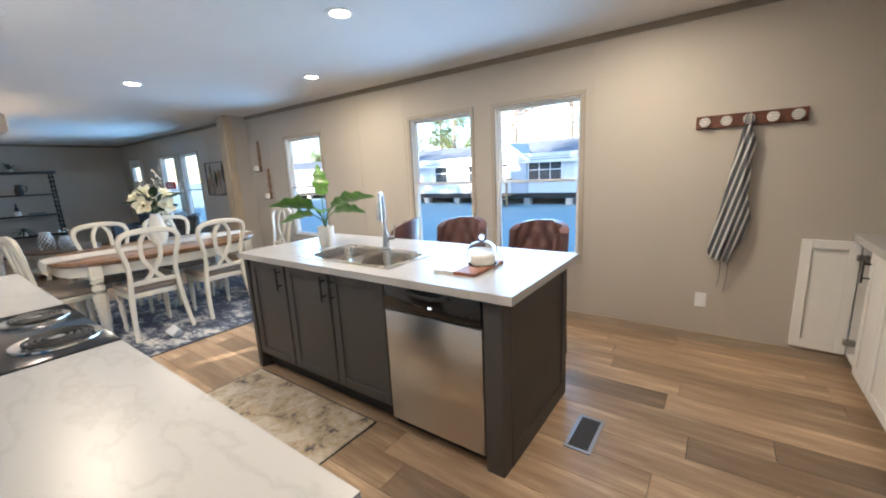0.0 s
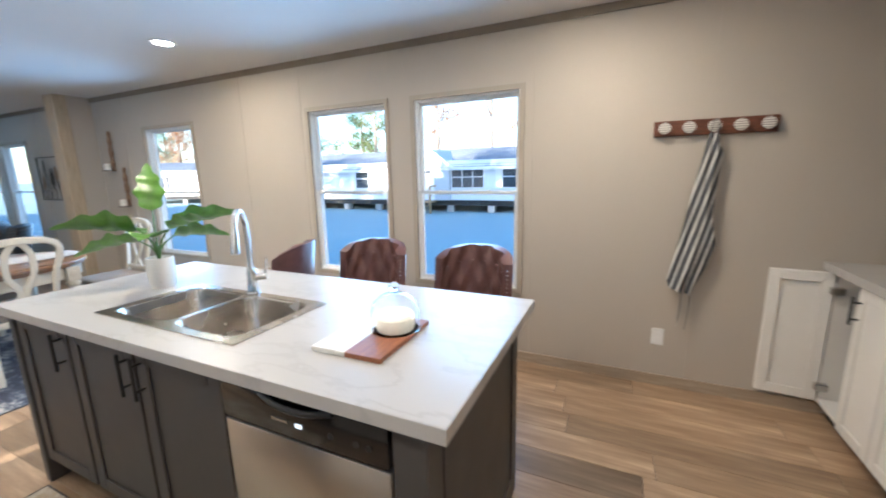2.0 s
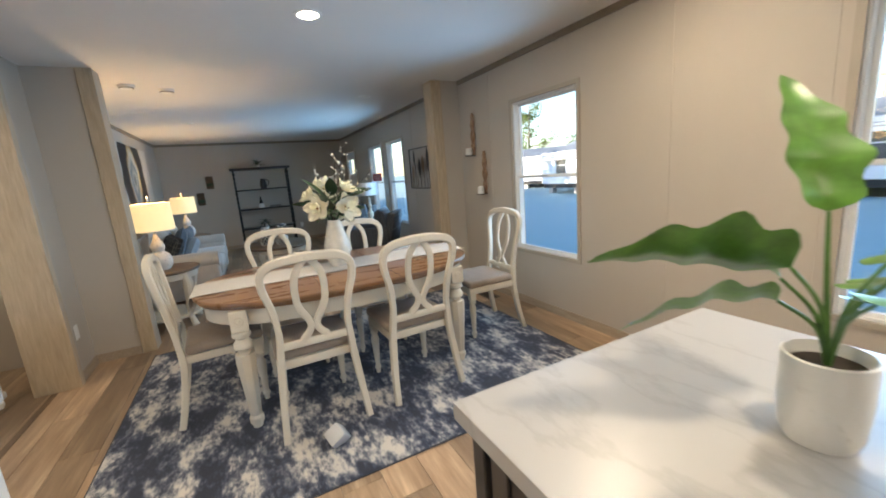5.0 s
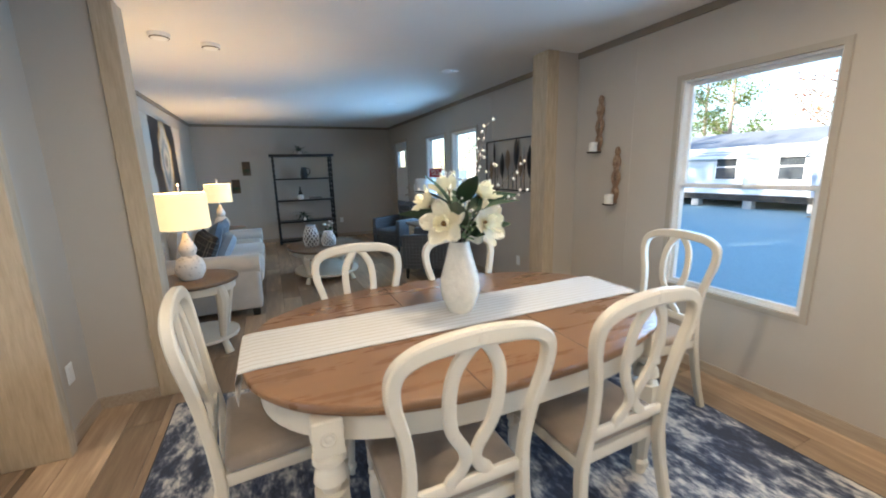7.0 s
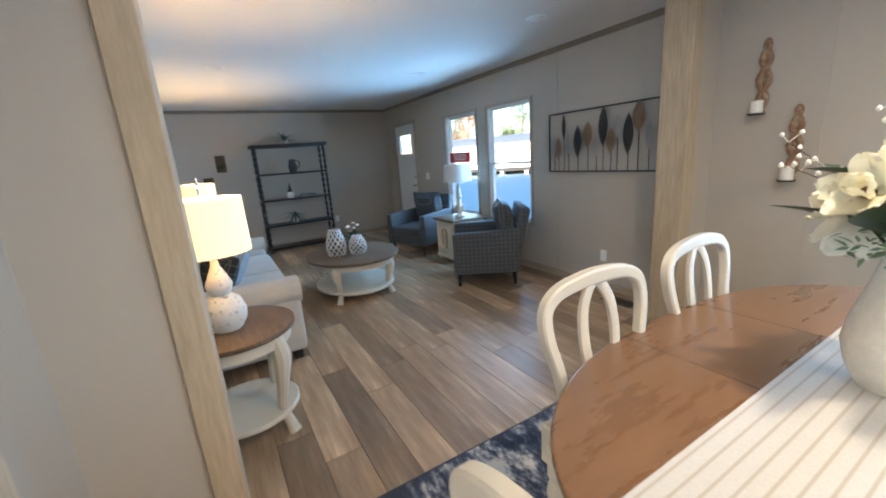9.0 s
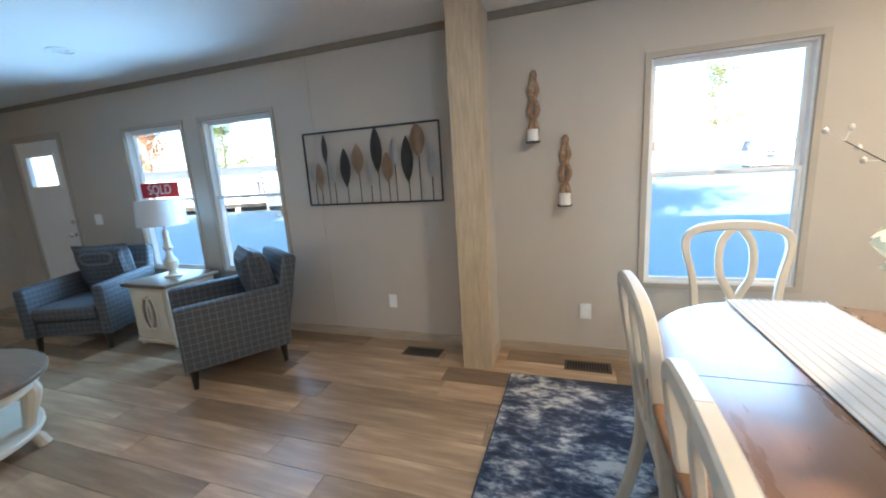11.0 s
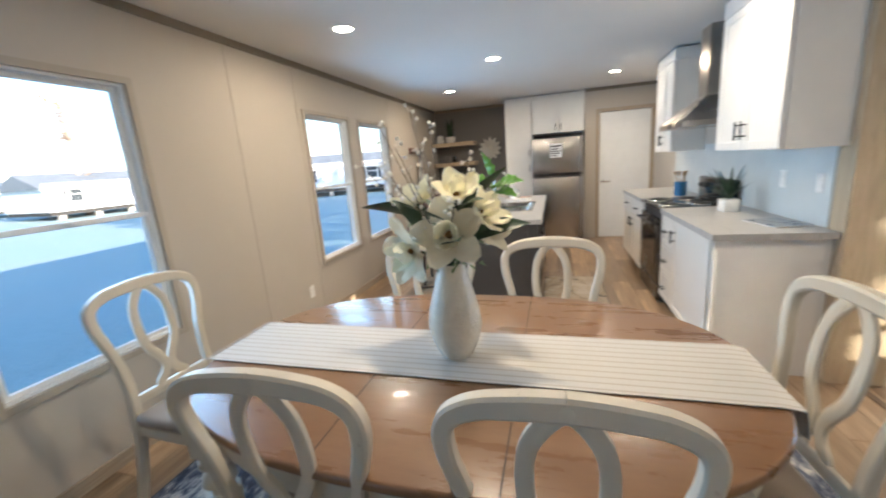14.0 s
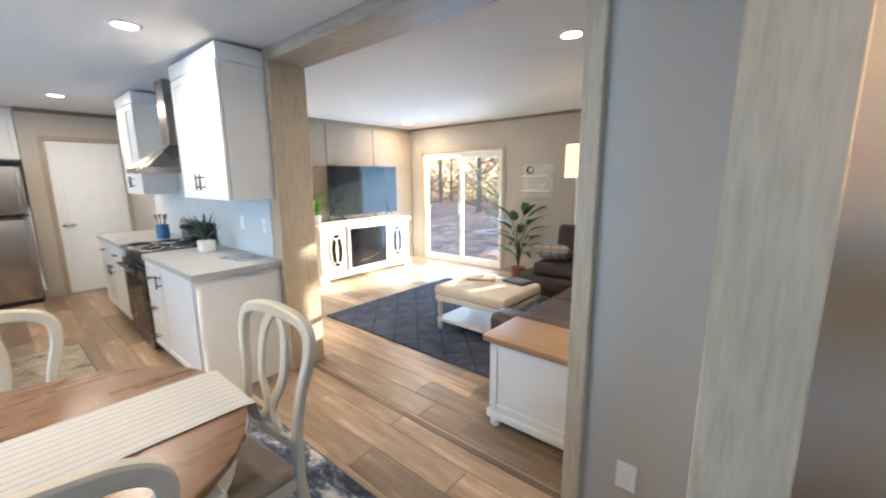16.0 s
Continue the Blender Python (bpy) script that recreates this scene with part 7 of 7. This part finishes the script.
pw = tagged(part("throw_pillow", pillow(0.46, 0.42, 0.17), plaid("cream_plaid", (0.55, 0.52, 0.47), (0.14, 0.16, 0.2), 0.11, 0.2, (0.42, 0.30, 0.16))), "cream, blue and tan plaid pillow on the leather loveseat", "pillow")
pw.matrix_basis = pose(-4.22, -3.22, 0.565, -66, 0, 14)

ec = thing("end_cabinet", "white cottage end cabinet with a honey wood top", "end table", pose(-5.43, -0.545, 0))
M_HONEY = wood("honey_oak_top", (0.28, 0.15, 0.065), (0.44, 0.27, 0.13), 0.4, 3, (1, 8, 8))
part("body", box(-0.32, 0.32, -0.17, 0.17, 0.10, 0.555, 0.004, 1), M_CAB_WHITE, ec)
part("tabletop", box(-0.36, 0.36, -0.205, 0.205, 0.56, 0.60, 0.008, 2), M_HONEY, ec)
part("base_moulding", box(-0.34, 0.34, -0.19, 0.19, 0.06, 0.11, 0.01, 2), M_CAB_WHITE, ec)
bm = bmesh.new()
for a, b, c, d in ((-0.32, -0.27, 0.11, 0.55), (0.27, 0.32, 0.11, 0.55), (-0.27, 0.27, 0.50, 0.55), (-0.27, 0.27, 0.11, 0.16)):
    box(a, b, 0.1705, 0.18, c, d, 0.003, 1, bm=bm)
part("side_frame", bm, M_CAB_WHITE, ec)
for x in (-0.29, 0.29):
    for y in (-0.15, 0.15):
        part("bun_foot", lathe([(0.022, 0), (0.034, 0.02), (0.034, 0.04), (0.024, 0.06)], 14, at=(x, y, 0)), M_CAB_WHITE, ec)

M_PALM = surface("palm_leaf", (0.045, 0.10, 0.028), 0.35, vary=0.35, scale=14, fine=40, bump=0.1)
palm = thing("potted_palm", "tall green palm in a terracotta pot by the glass door", "plant", pose(-3.48, -3.62, 0))
part("pot", lathe([(0, 0), (0.075, 0), (0.10, 0.16), (0.11, 0.16), (0.11, 0.19), (0.09, 0.19), (0, 0.17)], 22), surface("terracotta", (0.30, 0.10, 0.05), 0.8, vary=0.15), palm)
for k in range(24):
    a = k * 137.5
    d = Vector((math.cos(radians(a)), math.sin(radians(a)), 0))
    tip = d * (0.14 + 0.02 * (k % 4)) + Vector((0, 0, 0.42 + 0.026 * k))
    stem = curve_points([(0, 0, 0.17), d * 0.04 + Vector((0, 0, 0.17 + (tip.z - 0.17) * 0.6)), tip], 5)
    fr_ = part("frond_stem", sweep(stem, [0.006, 0.003], seg=6), M_GREEN_DARK, palm)
    part("frond", join(None, leaf(0.32 + 0.04 * (k % 3), 0.115, 2, 0.25, 0.35, 12, 0.02), Matrix.Translation(tip) @ pose(0, 0, 0, 0, 0, a - 90) @ pose(0, 0, 0, 15 + 1.5 * k, 0, 0)), M_PALM, fr_)

M_SHELF_BACK = surface("cream_shelf_paint", (0.60, 0.56, 0.48), 0.6)
ws = thing("wall_shelf", "white ladder-style wall shelf with small ornaments", "shelf", pose(-3.60, SOUTH_DEN, 1.47))
part("back_board", box(-0.25, 0.25, 0, 0.012, -0.24, 0.25, 0.002, 1), M_SHELF_BACK, ws)
for z in (-0.14, 0.08):
    part("ledge", box(-0.24, 0.24, 0.012, 0.10, z - 0.01, z + 0.01, 0.002, 1), M_WHITE, ws)
orn = thing("wreath", "small green wreath on the white wall shelf", "ornament", pose(-3.50, SOUTH_DEN + 0.06, 1.64))
for k in range(18):
    a = k * 20
    part("leaf", join(None, leaf(0.06, 0.025, 0, 0.2, 0.2, 4, 0.0), pose(0.05 * math.cos(radians(a)), 0, 0.05 * math.sin(radians(a))) @ pose(0, 0, 0, 0, -a, 0) @ pose(0, 0, 0, 60, 0, 30)), M_GREEN_DARK, orn)
lv = thing("letter_ornament", "standing black and white letters spelling LOVE on the shelf", "ornament", pose(-3.60, SOUTH_DEN + 0.06, 1.34))
tx = bpy.data.curves.new("letters", "FONT")
tx.body, tx.size, tx.align_x, tx.extrude = "LOVE", 0.13, "CENTER", 0.012
txo = new("letters_curve", tx)
me = bpy.data.meshes.new_from_object(txo.evaluated_get(bpy.context.evaluated_depsgraph_get()))
bpy.data.objects.remove(txo)
me.materials.append(M_WHITE)
lo = new("letters", me)
lo.parent = lv
lo.matrix_basis = pose(0, 0, 0.002, 90, 0, 180)
dt = thing("lamp_table", "small dark round table holding a lamp in the den", "side table", pose(-5.95, -3.45, 0))
part("tabletop", prism(oval(0.24, 0.24, 2, 32), 0.56, 0.59, 0.006, 1), M_TOPWOOD, dt)
part("pedestal", lathe([(0.18, 0), (0.17, 0.03), (0.04, 0.06), (0.035, 0.56)], 20), M_CREAM, dt)
dl = thing("floor_lamp", "floor lamp with a warm cream drum shade", "floor lamp", pose(-4.815, -2.45, 0))
part("base", lathe([(0, 0.012), (0.085, 0.012), (0.085, 0.027), (0.02, 0.04), (0.011, 0.05), (0.011, 1.68), (0, 1.68)], 20), M_CHROME, dl)
part("shade", lathe([(0.16, 1.525), (0.155, 1.85), (0.152, 1.85), (0.157, 1.525)], 32), M_SHADE, dl)

# ---- outside ----
GZ = -0.85


def ground_material():
    m, n, l, b = graph("gravel_lot")
    fine, broad = noise_of(n, l, 30, 4, 0.7), noise_of(n, l, 0.15, 4)
    # the blue cast of skylit shade is put into the gravel tones
    tone = mixed(n, l, ramp_of(n, l, fine, (0.3, 0.0), (0.7, 1.0)), (0.22, 0.32, 0.34), (0.33, 0.45, 0.47))
    tone = mixed(n, l, ramp_of(n, l, broad, (0.45, 0.0), (0.6, 0.7)), tone, (0.30, 0.385, 0.40))
    l.new(tone, b.inputs["Base Color"])
    b.inputs["Roughness"].default_value = 0.95
    bump_of(n, l, b, fine, 0.6, 0.03)
    return m


b = bmesh.new()
b.faces.new([b.verts.new(v) for v in ((-1500, -1500, GZ), (1500, -1500, GZ), (1500, 1500, GZ), (-1500, 1500, GZ))])
setting("ground", b, ground_material())
b = bmesh.new()
b.faces.new([b.verts.new((x, y, GZ + 0.02)) for x, y in ((-60, -75), (70, -75), (70, -7), (-60, -7))])
M_LITTER = rug_material("leaf_litter", [(0.20, 0.11, 0.075), (0.32, 0.15, 0.10), (0.42, 0.22, 0.15), (0.34, 0.27, 0.18), (0.45, 0.33, 0.23)], 2.0)
setting("woodland_floor", b, M_LITTER)

M_SIDING = surface("white_siding", (0.72, 0.73, 0.75), 0.6, vary=0.04, scale=0.6, bump=0.03)
M_SIDING_GREY = surface("grey_siding", (0.46, 0.49, 0.53), 0.6, vary=0.04, scale=0.6, bump=0.03)
M_SHINGLE = surface("far_shingle", (0.17, 0.19, 0.22), 0.9, vary=0.15, scale=1.0)
M_PANE = surface("far_pane", (0.05, 0.06, 0.07), 0.1, vary=0.2, scale=0.6, bump=0.0)
M_SHUTTER = surface("dark_shutter", (0.05, 0.055, 0.07), 0.6)
M_PIER = surface("block_pier", (0.42, 0.40, 0.37), 0.9)
# near-black, so that the shade under the homes is in the chassis colour
M_CHASSIS = surface("chassis_shadow", (0.03, 0.028, 0.026), 0.8)
M_DECK = wood("new_deck_timber", (0.34, 0.22, 0.11), (0.50, 0.35, 0.19), 0.7, 4, (1, 7, 7))


def house(label, m, length, depth, wins, siding, gable=None, door=None, shutters=True, eave=2.25, ridge=3.6):
    """A manufactured home whose long front faces -y, standing on piers 0.75 m over the ground; wins: (x, width, panes)."""
    h = thing("manufactured_home", label, "house", m)
    base = 0.72
    L = length / 2
    part("wall", box(-L, L, 0, depth, base, base + eave - 0.35, 0.0), siding, h)
    for k in range(9):
        z = base + 0.1 + k * 0.25
        part("lap_board", box(-L - 0.008, L + 0.008, -0.018, -0.001, z, z + 0.22), siding, h)
    b = bmesh.new()
    o, e, r = 0.3, base + eave - 0.35, base + ridge - 0.35
    v = [b.verts.new(p) for p in ((-L - o, -o, e), (L + o, -o, e), (L + o, depth / 2, r), (-L - o, depth / 2, r), (-L - o, depth + o, e), (L + o, depth + o, e))]
    for f in ((0, 1, 2, 3), (3, 2, 5, 4), (0, 3, 4), (1, 5, 2), (0, 4, 5, 1)):
        b.faces.new([v[i] for i in f])
    part("roof", b, M_SHINGLE, h)
    part("fascia", box(-L - o, L + o, -o - 0.03, -o - 0.001, e - 0.14, e + 0.03), M_WHITE, h)
    part("chassis", box(-L + 0.05, L - 0.05, 0.1, depth - 0.1, base - 0.32, base - 0.002), M_CHASSIS, h)
    for k in range(int(length / 2.6)):
        x = -L + 0.8 + k * 2.6
        part("pier", box(x - 0.2, x + 0.2, 0.15, 0.55, 0, base - 0.325, 0.0), M_PIER, h)
    for x, w, panes in wins:
        z0, z1 = base + 0.75, base + 1.95
        wd = part("window", box(x - w / 2 - 0.06, x + w / 2 + 0.06, -0.05, -0.02, z0 - 0.06, z1 + 0.06), M_WHITE, h)
        each = w / panes
        for i in range(panes):
            for q, (a, c) in enumerate(((z0, (z0 + z1) / 2 - 0.025), ((z0 + z1) / 2 + 0.025, z1))):
                part("pane", box(x - w / 2 + i * each + 0.03, x - w / 2 + (i + 1) * each - 0.03, -0.056, -0.051, a, c), M_PANE, wd)
        if shutters and panes == 1:
            for s in (-1, 1):
                part("shutter", box(x + s * (w / 2 + 0.24) - 0.15, x + s * (w / 2 + 0.24) + 0.15, -0.05, -0.02, z0 - 0.04, z1 + 0.04), M_WHITE if siding is M_SIDING_GREY or shutters == 2 else M_SHUTTER, h)
    if gable is not None:
        g0, g1 = gable - 1.75, gable + 1.75
        part("porch_wall", box(g0 + 0.35, g1 - 0.35, -0.25, -0.02, base, e), M_SIDING_GREY, h)
        b = bmesh.new()
        t = base + ridge - 0.55
        f = [b.verts.new(p) for p in ((g0, -0.42, e - 0.02), (g1, -0.42, e - 0.02), (gable, -0.42, t))]
        k = [b.verts.new(p) for p in ((g0, depth * 0.3, e - 0.02), (g1, depth * 0.3, e - 0.02), (gable, depth * 0.45, t))]
        b.faces.new(f)
        b.faces.new((f[0], f[2], k[2], k[0]))
        b.faces.new((f[1], k[1], k[2], f[2]))
        part("gable", b, M_SIDING_GREY, h)
        bm = bmesh.new()
        for s in (g0, g1):
            sweep([(s, -0.46, e - 0.05), (gable, -0.46, t)], 0.10, 0.03, seg=6, normal=(0, 1, 0), bm=bm, square=0.4)
        part("barge_board", bm, M_WHITE, h)
    if door is not None:
        d = part("door", box(door - 0.46, door + 0.46, -0.31, -0.255, base, base + 2.05), M_WHITE, h)
        part("fan_light", box(door - 0.26, door + 0.26, -0.318, -0.311, base + 1.62, base + 1.86), M_PANE, d)
        st = part("steps", box(door - 0.6, door + 0.6, -1.2, -0.32, base - 0.1, base - 0.04), M_DECK, h)
        for x in (door - 0.58, door + 0.58):
            part("rail_post", box(x - 0.05, x + 0.05, -1.2, -1.1, 0, base + 0.9), M_DECK, st)
            part("rail", box(x - 0.04, x + 0.04, -1.1, -0.35, base + 0.82, base + 0.9), M_DECK, st)
        for k in range(3):
            part("tread", box(door - 0.55, door + 0.55, -1.25 - 0.27 * (k + 1), -1.25 - 0.27 * k, base - 0.28 - 0.18 * k, base - 0.24 - 0.18 * k), M_DECK, st)
    return h


house("long white manufactured home with a grey gabled porch", pose(-15.3, 22.6, GZ), 21.4, 8.0, [(-8.6, 1.0, 1), (-5.15, 1.0, 1), (-0.55, 1.0, 1), (2.2, 1.0, 1), (6.9, 2.0, 3), (9.45, 0.9, 1)], M_SIDING, gable=4.45, door=4.4, shutters=2)
house("grey manufactured home standing beyond the street", pose(21.0, 60.0, GZ, 0, 0, -12), 12.0, 8.0, [(-4.0, 1.0, 1), (0.0, 1.0, 1), (4.0, 1.0, 1)], M_SIDING, shutters=True)
house("white manufactured home with dark shutters, far off", pose(20.5, 40.5, GZ, 0, 0, -8), 10.0, 8.0, [(-3.0, 1.0, 1), (2.0, 1.0, 1)], M_SIDING)
house("white gabled home at the lot's end", pose(-34.0, 26.0, GZ, 0, 0, 24), 20.0, 9.0, [(-6.0, 1.0, 1), (4.0, 1.0, 1)], M_SIDING)
house("white manufactured home end-on beside the road", pose(27.0, 21.0, GZ, 0, 0, -64), 14.0, 8.0, [(-3.0, 1.0, 1), (3.0, 1.0, 1)], M_SIDING)

M_BARK = surface("tree_bark", (0.27, 0.215, 0.17), 0.95, vary=0.3, scale=4, fine=30, bump=0.5, stretch=(1, 1, 0.2))
M_CROWN_GREEN = foliage("crown_green", (0.15, 0.19, 0.05))
M_CROWN_RUST = foliage("crown_rust", (0.34, 0.17, 0.08))
M_CROWN_PINE = foliage("crown_pine", (0.07, 0.12, 0.045), 0.25)


def tree(name, label, m, height, spread, leaves, material, seed, size=0.3, low=0.35):
    rnd = random.Random(seed)
    t = thing(name, label, "tree", m)
    lean = Vector((rnd.uniform(-0.4, 0.4), rnd.uniform(-0.4, 0.4), height * 0.95))
    trunk = curve_points([(0, 0, 0), (lean.x * 0.2, lean.y * 0.5, height * 0.4), lean], 6)
    b = sweep(trunk, [height * 0.02, height * 0.014, height * 0.003], seg=8)
    ends = []
    for k in range(16):
        i = rnd.uniform(low, 0.95)
        p = trunk[int(i * (len(trunk) - 1))]
        a = rnd.uniform(0, 6.28)
        reach = spread * (1.05 - i) * rnd.uniform(0.7, 1.2) + 0.4
        tip = p + Vector((math.cos(a) * reach, math.sin(a) * reach, reach * rnd.uniform(0.3, 0.8)))
        mid = (p + tip) / 2 + Vector((0, 0, -0.1 * reach))
        limb = curve_points([p, mid, tip], 4)
        sweep(limb, [height * 0.007, height * 0.002], seg=6, bm=b)
        ends += limb[3:]
        for q in range(4):
            s = limb[rnd.randrange(3, len(limb))]
            e = s + Vector((rnd.uniform(-1, 1), rnd.uniform(-1, 1), rnd.uniform(-0.1, 0.9))) * reach * 0.4
            sweep([s, (s + e) / 2 + Vector((0, 0, 0.05)), e], [height * 0.0025, height * 0.0008], seg=4, bm=b)
            ends += [(s + e) / 2, e]
    part("trunk", b, M_BARK, t)
    if leaves:
        verts, faces = [], []
        for k in range(leaves):
            c = rnd.choice(ends) + Vector((rnd.gauss(0, 1), rnd.gauss(0, 1), rnd.gauss(0, 0.7))) * size * 1.5
            s = size * rnd.uniform(0.4, 1.0)
            u = Vector((rnd.uniform(-1, 1), rnd.uniform(-1, 1), rnd.uniform(-0.6, 0.6))).normalized()
            w = u.cross(Vector((rnd.uniform(-1, 1), rnd.uniform(-1, 1), rnd.uniform(-1, 1)))).normalized()
            n0 = len(verts)
            verts += [c - u * s * 0.5, c + w * s * 0.28, c + u * s * 0.5, c - w * s * 0.28]
            faces.append((n0, n0 + 1, n0 + 2, n0 + 3))
        me = bpy.data.meshes.new("crown")
        me.from_pydata([tuple(v) for v in verts], [], faces)
        me.materials.append(material)
        cr = new("crown", me)
        cr.parent = t
    return t


for k, (x, y, h, sp, lv, mat, lab) in enumerate((
        (-16.5, 36, 12, 4.5, 1500, M_CROWN_RUST, "tall half-bare tree with rust-brown leaves"), (-11.5, 37, 15, 4.5, 500, M_CROWN_RUST, "tall nearly bare winter tree behind the home"),
        (-25, 38, 12, 4.5, 2600, M_CROWN_GREEN, "broad yellow-green tree behind the home"), (-5.5, 40, 14, 5, 900, M_CROWN_RUST, "tall half-bare tree with rust-brown leaves"),
        (2, 48, 13, 5, 1200, M_CROWN_RUST, "tall half-bare tree with rust-brown leaves"), (9, 54, 14, 5, 2400, M_CROWN_GREEN, "broad yellow-green tree behind the home"), (20, 44, 14, 5, 700, M_CROWN_RUST, "tall nearly bare winter tree behind the home"),
        (30, 36, 13, 5, 2400, M_CROWN_PINE, "dark evergreen tree at the lot's edge"), (-36, 40, 13, 5, 3000, M_CROWN_PINE, "dark evergreen tree at the lot's edge"), (-46, 38, 12, 5, 3000, M_CROWN_GREEN, "broad yellow-green tree behind the home"), (-56, 36, 12, 5, 2600, M_CROWN_RUST, "tall half-bare tree with rust-brown leaves"), (-31, 44, 14, 5, 2600, M_CROWN_PINE, "dark evergreen tree at the lot's edge"), (27, 28, 11, 4, 1600, M_CROWN_RUST, "tall half-bare tree with rust-brown leaves"), (-66, 40, 13, 5, 2600, M_CROWN_PINE, "dark evergreen tree at the lot's edge"))):
    tree("tree", lab, pose(x, y, GZ), h, sp, int(lv * 1.9), mat, 10 + k, 0.3)
# leaf colours paled to paint in the bright haze beyond the den's glass door
M_HAZY_RUST, M_HAZY_GREEN = foliage("wood_rust_hazy", (0.60, 0.36, 0.25), 0.65), foliage("wood_green_hazy", (0.50, 0.53, 0.28), 0.65)
# woods south-east of the den's glass door
rnd = random.Random(5)
for k in range(24):
    x = rnd.uniform(0.0, 30)
    y = -11 - rnd.uniform(0, 1) * 15 - 0.3 * x
    mat, lab = ((M_HAZY_RUST, "slender wood tree with rust-red leaves"), (M_HAZY_GREEN, "slender wood tree with yellow-green leaves"), (M_HAZY_RUST, "slender wood tree with rust-red leaves"))[k % 3]
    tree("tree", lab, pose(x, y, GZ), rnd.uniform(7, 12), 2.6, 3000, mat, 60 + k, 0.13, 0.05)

# far woods closing the view behind the slender trees
rnd = random.Random(9)
# paler still: the washed-out haze is put into these leaf colours
for mat, count in ((foliage("far_rust_hazy", (0.74, 0.52, 0.40), 0.65), 18000), (foliage("far_green_hazy", (0.64, 0.66, 0.44), 0.65), 18000)):
    verts, faces = [], []
    for k in range(count):
        x = rnd.uniform(-8, 62)
        c = Vector((x, -27 - 0.3 * x - rnd.uniform(0, 4), GZ + 15 * rnd.random() ** 1.3))
        u = Vector((rnd.uniform(-1, 1), rnd.uniform(-0.5, 0.5), rnd.uniform(-1, 1))).normalized() * rnd.uniform(0.16, 0.36)
        w = u.cross(Vector((rnd.uniform(-0.4, 0.4), 1, rnd.uniform(-0.4, 0.4)))) * 0.6
        n0 = len(verts)
        verts += [tuple(c - u), tuple(c + w), tuple(c + u), tuple(c - w)]
        faces.append((n0, n0 + 1, n0 + 2, n0 + 3))
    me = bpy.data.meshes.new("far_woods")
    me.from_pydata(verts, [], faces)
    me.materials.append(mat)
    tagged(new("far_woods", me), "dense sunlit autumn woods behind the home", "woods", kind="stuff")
# a tall unseen treeline, added in the south to throw shade over the lot
for k in range(11):
    tree("tree", "dark evergreen tree at the lot's edge", pose(-47 + 3.1 * k, -17 + rnd.uniform(-2, 2), GZ), rnd.uniform(12, 14.5), 4.5, 3600, M_CROWN_PINE, 200 + k, 0.75, 0.15)

# ---- floor planks ----
PW, PL, GAP = 0.19, 1.22, 0.0012
mesh_cache = {}


def plank_mesh(length, width):
    key = (round(length, 3), round(width, 3))
    if key not in mesh_cache:
        mesh_cache[key] = mesh_of("plank", box(GAP, length - GAP, GAP, width - GAP, -0.0075, 0.0, 0.0012, 1), M_PLANK, False)
    return mesh_cache[key]


floor_ob = bpy.data.objects["floor"]
rest_v, rest_f = [], []
rnd = random.Random(3)
row, y = 0, SOUTH_DEN
while y < NORTH - 0.001:
    w = min(PW, NORTH - y)
    x = WEST - rnd.uniform(0.1, 1.1)
    while x < EAST:
        a, b = max(x, WEST), min(x + PL, EAST)
        if b - a > 0.02:
            if y > -0.35 and a > -10.3:
                ob = new("plank", plank_mesh(b - a, w))
                ob.parent = floor_ob
                ob.location = (a, y, 0)
            else:
                n0 = len(rest_v)
                rest_v += [(px, py, pz) for pz in (-0.0075, 0.0) for px, py in ((a + GAP, y + GAP), (b - GAP, y + GAP), (b - GAP, y + w - GAP), (a + GAP, y + w - GAP))]
                rest_f += [tuple(n0 + i for i in f) for f in ((4, 5, 6, 7), (0, 1, 5, 4), (1, 2, 6, 5), (2, 3, 7, 6), (3, 0, 4, 7))]
        x += PL
    y += PW
me = bpy.data.meshes.new("far_planks")
me.from_pydata(rest_v, [], rest_f)
me.materials.append(M_PLANK)
fp = new("far_planks", me)
fp.parent = floor_ob
tagged(fp, kind="stuff")
